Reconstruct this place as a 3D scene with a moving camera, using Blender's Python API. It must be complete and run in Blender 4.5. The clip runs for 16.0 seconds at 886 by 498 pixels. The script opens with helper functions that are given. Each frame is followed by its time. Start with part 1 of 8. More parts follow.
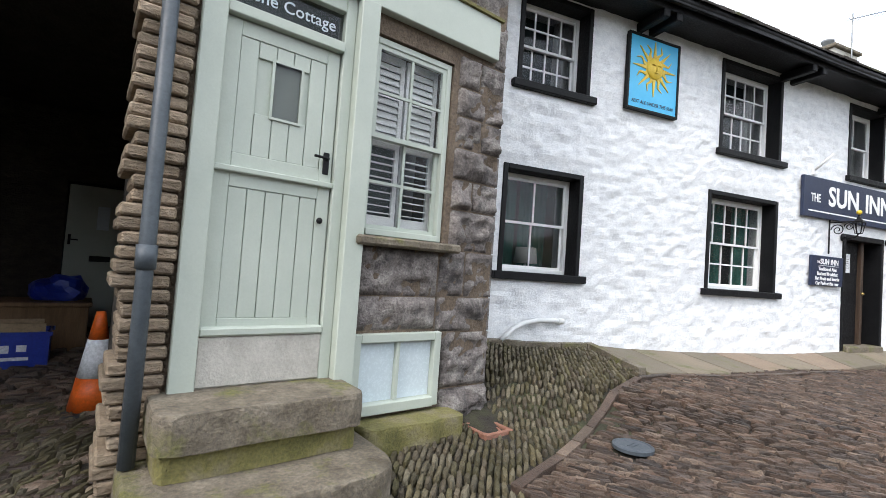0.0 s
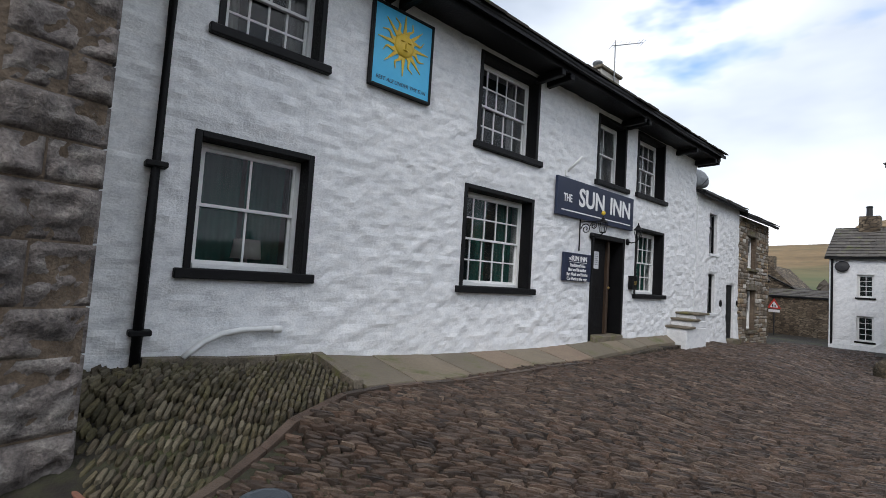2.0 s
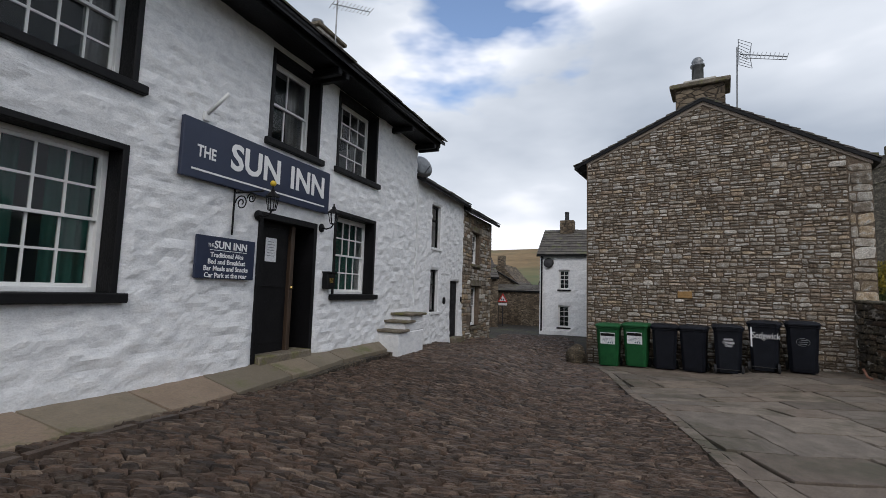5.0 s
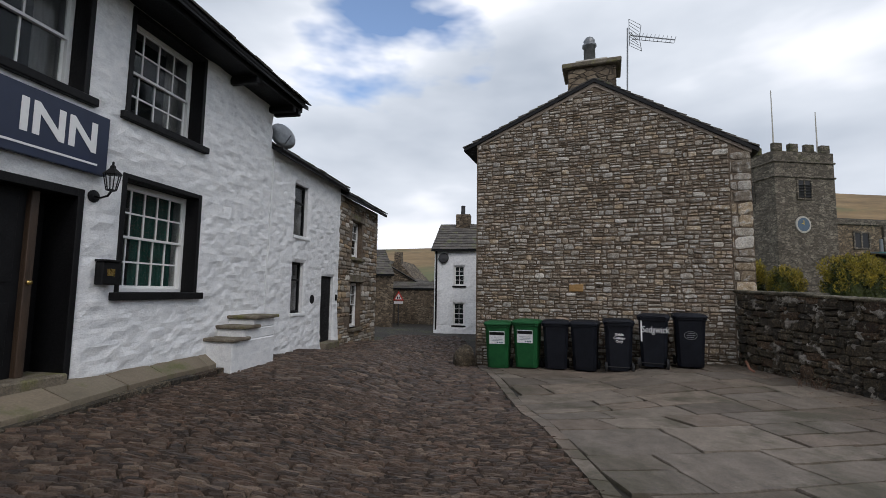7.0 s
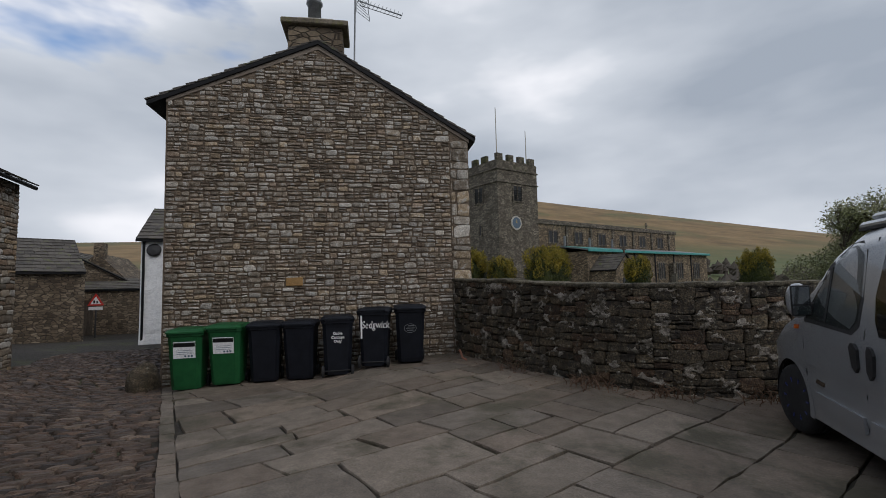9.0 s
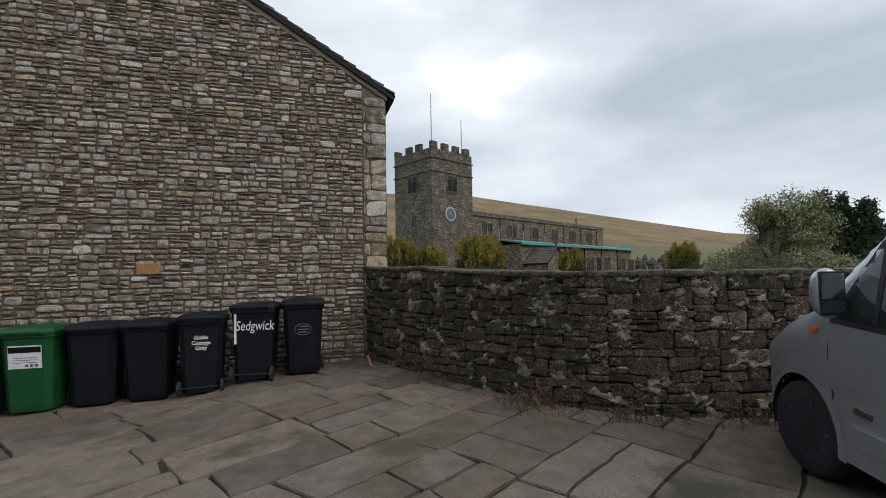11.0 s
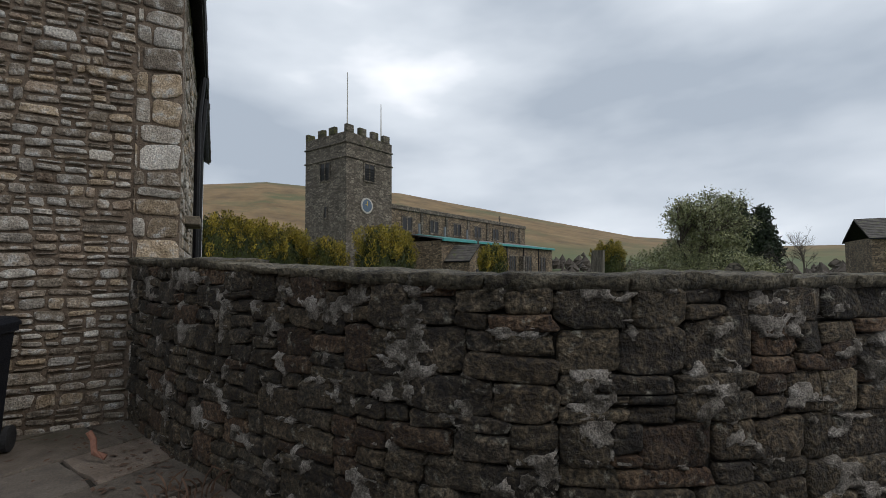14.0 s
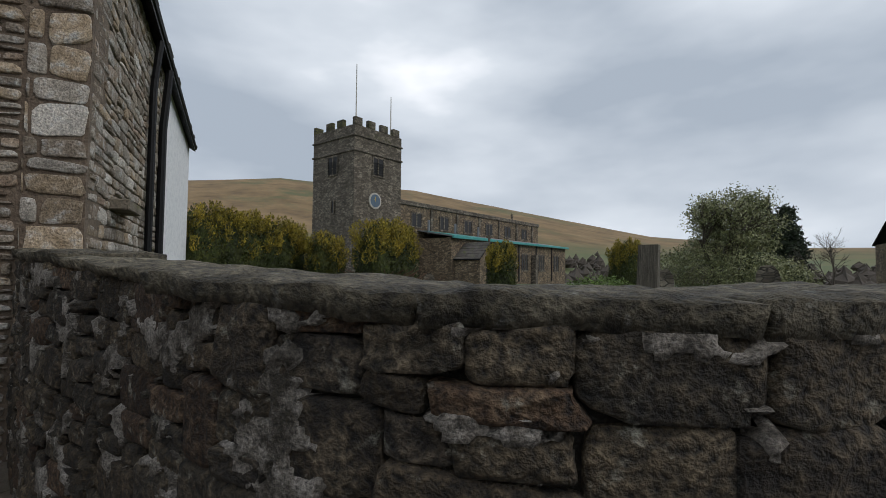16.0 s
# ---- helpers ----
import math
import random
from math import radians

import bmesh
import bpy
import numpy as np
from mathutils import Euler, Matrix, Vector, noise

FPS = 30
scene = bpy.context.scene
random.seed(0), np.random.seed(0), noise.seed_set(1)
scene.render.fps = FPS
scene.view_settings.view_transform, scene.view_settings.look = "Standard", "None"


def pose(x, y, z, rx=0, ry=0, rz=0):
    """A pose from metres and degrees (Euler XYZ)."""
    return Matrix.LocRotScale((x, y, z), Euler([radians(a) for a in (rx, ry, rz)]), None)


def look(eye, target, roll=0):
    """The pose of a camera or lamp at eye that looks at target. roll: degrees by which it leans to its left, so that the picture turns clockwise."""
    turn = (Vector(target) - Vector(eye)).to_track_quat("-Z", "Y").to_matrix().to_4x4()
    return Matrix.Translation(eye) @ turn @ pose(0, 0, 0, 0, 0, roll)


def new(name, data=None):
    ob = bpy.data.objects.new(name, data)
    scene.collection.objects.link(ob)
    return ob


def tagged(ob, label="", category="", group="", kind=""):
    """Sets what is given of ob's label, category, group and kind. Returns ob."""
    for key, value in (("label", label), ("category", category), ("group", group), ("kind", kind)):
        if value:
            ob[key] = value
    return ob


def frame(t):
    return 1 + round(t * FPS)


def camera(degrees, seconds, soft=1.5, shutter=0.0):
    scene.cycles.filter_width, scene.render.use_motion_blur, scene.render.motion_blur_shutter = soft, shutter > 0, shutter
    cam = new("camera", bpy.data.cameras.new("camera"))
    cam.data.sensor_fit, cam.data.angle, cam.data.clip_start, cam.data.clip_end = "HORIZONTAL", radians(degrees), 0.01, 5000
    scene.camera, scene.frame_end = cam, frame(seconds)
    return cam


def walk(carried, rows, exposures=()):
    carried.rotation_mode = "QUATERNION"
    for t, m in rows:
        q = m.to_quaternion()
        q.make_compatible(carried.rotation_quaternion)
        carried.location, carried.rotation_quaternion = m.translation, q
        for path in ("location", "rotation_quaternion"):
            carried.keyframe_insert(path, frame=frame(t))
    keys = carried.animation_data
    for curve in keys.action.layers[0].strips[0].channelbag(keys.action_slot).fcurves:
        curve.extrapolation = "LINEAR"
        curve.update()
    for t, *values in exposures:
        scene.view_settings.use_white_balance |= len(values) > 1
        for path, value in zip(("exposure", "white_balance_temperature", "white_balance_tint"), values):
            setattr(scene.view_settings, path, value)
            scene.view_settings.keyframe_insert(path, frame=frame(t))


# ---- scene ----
cam = camera(88.0, 16.0, soft=0.5)
PATH = [
    (0, pose(-0.641, 0.735, 1.574, 92.39, -4.07, -22.39)),
    (0.5, pose(-0.266, 0.825, 1.605, 92.78, -4.01, -28.93)),
    (1, pose(0.164, 0.843, 1.634, 93.46, -3.67, -36.60)),
    (1.5, pose(0.630, 0.827, 1.656, 93.75, -3.37, -39.35)),
    (2, pose(1.046, 0.795, 1.662, 93.45, -3.62, -41.14)),
    (2.5, pose(1.497, 0.771, 1.672, 93.77, -3.38, -44.61)),
    (3, pose(1.979, 0.756, 1.678, 93.79, -3.25, -48.42)),
    (3.5, pose(2.485, 0.771, 1.684, 93.94, -3.05, -54.25)),
    (4, pose(2.980, 0.820, 1.695, 94.49, -2.54, -61.11)),
    (6.5, pose(5.502, 0.987, 1.625, 95.30, -1.17, -75.13)),
    (7, pose(5.857, 0.766, 1.621, 95.29, -0.85, -80.26)),
    (7.5, pose(6.223, 0.513, 1.625, 95.28, -0.03, -87.66)),
    (8, pose(6.592, 0.236, 1.627, 94.91, 0.76, -97.21)),
    (8.5, pose(6.979, -0.042, 1.625, 94.67, 1.25, -104.60)),
    (11, pose(8.826, -1.258, 1.543, 93.47, 1.12, -116.99)),
    (11.5, pose(9.227, -1.606, 1.524, 93.26, 1.24, -120.77)),
    (12, pose(9.625, -1.979, 1.515, 93.26, 0.91, -121.93)),
    (12.5, pose(10.035, -2.365, 1.520, 93.19, 0.82, -123.69)),
    (13, pose(10.386, -2.756, 1.525, 93.23, 0.52, -125.36)),
    (13.5, pose(10.697, -3.099, 1.539, 93.15, 0.26, -125.51)),
    (14, pose(11.025, -3.396, 1.573, 93.00, 0.36, -126.25)),
    (14.5, pose(11.277, -3.683, 1.574, 92.82, 0.11, -126.42)),
    (15, pose(11.505, -3.932, 1.575, 92.83, -0.33, -126.00)),
    (15.5, pose(11.696, -4.088, 1.596, 92.67, -0.09, -125.31)),
    (16, pose(11.765, -4.240, 1.605, 92.70, -0.46, -124.72)),
]
EXPOSURES = [(0, 1.42, 6400, 12), (0.5, 1.08, 6350, 12), (1, 0.65, 6330, 12), (1.5, 0.42, 6280, 12), (2.5, 0.18, 6360, 13), (3.5, -0.14, 6390, 13), (7, -0.16, 6380, 13), (8.5, -0.52, 6380, 13), (11, 0.0, 6430, 11), (13, -0.13, 6390, 11), (16, -0.27, 6360, 11)]
walk(cam, PATH, EXPOSURES)

# ---- sky and sun: broken cloud, soft light from the south-west ----
SUN_DIR = Vector((-0.66, -0.36, 0.66)).normalized()


def build_world():
    w = bpy.data.worlds.new("sky")
    w.use_nodes = True
    scene.world = w
    nt = w.node_tree
    nt.nodes.clear()
    N, L = nt.nodes.new, nt.links.new
    out, bg = N("ShaderNodeOutputWorld"), N("ShaderNodeBackground")
    sky = N("ShaderNodeTexSky")
    sky.sky_type, sky.sun_disc = "NISHITA", False
    sky.sun_elevation = math.asin(SUN_DIR.z)
    sky.sun_rotation = math.atan2(SUN_DIR.x, SUN_DIR.y)
    dim = N("ShaderNodeVectorMath")
    dim.operation = "SCALE"
    dim.inputs["Scale"].default_value = 0.15
    L(sky.outputs[0], dim.inputs[0])
    tc, sep = N("ShaderNodeTexCoord"), N("ShaderNodeSeparateXYZ")
    L(tc.outputs["Generated"], sep.inputs[0])
    mp = N("ShaderNodeMapping")
    mp.inputs["Scale"].default_value = (1.0, 1.0, 2.6)
    mp.inputs["Location"].default_value = (0.35, 0.1, 0.2)
    L(tc.outputs["Generated"], mp.inputs[0])
    n1 = N("ShaderNodeTexNoise")
    n1.inputs["Scale"].default_value, n1.inputs["Detail"].default_value, n1.inputs["Roughness"].default_value = 1.5, 5, 0.46
    L(mp.outputs[0], n1.inputs["Vector"])
    n2 = N("ShaderNodeTexNoise")
    n2.inputs["Scale"].default_value, n2.inputs["Detail"].default_value, n2.inputs["Roughness"].default_value = 2.2, 5, 0.5
    L(mp.outputs[0], n2.inputs["Vector"])
    cloud = N("ShaderNodeValToRGB")
    cr = cloud.color_ramp
    cr.elements[0].position, cr.elements[0].color = 0.34, (0.35, 0.40, 0.46, 1)
    cr.elements[1].position, cr.elements[1].color = 0.66, (1.05, 1.05, 1.06, 1)
    e = cr.elements.new(0.53)
    e.color = (0.60, 0.645, 0.69, 1)
    # thicker cloud and no gaps towards the fells in the south-east
    aim = N("ShaderNodeVectorMath")
    aim.operation = "DOT_PRODUCT"
    aim.inputs[1].default_value = (0.74, -0.67, 0.0)
    L(tc.outputs["Generated"], aim.inputs[0])
    side, low = N("ShaderNodeMapRange"), N("ShaderNodeMapRange")
    side.inputs["From Min"].default_value, side.inputs["From Max"].default_value = 0.25, 0.85
    low.inputs["From Min"].default_value, low.inputs["From Max"].default_value = 0.60, 0.14
    L(aim.outputs["Value"], side.inputs["Value"])
    L(sep.outputs["Z"], low.inputs["Value"])
    both, less = N("ShaderNodeMath"), N("ShaderNodeMath")
    both.operation, less.operation = "MULTIPLY", "MULTIPLY_ADD"
    L(side.outputs[0], both.inputs[0])
    L(low.outputs[0], both.inputs[1])
    less.inputs[1].default_value = -0.135
    L(both.outputs[0], less.inputs[0])
    L(n1.outputs["Fac"], less.inputs[2])
    L(less.outputs[0], cloud.inputs[0])
    more = N("ShaderNodeMath")
    more.operation = "MULTIPLY_ADD"
    more.inputs[1].default_value = 0.3
    L(side.outputs[0], more.inputs[0])
    # one clearer gap high in the east
    gap, thin, sub = N("ShaderNodeVectorMath"), N("ShaderNodeMapRange"), N("ShaderNodeMath")
    gap.operation, sub.operation = "DOT_PRODUCT", "MULTIPLY_ADD"
    gap.inputs[1].default_value = Vector((0.785, 0.19, 0.60)).normalized()
    thin.inputs["From Min"].default_value, thin.inputs["From Max"].default_value = 0.93, 0.992
    sub.inputs[1].default_value = -0.27
    L(tc.outputs["Generated"], gap.inputs[0])
    L(gap.outputs["Value"], thin.inputs["Value"])
    L(thin.outputs[0], sub.inputs[0])
    L(n2.outputs["Fac"], sub.inputs[2])
    L(sub.outputs[0], more.inputs[2])
    hole = N("ShaderNodeValToRGB")
    hole.color_ramp.elements[0].position, hole.color_ramp.elements[0].color = 0.34, (0, 0, 0, 1)
    hole.color_ramp.elements[1].position, hole.color_ramp.elements[1].color = 0.44, (1, 1, 1, 1)
    L(more.outputs[0], hole.inputs[0])
    mix = N("ShaderNodeMix")
    mix.data_type = "RGBA"
    L(hole.outputs[0], mix.inputs["Factor"])
    L(dim.outputs[0], mix.inputs["A"])
    L(cloud.outputs[0], mix.inputs["B"])
    L(mix.outputs["Result"], bg.inputs["Color"])
    bg.inputs["Strength"].default_value = 1.42
    L(bg.outputs[0], out.inputs["Surface"])


build_world()
sun = new("sun", bpy.data.lights.new("sun", "SUN"))
sun.data.energy, sun.data.angle, sun.data.color = 1.0, radians(24), (1.0, 0.95, 0.88)
sun.matrix_world = look(SUN_DIR * 60, (0, 0, 0))


# ---- materials ----
def surf(name, cols, scale=3.0, rough=0.85, bump=0.3, fine=45.0, metal=0.0, var=0.0, pieces=None, by="obj", stretch=(1, 1, 1),
         dirt=None, dirt_scale=1.3, dirt_at=0.58, depth=0.02, grain=0.25, coat=0.0, spec=0.5, pmix=0.68):
    """A procedural surface: cols are colours from dark to light over a broad noise; pieces are colours picked at random per piece;
    dirt a second colour in patches; grain and bump from a fine noise."""
    m = bpy.data.materials.new(name)
    m.use_nodes = True
    nt = m.node_tree
    N, L = nt.nodes.new, nt.links.new
    bsdf = nt.nodes["Principled BSDF"]
    geo = N("ShaderNodeNewGeometry")
    mp = N("ShaderNodeMapping")
    mp.inputs["Scale"].default_value = stretch
    L(geo.outputs["Position"], mp.inputs[0])
    broad, small = N("ShaderNodeTexNoise"), N("ShaderNodeTexNoise")
    for n, s, d in ((broad, scale, 5), (small, fine, 4)):
        n.inputs["Scale"].default_value, n.inputs["Detail"].default_value, n.inputs["Roughness"].default_value = s, d, 0.62
        L(mp.outputs[0], n.inputs["Vector"])

    def ramp(colours, lo=0.3, hi=0.7, constant=False):
        r = N("ShaderNodeValToRGB")
        els = r.color_ramp.elements
        while len(els) < len(colours):
            els.new(0.5)
        for i, c in enumerate(colours):
            els[i].position = lo + (hi - lo) * i / max(1, len(colours) - 1)
            els[i].color = (*c, 1)
        if constant:
            r.color_ramp.interpolation = "CONSTANT"
        return r

    def mixed(a, b, fac, kind="MIX"):
        x = N("ShaderNodeMix")
        x.data_type, x.blend_type = "RGBA", kind
        if isinstance(fac, float):
            x.inputs["Factor"].default_value = fac
        else:
            L(fac, x.inputs["Factor"])
        L(a, x.inputs["A"])
        L(b, x.inputs["B"])
        return x.outputs["Result"]

    base = ramp(cols if len(cols) > 1 else cols * 2)
    L(broad.outputs["Fac"], base.inputs[0])
    colour = base.outputs[0]
    if pieces or var:
        pick = N("ShaderNodeObjectInfo").outputs["Random"] if by == "obj" else geo.outputs["Random Per Island"]
        if pieces:
            r = ramp(pieces, 0.0, 1.0 - 1.0 / len(pieces), True)
            L(pick, r.inputs[0])
            colour = mixed(colour, r.outputs[0], pmix)
        if var:
            mul, fr = N("ShaderNodeMath"), N("ShaderNodeMath")
            mul.operation, mul.inputs[1].default_value = "MULTIPLY", 7.31
            fr.operation = "FRACT"
            L(pick, mul.inputs[0])
            L(mul.outputs[0], fr.inputs[0])
            r = ramp([(1 - var,) * 3, (1 + var * 0.6,) * 3], 0.0, 1.0)
            L(fr.outputs[0], r.inputs[0])
            colour = mixed(colour, r.outputs[0], 1.0, "MULTIPLY")
    if dirt:
        third = N("ShaderNodeTexNoise")
        third.inputs["Scale"].default_value, third.inputs["Detail"].default_value, third.inputs["Roughness"].default_value = dirt_scale, 8, 0.68
        L(mp.outputs[0], third.inputs["Vector"])
        r = ramp([(0, 0, 0), (1, 1, 1)], dirt_at - 0.05, dirt_at + 0.07)
        L(third.outputs["Fac"], r.inputs[0])
        c = N("ShaderNodeRGB")
        c.outputs[0].default_value = (*dirt, 1)
        colour = mixed(colour, c.outputs[0], r.outputs[0])
    g = ramp([(1 - grain,) * 3, (1 + grain * 0.5,) * 3], 0.3, 0.7)
    L(small.outputs["Fac"], g.inputs[0])
    colour = mixed(colour, g.outputs[0], 1.0, "MULTIPLY")
    L(colour, bsdf.inputs["Base Color"])
    rr = ramp([(max(0, rough - 0.12),) * 3, (min(1, rough + 0.1),) * 3], 0.35, 0.65)
    L(small.outputs["Fac"], rr.inputs[0])
    L(rr.outputs[0], bsdf.inputs["Roughness"])
    bsdf.inputs["Metallic"].default_value = metal
    bsdf.inputs["Coat Weight"].default_value = coat
    bsdf.inputs["Specular IOR Level"].default_value = spec
    if bump:
        add = N("ShaderNodeMath")
        add.operation = "MULTIPLY_ADD"
        add.inputs[1].default_value = 1.6
        L(broad.outputs["Fac"], add.inputs[0])
        L(small.outputs["Fac"], add.inputs[2])
        b = N("ShaderNodeBump")
        b.inputs["Strength"].default_value, b.inputs["Distance"].default_value = bump, depth
        L(add.outputs[0], b.inputs["Height"])
        L(b.outputs[0], bsdf.inputs["Normal"])
    return m


def masonry(name, cols, size=3.4, squash=2.3, joint=(0.05, 0.043, 0.034), moss=None):
    """Coursed rubble seen from afar: cells of uneven colour with darker joints between them."""
    m = surf(name, cols, 1.1, 0.93, 0.0, 14, grain=0.35, dirt=moss, dirt_scale=0.8, dirt_at=0.47)
    nt = m.node_tree
    N, L = nt.nodes.new, nt.links.new
    bsdf = nt.nodes["Principled BSDF"]
    old = bsdf.inputs["Base Color"].links[0].from_socket
    geo, mp = N("ShaderNodeNewGeometry"), N("ShaderNodeMapping")
    mp.inputs["Scale"].default_value = (1, 1, squash)
    L(geo.outputs["Position"], mp.inputs[0])
    cell, edge = N("ShaderNodeTexVoronoi"), N("ShaderNodeTexVoronoi")
    edge.feature = "DISTANCE_TO_EDGE"
    for v in (cell, edge):
        v.inputs["Scale"].default_value = size
        L(mp.outputs[0], v.inputs["Vector"])
    sep, tone = N("ShaderNodeSeparateColor"), N("ShaderNodeValToRGB")
    L(cell.outputs["Color"], sep.inputs[0])
    tone.color_ramp.elements[0].color, tone.color_ramp.elements[1].color = (0.5, 0.47, 0.44, 1), (1.5, 1.47, 1.42, 1)
    L(sep.outputs[0], tone.inputs[0])
    mul, mix = N("ShaderNodeMix"), N("ShaderNodeMix")
    for x in (mul, mix):
        x.data_type = "RGBA"
    mul.blend_type = "MULTIPLY"
    mul.inputs["Factor"].default_value = 1.0
    L(old, mul.inputs["A"])
    L(tone.outputs[0], mul.inputs["B"])
    r = N("ShaderNodeMapRange")
    r.inputs["From Min"].default_value, r.inputs["From Max"].default_value = 0.02, 0.10
    L(edge.outputs["Distance"], r.inputs["Value"])
    L(r.outputs[0], mix.inputs["Factor"])
    mix.inputs["A"].default_value = (*joint, 1)
    L(mul.outputs["Result"], mix.inputs["B"])
    L(mix.outputs["Result"], bsdf.inputs["Base Color"])
    b = N("ShaderNodeBump")
    b.inputs["Strength"].default_value, b.inputs["Distance"].default_value = 0.8, 0.03
    L(r.outputs[0], b.inputs["Height"])
    L(b.outputs[0], bsdf.inputs["Normal"])
    return m


def glass(name, tint=(0.02, 0.03, 0.035), rough=0.03, alpha=0.35):
    """A pane: reflecting, letting part of the view through."""
    m = bpy.data.materials.new(name)
    m.use_nodes = True
    nt = m.node_tree
    bsdf = nt.nodes["Principled BSDF"]
    bsdf.inputs["Base Color"].default_value = (*tint, 1)
    bsdf.inputs["Roughness"].default_value = rough
    bsdf.inputs["Specular IOR Level"].default_value = 0.8
    bsdf.inputs["Alpha"].default_value = alpha
    return m


M = {}
M["whitewash"] = surf("whitewash", [(0.66, 0.67, 0.69), (0.78, 0.79, 0.80), (0.84, 0.84, 0.84)], 8, 0.9, 0.42, 50, depth=0.02, grain=0.13, stretch=(0.8, 1, 1.3),
                      dirt=(0.55, 0.53, 0.49), dirt_scale=2.4, dirt_at=0.70)
M["black_paint"] = surf("black_paint", [(0.004, 0.004, 0.005), (0.009, 0.009, 0.010)], 4, 0.55, 0.25, 40, spec=0.22)
M["white_paint"] = surf("white_paint", [(0.72, 0.73, 0.72), (0.82, 0.82, 0.81)], 5, 0.45, 0.08, 60, grain=0.05)
M["sage_paint"] = surf("sage_paint", [(0.41, 0.45, 0.39), (0.47, 0.51, 0.445)], 2, 0.5, 0.06, 70, grain=0.04)
M["pane"] = glass("pane_glass", (0.01, 0.014, 0.016), alpha=0.3)
M["pane_pale"] = glass("pane_glass_clear", (0.05, 0.06, 0.07), 0.03, 0.12)
M["frosted"] = surf("frosted_glass", [(0.55, 0.63, 0.66), (0.62, 0.69, 0.72)], 2, 0.25, 0.0, grain=0.03)
# greenish room walls, the gloom of unlit rooms put into the colour
M["room_dark"] = surf("unlit_room_shade", [(0.045, 0.075, 0.062), (0.07, 0.10, 0.085)], 1.5, 0.9, 0.1)
M["curtain_green"] = surf("green_curtain", [(0.035, 0.17, 0.13), (0.07, 0.28, 0.22)], 6, 0.9, 0.3, 80, stretch=(3, 3, 0.4))
M["curtain_white"] = surf("white_curtain", [(0.5, 0.5, 0.48), (0.68, 0.68, 0.66)], 6, 0.9, 0.3, 80, stretch=(4, 4, 0.4))
M["navy"] = surf("navy_sign_paint", [(0.012, 0.02, 0.05), (0.018, 0.028, 0.065)], 3, 0.4, 0.04, 60, grain=0.05)
M["letter_white"] = surf("white_lettering", [(0.8, 0.8, 0.8), (0.84, 0.84, 0.84)], 4, 0.5, 0.0, grain=0.03)
M["sky_blue"] = surf("sky_blue_paint", [(0.05, 0.42, 0.72), (0.08, 0.50, 0.80)], 3, 0.4, 0.03, grain=0.03)
M["gold"] = surf("gold_paint", [(0.62, 0.42, 0.03), (0.80, 0.56, 0.05)], 8, 0.45, 0.1, 60, grain=0.1)
STONE_GABLE = [(0.46, 0.42, 0.36), (0.23, 0.18, 0.13), (0.66, 0.635, 0.585), (0.30, 0.235, 0.165), (0.43, 0.31, 0.18), (0.16, 0.13, 0.10), (0.55, 0.515, 0.455), (0.35, 0.29, 0.22), (0.27, 0.18, 0.115)]
for by in ("obj", "isl"):
    M["gable_" + by] = surf("gable_stone_" + by, [(0.10, 0.076, 0.052), (0.40, 0.335, 0.26), (0.84, 0.80, 0.73)], 9, 0.92, 1.0, 60, pieces=STONE_GABLE, var=0.36, by=by,
                            depth=0.02, grain=0.6, pmix=0.5, dirt=(0.50, 0.49, 0.46), dirt_scale=9, dirt_at=0.60)
    M["dry_" + by] = surf("wall_stone_" + by, [(0.014, 0.010, 0.006), (0.080, 0.058, 0.034), (0.25, 0.192, 0.122)], 12, 0.9, 1.0, 48,
                          pieces=[(0.060, 0.045, 0.030), (0.090, 0.067, 0.043), (0.034, 0.033, 0.033), (0.125, 0.100, 0.066), (0.120, 0.062, 0.036), (0.074, 0.065, 0.050), (0.025, 0.022, 0.020)],
                          var=0.5, by=by, depth=0.02, grain=0.95, dirt=(0.30, 0.285, 0.23), dirt_scale=14, dirt_at=0.625, pmix=0.45)
    M["cobble_" + by] = surf("cobble_stone_" + by, [(0.034, 0.022, 0.015), (0.090, 0.060, 0.042), (0.185, 0.130, 0.096)], 7, 0.6, 0.7, 80,
                             pieces=[(0.075, 0.048, 0.034), (0.112, 0.075, 0.053), (0.096, 0.060, 0.041), (0.050, 0.039, 0.035), (0.18, 0.132, 0.097), (0.108, 0.064, 0.043), (0.058, 0.037, 0.027)],
                             var=0.55, by=by, depth=0.012, grain=0.5, pmix=0.6)
    M["moss_cobble_" + by] = surf("mossy_cobble_" + by, [(0.050, 0.041, 0.018), (0.115, 0.094, 0.048), (0.20, 0.168, 0.11)], 3, 0.85, 0.6, 70,
                                  pieces=[(0.085, 0.070, 0.034), (0.11, 0.092, 0.055), (0.075, 0.066, 0.028), (0.15, 0.13, 0.09), (0.09, 0.070, 0.048)],
                                  var=0.4, by=by, depth=0.01, grain=0.45)
    M["far_" + by] = surf("old_stone_" + by, [(0.12, 0.095, 0.065), (0.2, 0.165, 0.12), (0.28, 0.24, 0.19)], 5, 0.92, 0.6, 30, pieces=STONE_GABLE, var=0.3, by=by, grain=0.3)
M["mortar_gable"] = surf("lime_mortar", [(0.105, 0.076, 0.052), (0.20, 0.152, 0.11)], 5, 0.95, 0.7, 40, grain=0.35)
M["mortar_grey"] = surf("grey_lime_mortar", [(0.10, 0.086, 0.070), (0.30, 0.268, 0.228), (0.50, 0.46, 0.41)], 13, 0.95, 1.0, 110, depth=0.012, grain=0.8, dirt=(0.06, 0.05, 0.036), dirt_scale=5, dirt_at=0.53)
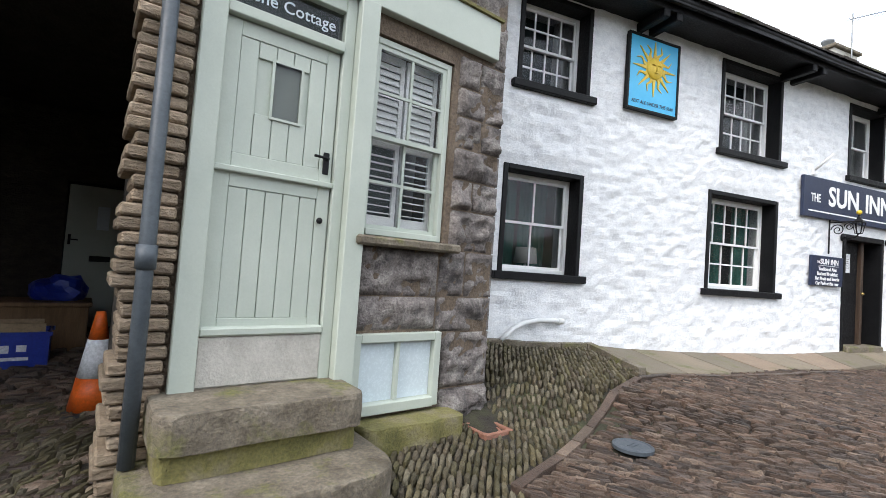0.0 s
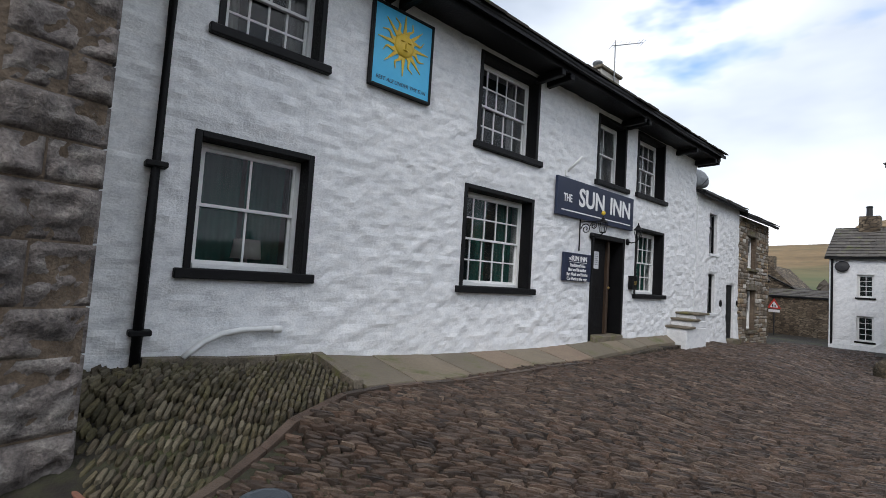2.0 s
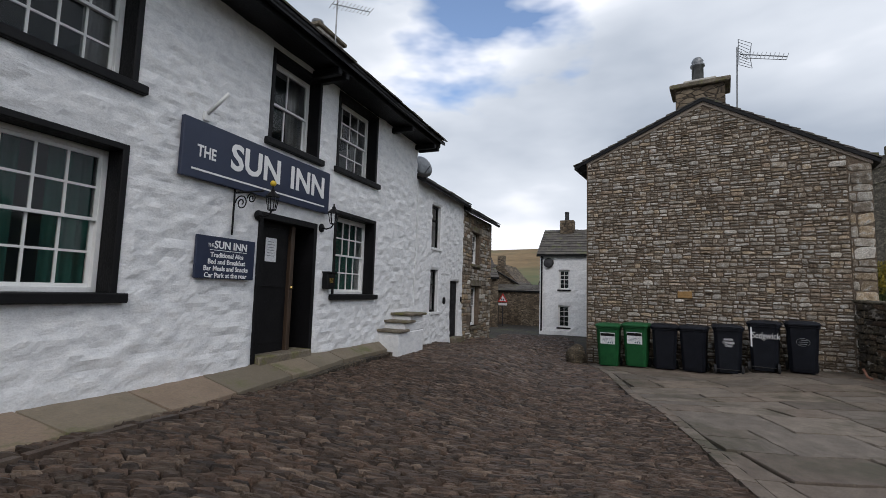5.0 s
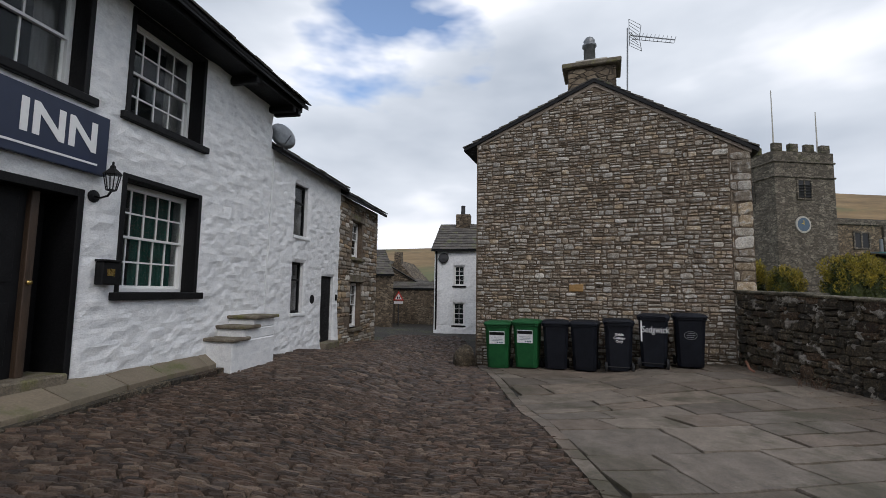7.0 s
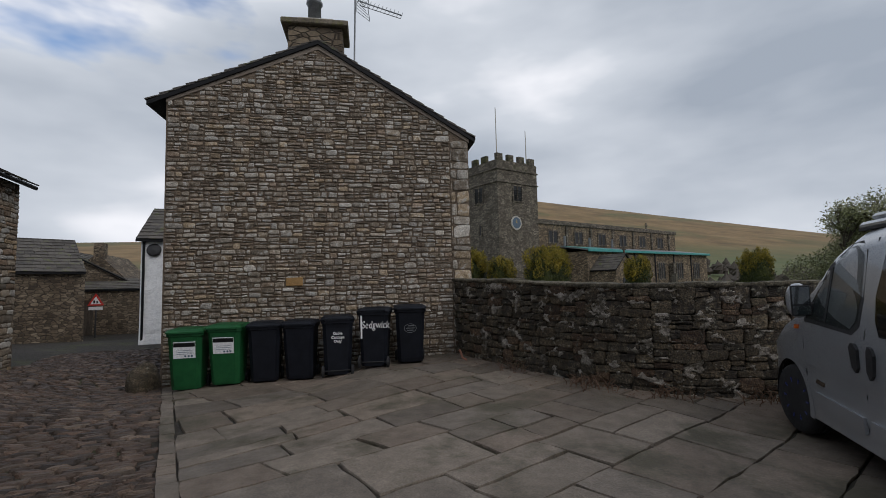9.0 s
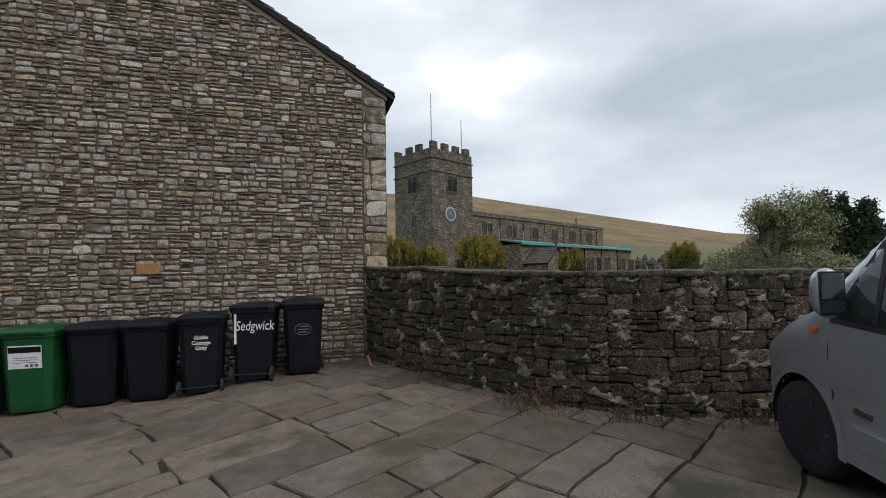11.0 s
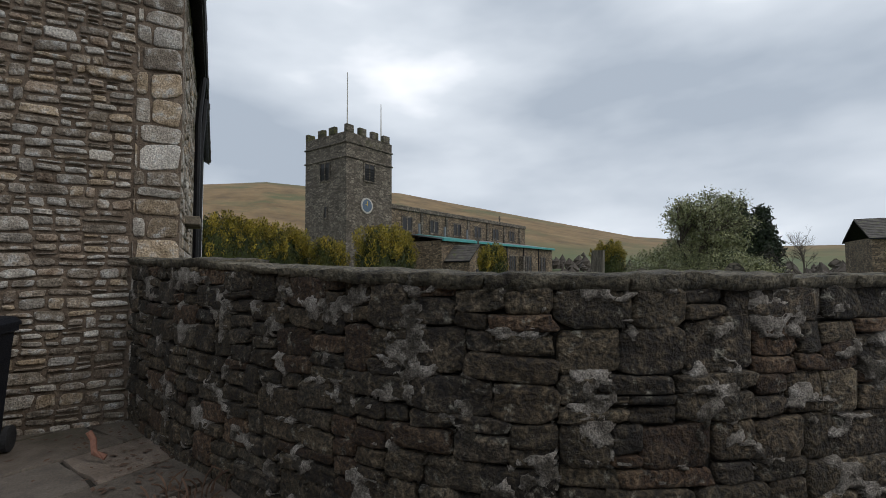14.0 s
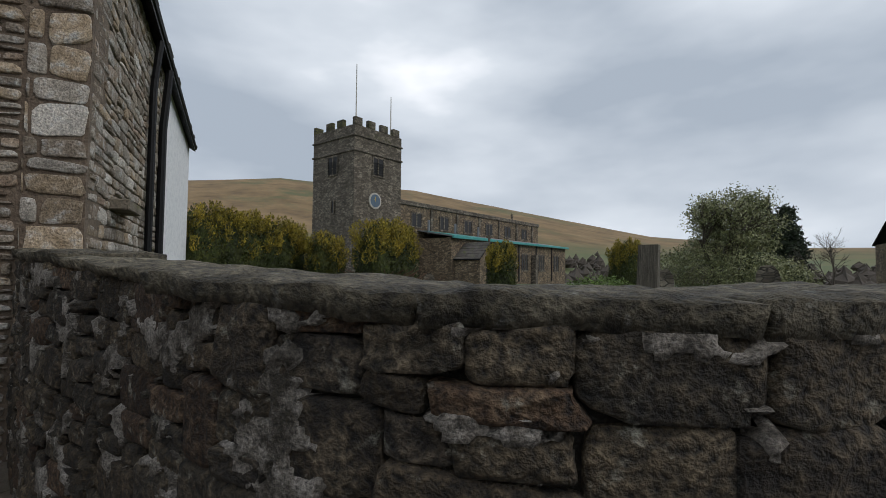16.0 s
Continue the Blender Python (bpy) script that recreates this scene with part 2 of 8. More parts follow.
M["coping"] = surf("coping_stone", [(0.030, 0.025, 0.016), (0.125, 0.107, 0.072), (0.26, 0.225, 0.16)], 10, 0.9, 1.0, 45, var=0.25, depth=0.025, grain=0.9, dirt=(0.25, 0.245, 0.215), dirt_scale=13, dirt_at=0.64)
M["mortar_dry"] = surf("dark_wall_core", [(0.018, 0.016, 0.013), (0.05, 0.044, 0.034)], 5, 0.95, 0.8, 30)
M["quoin"] = surf("rusticated_stone", [(0.11, 0.094, 0.088), (0.235, 0.205, 0.19), (0.38, 0.35, 0.315)], 7, 0.92, 0.9, 55, var=0.25, depth=0.02, grain=0.5,
                  dirt=(0.07, 0.062, 0.06), dirt_scale=4, dirt_at=0.60)
# rubble coloured near black: the passage's shade is put into the colour
M["passage_shade"] = surf("shade_darkened_rubble", [(0.03, 0.025, 0.02), (0.075, 0.062, 0.05)], 6, 0.95, 0.6, 30, grain=0.4, stretch=(1, 1, 2))
M["pier"] = surf("brown_rubble_stone", [(0.22, 0.165, 0.11), (0.33, 0.26, 0.19)], 8, 0.92, 0.8, 30, var=0.35, grain=0.35, stretch=(1, 1, 2))
M["step"] = surf("sandstone_step", [(0.09, 0.074, 0.05), (0.17, 0.142, 0.105), (0.25, 0.215, 0.165)], 5, 0.9, 0.6, 45, grain=0.45, dirt=(0.15, 0.145, 0.05), dirt_scale=3, dirt_at=0.56)
M["moss"] = surf("mossy_stone", [(0.12, 0.115, 0.035), (0.19, 0.17, 0.06), (0.22, 0.19, 0.12)], 5, 0.95, 0.6, 60, grain=0.35)
M["flag"] = surf("flagstone", [(0.083, 0.065, 0.050), (0.180, 0.146, 0.115), (0.276, 0.232, 0.189)], 5, 0.75, 0.6, 60, pieces=[(0.166, 0.136, 0.107), (0.221, 0.184, 0.147), (0.193, 0.145, 0.110), (0.143, 0.123, 0.103), (0.207, 0.161, 0.121)],
                 var=0.28, grain=0.45, dirt=(0.088, 0.076, 0.050), dirt_scale=0.9, dirt_at=0.56, depth=0.014, pmix=0.5)
M["pave_flag"] = surf("pavement_flagstone", [(0.11, 0.088, 0.055), (0.21, 0.168, 0.115), (0.29, 0.24, 0.175)], 4, 0.8, 0.3, 40, pieces=[(0.22, 0.18, 0.13), (0.25, 0.18, 0.13), (0.20, 0.17, 0.125)],
                      var=0.2, grain=0.25, dirt=(0.12, 0.12, 0.05), dirt_scale=2, dirt_at=0.6)
M["joint"] = surf("joint_earth", [(0.018, 0.015, 0.011), (0.042, 0.034, 0.025)], 6, 0.95, 0.6, 60, grain=0.4, dirt=(0.055, 0.06, 0.022), dirt_scale=0.8, dirt_at=0.58)
M["grass"] = surf("grass", [(0.035, 0.055, 0.014), (0.075, 0.095, 0.026)], 0.4, 0.95, 0.5, 20, grain=0.4)
M["slate"] = surf("stone_slate", [(0.07, 0.062, 0.055), (0.13, 0.115, 0.10)], 3, 0.85, 0.6, 30, var=0.3, by="isl", grain=0.35, dirt=(0.10, 0.11, 0.04), dirt_scale=3, dirt_at=0.6)
M["slate_obj"] = surf("stone_slate_single", [(0.07, 0.062, 0.055), (0.13, 0.115, 0.10)], 3, 0.85, 0.6, 30, var=0.3, grain=0.35, dirt=(0.10, 0.11, 0.04), dirt_scale=3, dirt_at=0.6)
M["render_tan"] = surf("tan_cement_render", [(0.18, 0.145, 0.115), (0.25, 0.205, 0.165)], 3, 0.93, 0.4, 50, grain=0.2)
M["cement"] = surf("painted_render", [(0.38, 0.36, 0.32), (0.52, 0.50, 0.45)], 4, 0.9, 0.4, 40, grain=0.15)
M["clay"] = surf("clay_pot", [(0.25, 0.13, 0.10), (0.36, 0.21, 0.17)], 6, 0.85, 0.3, 40)
M["grey_metal"] = surf("grey_metal", [(0.16, 0.17, 0.18), (0.26, 0.27, 0.28)], 8, 0.45, 0.1, 60, metal=0.8)
M["wood_dark"] = surf("dark_oak", [(0.035, 0.022, 0.014), (0.075, 0.045, 0.027)], 4, 0.55, 0.3, 30, stretch=(6, 6, 0.6))
M["wood_brown"] = surf("brown_wood", [(0.13, 0.075, 0.035), (0.22, 0.13, 0.065)], 4, 0.65, 0.3, 30, stretch=(5, 5, 0.7))
M["pipe_grey"] = surf("grey_pipe_paint", [(0.05, 0.062, 0.075), (0.085, 0.10, 0.115)], 4, 0.5, 0.15, 50)
M["bin_black"] = surf("black_bin_plastic", [(0.005, 0.006, 0.010), (0.010, 0.012, 0.018)], 5, 0.6, 0.12, 120, grain=0.1, spec=0.22)
M["bin_green"] = surf("green_bin_plastic", [(0.006, 0.065, 0.02), (0.012, 0.10, 0.03)], 4, 0.55, 0.12, 120, grain=0.1, spec=0.3)
M["rubber"] = surf("tyre_rubber", [(0.012, 0.012, 0.013), (0.025, 0.025, 0.027)], 8, 0.8, 0.4, 60)
M["van_silver"] = surf("silver_car_paint", [(0.36, 0.38, 0.41), (0.42, 0.44, 0.47)], 1.2, 0.32, 0.0, 200, metal=0.55, grain=0.05, coat=0.6)
M["van_glass"] = glass("tinted_glass", (0.008, 0.009, 0.010), 0.04, 0.93)
M["van_clear"] = glass("side_window_glass", (0.02, 0.035, 0.035), 0.03, 0.45)
M["plastic_dark"] = surf("dark_plastic", [(0.014, 0.014, 0.016), (0.025, 0.025, 0.028)], 6, 0.6, 0.15, 90)
M["mirror"] = surf("mirror_glass", [(0.75, 0.78, 0.8), (0.8, 0.82, 0.84)], 2, 0.08, 0.0, metal=1.0, grain=0.0)
M["amber"] = surf("amber_lens", [(0.55, 0.10, 0.01), (0.65, 0.16, 0.02)], 8, 0.2, 0.0)
M["blue_wheel"] = surf("blue_alloy", [(0.02, 0.03, 0.18), (0.04, 0.06, 0.30)], 8, 0.35, 0.0, metal=0.5)
M["teal"] = surf("teal_roof_paint", [(0.035, 0.22, 0.21), (0.06, 0.31, 0.29)], 3, 0.5, 0.1, grain=0.12)
M["lead"] = surf("lead_sheet", [(0.14, 0.15, 0.16), (0.21, 0.22, 0.23)], 2, 0.6, 0.2)
M["church"] = masonry("church_stone", [(0.095, 0.083, 0.066), (0.155, 0.136, 0.108), (0.23, 0.205, 0.165)])
M["church_moss"] = masonry("mossy_church_stone", [(0.095, 0.083, 0.066), (0.155, 0.136, 0.108), (0.23, 0.205, 0.165)], moss=(0.07, 0.072, 0.024))
M["stone_far"] = masonry("brown_rubble", [(0.085, 0.063, 0.042), (0.15, 0.118, 0.082), (0.23, 0.19, 0.14)], 4.2, 2.0, (0.045, 0.034, 0.024))
M["church_warm"] = masonry("warm_church_stone", [(0.13, 0.098, 0.062), (0.20, 0.153, 0.10), (0.28, 0.225, 0.155)])
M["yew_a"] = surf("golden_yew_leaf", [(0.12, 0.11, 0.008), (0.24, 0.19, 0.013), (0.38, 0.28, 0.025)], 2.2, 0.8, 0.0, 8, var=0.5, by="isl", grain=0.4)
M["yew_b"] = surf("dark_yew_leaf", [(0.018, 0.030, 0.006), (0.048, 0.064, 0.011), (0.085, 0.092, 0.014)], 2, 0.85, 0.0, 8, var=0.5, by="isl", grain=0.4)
M["holly"] = surf("variegated_leaf", [(0.11, 0.13, 0.045), (0.22, 0.235, 0.10), (0.38, 0.38, 0.20)], 1.6, 0.5, 0.0, 8, var=0.6, by="isl", grain=0.3)
M["conifer"] = surf("conifer_leaf", [(0.010, 0.020, 0.009), (0.03, 0.045, 0.016)], 2, 0.85, 0.0, 8, var=0.4, by="isl", grain=0.3)
M["old_timber"] = surf("old_grey_timber", [(0.10, 0.09, 0.065), (0.19, 0.17, 0.13)], 8, 0.95, 0.7, 40, stretch=(4, 4, 0.4), grain=0.35)
M["bark"] = surf("bark", [(0.045, 0.036, 0.028), (0.10, 0.082, 0.065)], 8, 0.95, 0.6, 30, stretch=(1, 1, 0.3))
M["twig"] = surf("dead_stems", [(0.08, 0.045, 0.028), (0.16, 0.095, 0.06)], 5, 0.95, 0.0)
M["blue_plastic"] = surf("blue_box_plastic", [(0.01, 0.03, 0.28), (0.02, 0.05, 0.38)], 4, 0.4, 0.05)
M["card"] = surf("cardboard", [(0.28, 0.20, 0.12), (0.36, 0.27, 0.17)], 4, 0.9, 0.1)
M["orange"] = surf("orange_cone_plastic", [(0.65, 0.10, 0.01), (0.78, 0.15, 0.02)], 5, 0.5, 0.05)
M["terracotta"] = surf("terracotta", [(0.22, 0.10, 0.065), (0.33, 0.16, 0.11)], 8, 0.85, 0.3, 60)
M["brass"] = surf("brass", [(0.5, 0.36, 0.12), (0.6, 0.45, 0.18)], 8, 0.3, 0.0, metal=1.0)
M["lampshade"] = surf("cream_lampshade", [(0.75, 0.74, 0.68), (0.82, 0.81, 0.76)], 4, 0.8, 0.05)
M["paper"] = surf("white_paper", [(0.75, 0.76, 0.78), (0.8, 0.8, 0.82)], 4, 0.8, 0.0)
M["red"] = surf("red_paint", [(0.5, 0.02, 0.015), (0.6, 0.03, 0.02)], 4, 0.5, 0.0)
M["clock_blue"] = surf("blue_dial", [(0.06, 0.10, 0.15), (0.09, 0.14, 0.20)], 4, 0.5, 0.0)


def hill_material():
    m = surf("moorland", [(0.11, 0.068, 0.026), (0.20, 0.128, 0.052), (0.26, 0.175, 0.08)], 0.02, 0.97, 0.0, 0.15, grain=0.25, dirt=(0.10, 0.10, 0.035), dirt_scale=0.006, dirt_at=0.56)
    nt = m.node_tree
    N, L = nt.nodes.new, nt.links.new
    bsdf = nt.nodes["Principled BSDF"]
    old = bsdf.inputs["Base Color"].links[0].from_socket
    geo, sep = N("ShaderNodeNewGeometry"), N("ShaderNodeSeparateXYZ")
    L(geo.outputs["Position"], sep.inputs[0])
    no = N("ShaderNodeTexNoise")
    no.inputs["Scale"].default_value, no.inputs["Detail"].default_value = 0.012, 6
    L(geo.outputs["Position"], no.inputs["Vector"])
    ma = N("ShaderNodeMath")
    ma.operation = "MULTIPLY_ADD"
    ma.inputs[1].default_value = 60.0
    L(no.outputs["Fac"], ma.inputs[0])
    L(sep.outputs["Z"], ma.inputs[2])
    r = N("ShaderNodeMapRange")
    r.inputs["From Min"].default_value, r.inputs["From Max"].default_value = 40, 72
    L(ma.outputs[0], r.inputs["Value"])
    low = N("ShaderNodeTexVoronoi")
    low.inputs["Scale"].default_value = 0.012
    L(geo.outputs["Position"], low.inputs["Vector"])
    lr = N("ShaderNodeValToRGB")
    lr.color_ramp.elements[0].color, lr.color_ramp.elements[1].color = (0.06, 0.085, 0.025, 1), (0.12, 0.125, 0.045, 1)
    L(low.outputs["Color"], lr.inputs[0])
    x = N("ShaderNodeMix")
    x.data_type = "RGBA"
    L(r.outputs[0], x.inputs["Factor"])
    L(lr.outputs[0], x.inputs["A"])
    L(old, x.inputs["B"])
    L(x.outputs["Result"], bsdf.inputs["Base Color"])
    return m


M["hill"] = hill_material()


# ---- building tools ----
def link(name, me, parent=None, mat=None, m=None):
    ob = new(name, me)
    if mat:
        me.materials.append(mat) if not me.materials else None
    if parent:
        ob.parent = parent
    if m is not None:
        ob.matrix_local = m
    return ob


def part(name, bm, material, parent=None, label="", smooth=False, m=None):
    """One mesh object out of a bmesh, under a thing or a part."""
    me = bpy.data.meshes.new(name)
    bm.to_mesh(me)
    bm.free()
    me.materials.append(material)
    if smooth:
        me.polygons.foreach_set("use_smooth", [True] * len(me.polygons))
    ob = new(name, me)
    if parent:
        ob.parent = parent
    if m is not None:
        ob.matrix_local = m
    if label:
        tagged(ob, label)
    return ob


def mesh_of(name, verts, faces, material, parent=None, smooth=False):
    me = bpy.data.meshes.new(name)
    me.from_pydata([tuple(v) for v in verts], [], faces)
    me.materials.append(material)
    if smooth:
        me.polygons.foreach_set("use_smooth", [True] * len(me.polygons))
    me.update()
    ob = new(name, me)
    if parent:
        ob.parent = parent
    return ob


def base(name, m, label, category, group="", kind=""):
    """The Empty at a thing's base."""
    ob = new(name)
    ob.empty_display_size = 0.2
    ob.matrix_world = m
    return tagged(ob, label, category, group, kind)


def add_box(bm, x0, x1, y0, y1, z0, z1, bevel=0.0, rot=None, at=None):
    r = bmesh.ops.create_cube(bm, size=1)
    vs = r["verts"]
    bmesh.ops.scale(bm, vec=(abs(x1 - x0), abs(y1 - y0), abs(z1 - z0)), verts=vs)
    bmesh.ops.translate(bm, vec=((x0 + x1) / 2, (y0 + y1) / 2, (z0 + z1) / 2), verts=vs)
    if bevel:
        es = list({e for v in vs for e in v.link_edges})
        r2 = bmesh.ops.bevel(bm, geom=es, offset=bevel, segments=1, affect="EDGES")
        vs = list({v for f in r2["faces"] for v in f.verts} | {v for v in vs if v.is_valid})
    if rot is not None:
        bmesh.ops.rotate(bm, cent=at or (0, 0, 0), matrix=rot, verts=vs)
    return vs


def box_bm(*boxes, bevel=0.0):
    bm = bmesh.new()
    for b in boxes:
        add_box(bm, *b, bevel=bevel)
    return bm


def add_rod(bm, a, b, r0, r1=None, n=8, caps=True):
    a, b = Vector(a), Vector(b)
    r1 = r0 if r1 is None else r1
    q = (b - a).to_track_quat("Z", "Y").to_matrix()
    ring = [[bm.verts.new(p + q @ Vector((r * math.cos(2 * math.pi * i / n), r * math.sin(2 * math.pi * i / n), 0))) for i in range(n)]
            for p, r in ((a, r0), (b, r1))]
    for i in range(n):
        bm.faces.new((ring[0][i], ring[0][(i + 1) % n], ring[1][(i + 1) % n], ring[1][i]))
    if caps:
        bm.faces.new(ring[0][::-1])
        bm.faces.new(ring[1])


def add_tube(bm, pts, r, n=8):
    """A tube along points."""
    pts = [Vector(p) for p in pts]
    rings = []
    for i, p in enumerate(pts):
        d = (pts[min(i + 1, len(pts) - 1)] - pts[max(i - 1, 0)]).normalized()
        q = d.to_track_quat("Z", "Y").to_matrix()
        rings.append([bm.verts.new(p + q @ Vector((r * math.cos(2 * math.pi * k / n), r * math.sin(2 * math.pi * k / n), 0))) for k in range(n)])
    for a, b in zip(rings, rings[1:]):
        # keep the rings aligned
        k0 = min(range(n), key=lambda k: (b[k].co - a[0].co).length)
        for k in range(n):
            bm.faces.new((a[k], a[(k + 1) % n], b[(k + 1 + k0) % n], b[(k + k0) % n]))
    bm.faces.new(rings[0][::-1])
    bm.faces.new(rings[-1])


def add_lathe(bm, prof, n=16, at=(0, 0, 0)):
    """Turned shape about z from (radius, height) pairs."""
    at = Vector(at)
    rings = [[bm.verts.new(at + Vector((r * math.cos(2 * math.pi * k / n), r * math.sin(2 * math.pi * k / n), z))) for k in range(n)] for r, z in prof]
    for a, b in zip(rings, rings[1:]):
        for k in range(n):
            bm.faces.new((a[k], a[(k + 1) % n], b[(k + 1) % n], b[k]))
    bm.faces.new(rings[0][::-1])
    bm.faces.new(rings[-1])


def add_prism(bm, outline, y0, y1):
    """An (x, z) outline drawn out along y from y0 to y1."""
    a = [bm.verts.new((x, y0, z)) for x, z in outline]
    b = [bm.verts.new((x, y1, z)) for x, z in outline]
    n = len(outline)
    bm.faces.new(a)
    bm.faces.new(b[::-1])
    for i in range(n):
        bm.faces.new((a[(i + 1) % n], a[i], b[i], b[(i + 1) % n]))


def text_part(words, size, at, parent, material, name="lettering", label="", depth=0.003, align="CENTER", shear=0.0, squeeze=1.0, offset=0.0, rot=0.0):
    """Raised letters on a face that looks to -y."""
    cu = bpy.data.curves.new(name, "FONT")
    cu.body, cu.size, cu.extrude, cu.align_x, cu.align_y, cu.shear, cu.offset = words, size, depth, align, "CENTER", shear, offset
    cu.resolution_u = 3
    tmp = bpy.data.objects.new(name, cu)
    scene.collection.objects.link(tmp)
    bpy.context.view_layer.update()
    me = bpy.data.meshes.new_from_object(tmp.evaluated_get(bpy.context.evaluated_depsgraph_get()))
    bpy.data.objects.remove(tmp)
    me.materials.clear()
    me.materials.append(material)
    ob = new(name, me)
    ob.parent = parent
    ob.matrix_local = Matrix.Translation(at) @ Matrix.Rotation(radians(rot), 4, "Y") @ Matrix.Rotation(radians(90), 4, "X") @ Matrix.Diagonal((squeeze, 1, 1, 1))
    if label:
        tagged(ob, label)
    return ob


def wall_mesh(name, u0, u1, z0, z1, holes, thick, material, parent, step=0.0, relief=None, top=None):
    """A wall whose face lies at y = 0 and looks to -y, with openings through it. relief(u, z) pushes the face out."""
    us, zs = {u0, u1}, {z0, z1}
    for a, b, c, d in holes:
        us |= {a, b}
        zs |= {c, d}

    def fill(s):
        s = sorted(s)
        if not step:
            return s
        r = []
        for a, b in zip(s, s[1:]):
            n = max(1, round((b - a) / step))
            r += [a + (b - a) * i / n for i in range(n)]
        return r + [s[-1]]
    us, zs = fill(us), fill(zs)
    inside = lambda u, z: any(a < u < b and c < z < d for a, b, c, d in holes)
    edge = lambda u, z: any(a - 1e-6 <= u <= b + 1e-6 and c - 1e-6 <= z <= d + 1e-6 for a, b, c, d in holes)
    verts, faces, idx = [], [], {}
    for j, z in enumerate(zs):
        for i, u in enumerate(us):
            y = -relief(u, z) if relief and not edge(u, z) else 0.0
            zz = z if top is None else min(z, top(u))
            idx[i, j] = len(verts)
            verts.append((u, y, zz))
    nfront = len(verts)
    back = {}
    for j, z in enumerate(zs):
        for i, u in enumerate(us):
            back[i, j] = len(verts)
            zz = z if top is None else min(z, top(u))
            verts.append((u, thick, zz))
    solid = {}
    for j in range(len(zs) - 1):
        for i in range(len(us) - 1):
            cu, cz = (us[i] + us[i + 1]) / 2, (zs[j] + zs[j + 1]) / 2
            ok = not inside(cu, cz) and (top is None or zs[j] < max(top(us[i]), top(us[i + 1])) - 1e-4)
            solid[i, j] = ok
            if ok:
                faces.append((idx[i, j], idx[i + 1, j], idx[i + 1, j + 1], idx[i, j + 1]))
                faces.append((back[i, j], back[i, j + 1], back[i + 1, j + 1], back[i + 1, j]))
    get = lambda i, j: solid.get((i, j), False)
    for (i, j), ok in list(solid.items()):
        if not ok:
            continue
        if not get(i - 1, j):
            faces.append((idx[i, j], idx[i, j + 1], back[i, j + 1], back[i, j]))
        if not get(i + 1, j):
            faces.append((idx[i + 1, j], back[i + 1, j], back[i + 1, j + 1], idx[i + 1, j + 1]))
        if not get(i, j - 1):
            faces.append((idx[i, j], back[i, j], back[i + 1, j], idx[i + 1, j]))
        if not get(i, j + 1):
            faces.append((idx[i, j + 1], idx[i + 1, j + 1], back[i + 1, j + 1], back[i, j + 1]))
    return mesh_of(name, verts, faces, material, parent)


# ---- the lie of the land ----
LEVELS = [(0, 0, 0.22), (0.1, 2.6, 0.24), (-2, 1, 0.2), (-3, 4, 0.3), (-1.6, 7, 0.35), (1.2, 3.4, 0.33), (2.1, 3.0, 0.31), (3.4, 4.5, 0.60), (1.7, 5.5, 0.80), (3.2, 5.5, 0.76),
          (3.0, 1.3, 0.34), (5.9, 4.5, 0.54), (4.6, 4.4, 0.55), (6.2, 1.2, 0.33), (8.3, 4.8, 0.48), (10.2, 4.9, 0.44), (12.6, 5.1, 0.38), (14, 5.4, 0.38), (17.3, 5.4, 0.22), (21, 5.4, 0.0),
          (17.5, 1.8, -0.16), (16.4, 0.2, -0.03), (15.5, -3.1, 0.2), (16, -4.2, 0.22), (13.5, -4.6, 0.16), (10.3, -5.2, 0.03), (8, -3, 0.08), (10, 0.5, 0.2), (13.2, 1.2, 0.03),
          (9.5, -1, 0.14), (12, -3.5, 0.14), (6, -3, 0.12), (28, 3, -0.35), (36, 5, -0.6), (5, -8, 0.05)]
LX = np.array([p[0] for p in LEVELS])
LY = np.array([p[1] for p in LEVELS])
LZ = np.array([p[2] for p in LEVELS])


def level(x, y):
    """Height of the ground."""
    w = 1.0 / ((LX - x) ** 2 + (LY - y) ** 2 + 0.5) ** 2
    return float((w * LZ).sum() / w.sum())


def court_edge(x):
    return 0.12 + 0.21 * (x - 9.1)


def pave_edge(x):
    return 4.5 + 0.087 * (x - 3.4)


# ---- ground: one sheet out to the horizon ----
def build_ground():
    def axis(lo, hi, near_lo, near_hi, step):
        a = list(np.arange(near_lo, near_hi + 1e-6, step))
        d = step
        v = near_hi
        while v < hi:
            d *= 1.35
            v += d
            a.append(v)
        d, v = step, near_lo
        while v > lo:
            d *= 1.35
            v -= d
            a.insert(0, v)
        return a
    xs, ys = axis(-2500, 3000, -6, 40, 0.5), axis(-3000, 2500, -30, 12, 0.5)
    verts, faces = [], []
    for y in ys:
        for x in xs:
            far = max(0.0, math.hypot(x - 10, y) - 45)
            court = x > 5 and y < court_edge(x) and y > -8
            z = level(x, y) - (0.030 if court else 0.046) - 0.02 * min(far, 300)
            behind = x > 10 and x > 12.0 + (y + 6) * 0.8 and y < -6.6 + 0.35 * (x - 10) - 0.02 * (x - 10) ** 2 and y < -5.4
            if behind:
                z += 0.35
            verts.append((x, y, z))
    n = len(xs)
    for j in range(len(ys) - 1):
        for i in range(n - 1):
            a = j * n + i
            faces.append((a, a + 1, a + n + 1, a + n))
    g = mesh_of("ground", verts, faces, M["joint"], smooth=True)
    me = g.data
    me.materials.append(M["grass"])
    for p in me.polygons:
        c = p.center
        if c.y < -6.0 and c.x > 12.1 + (c.y + 6) * 0.8 or math.hypot(c.x - 10, c.y) > 45 or (c.x > 18.5 and c.y < 0.5):
            p.material_index = 1
    tagged(g, "earth bed under cobbles and churchyard grass running to the dale", "ground", kind="structure")


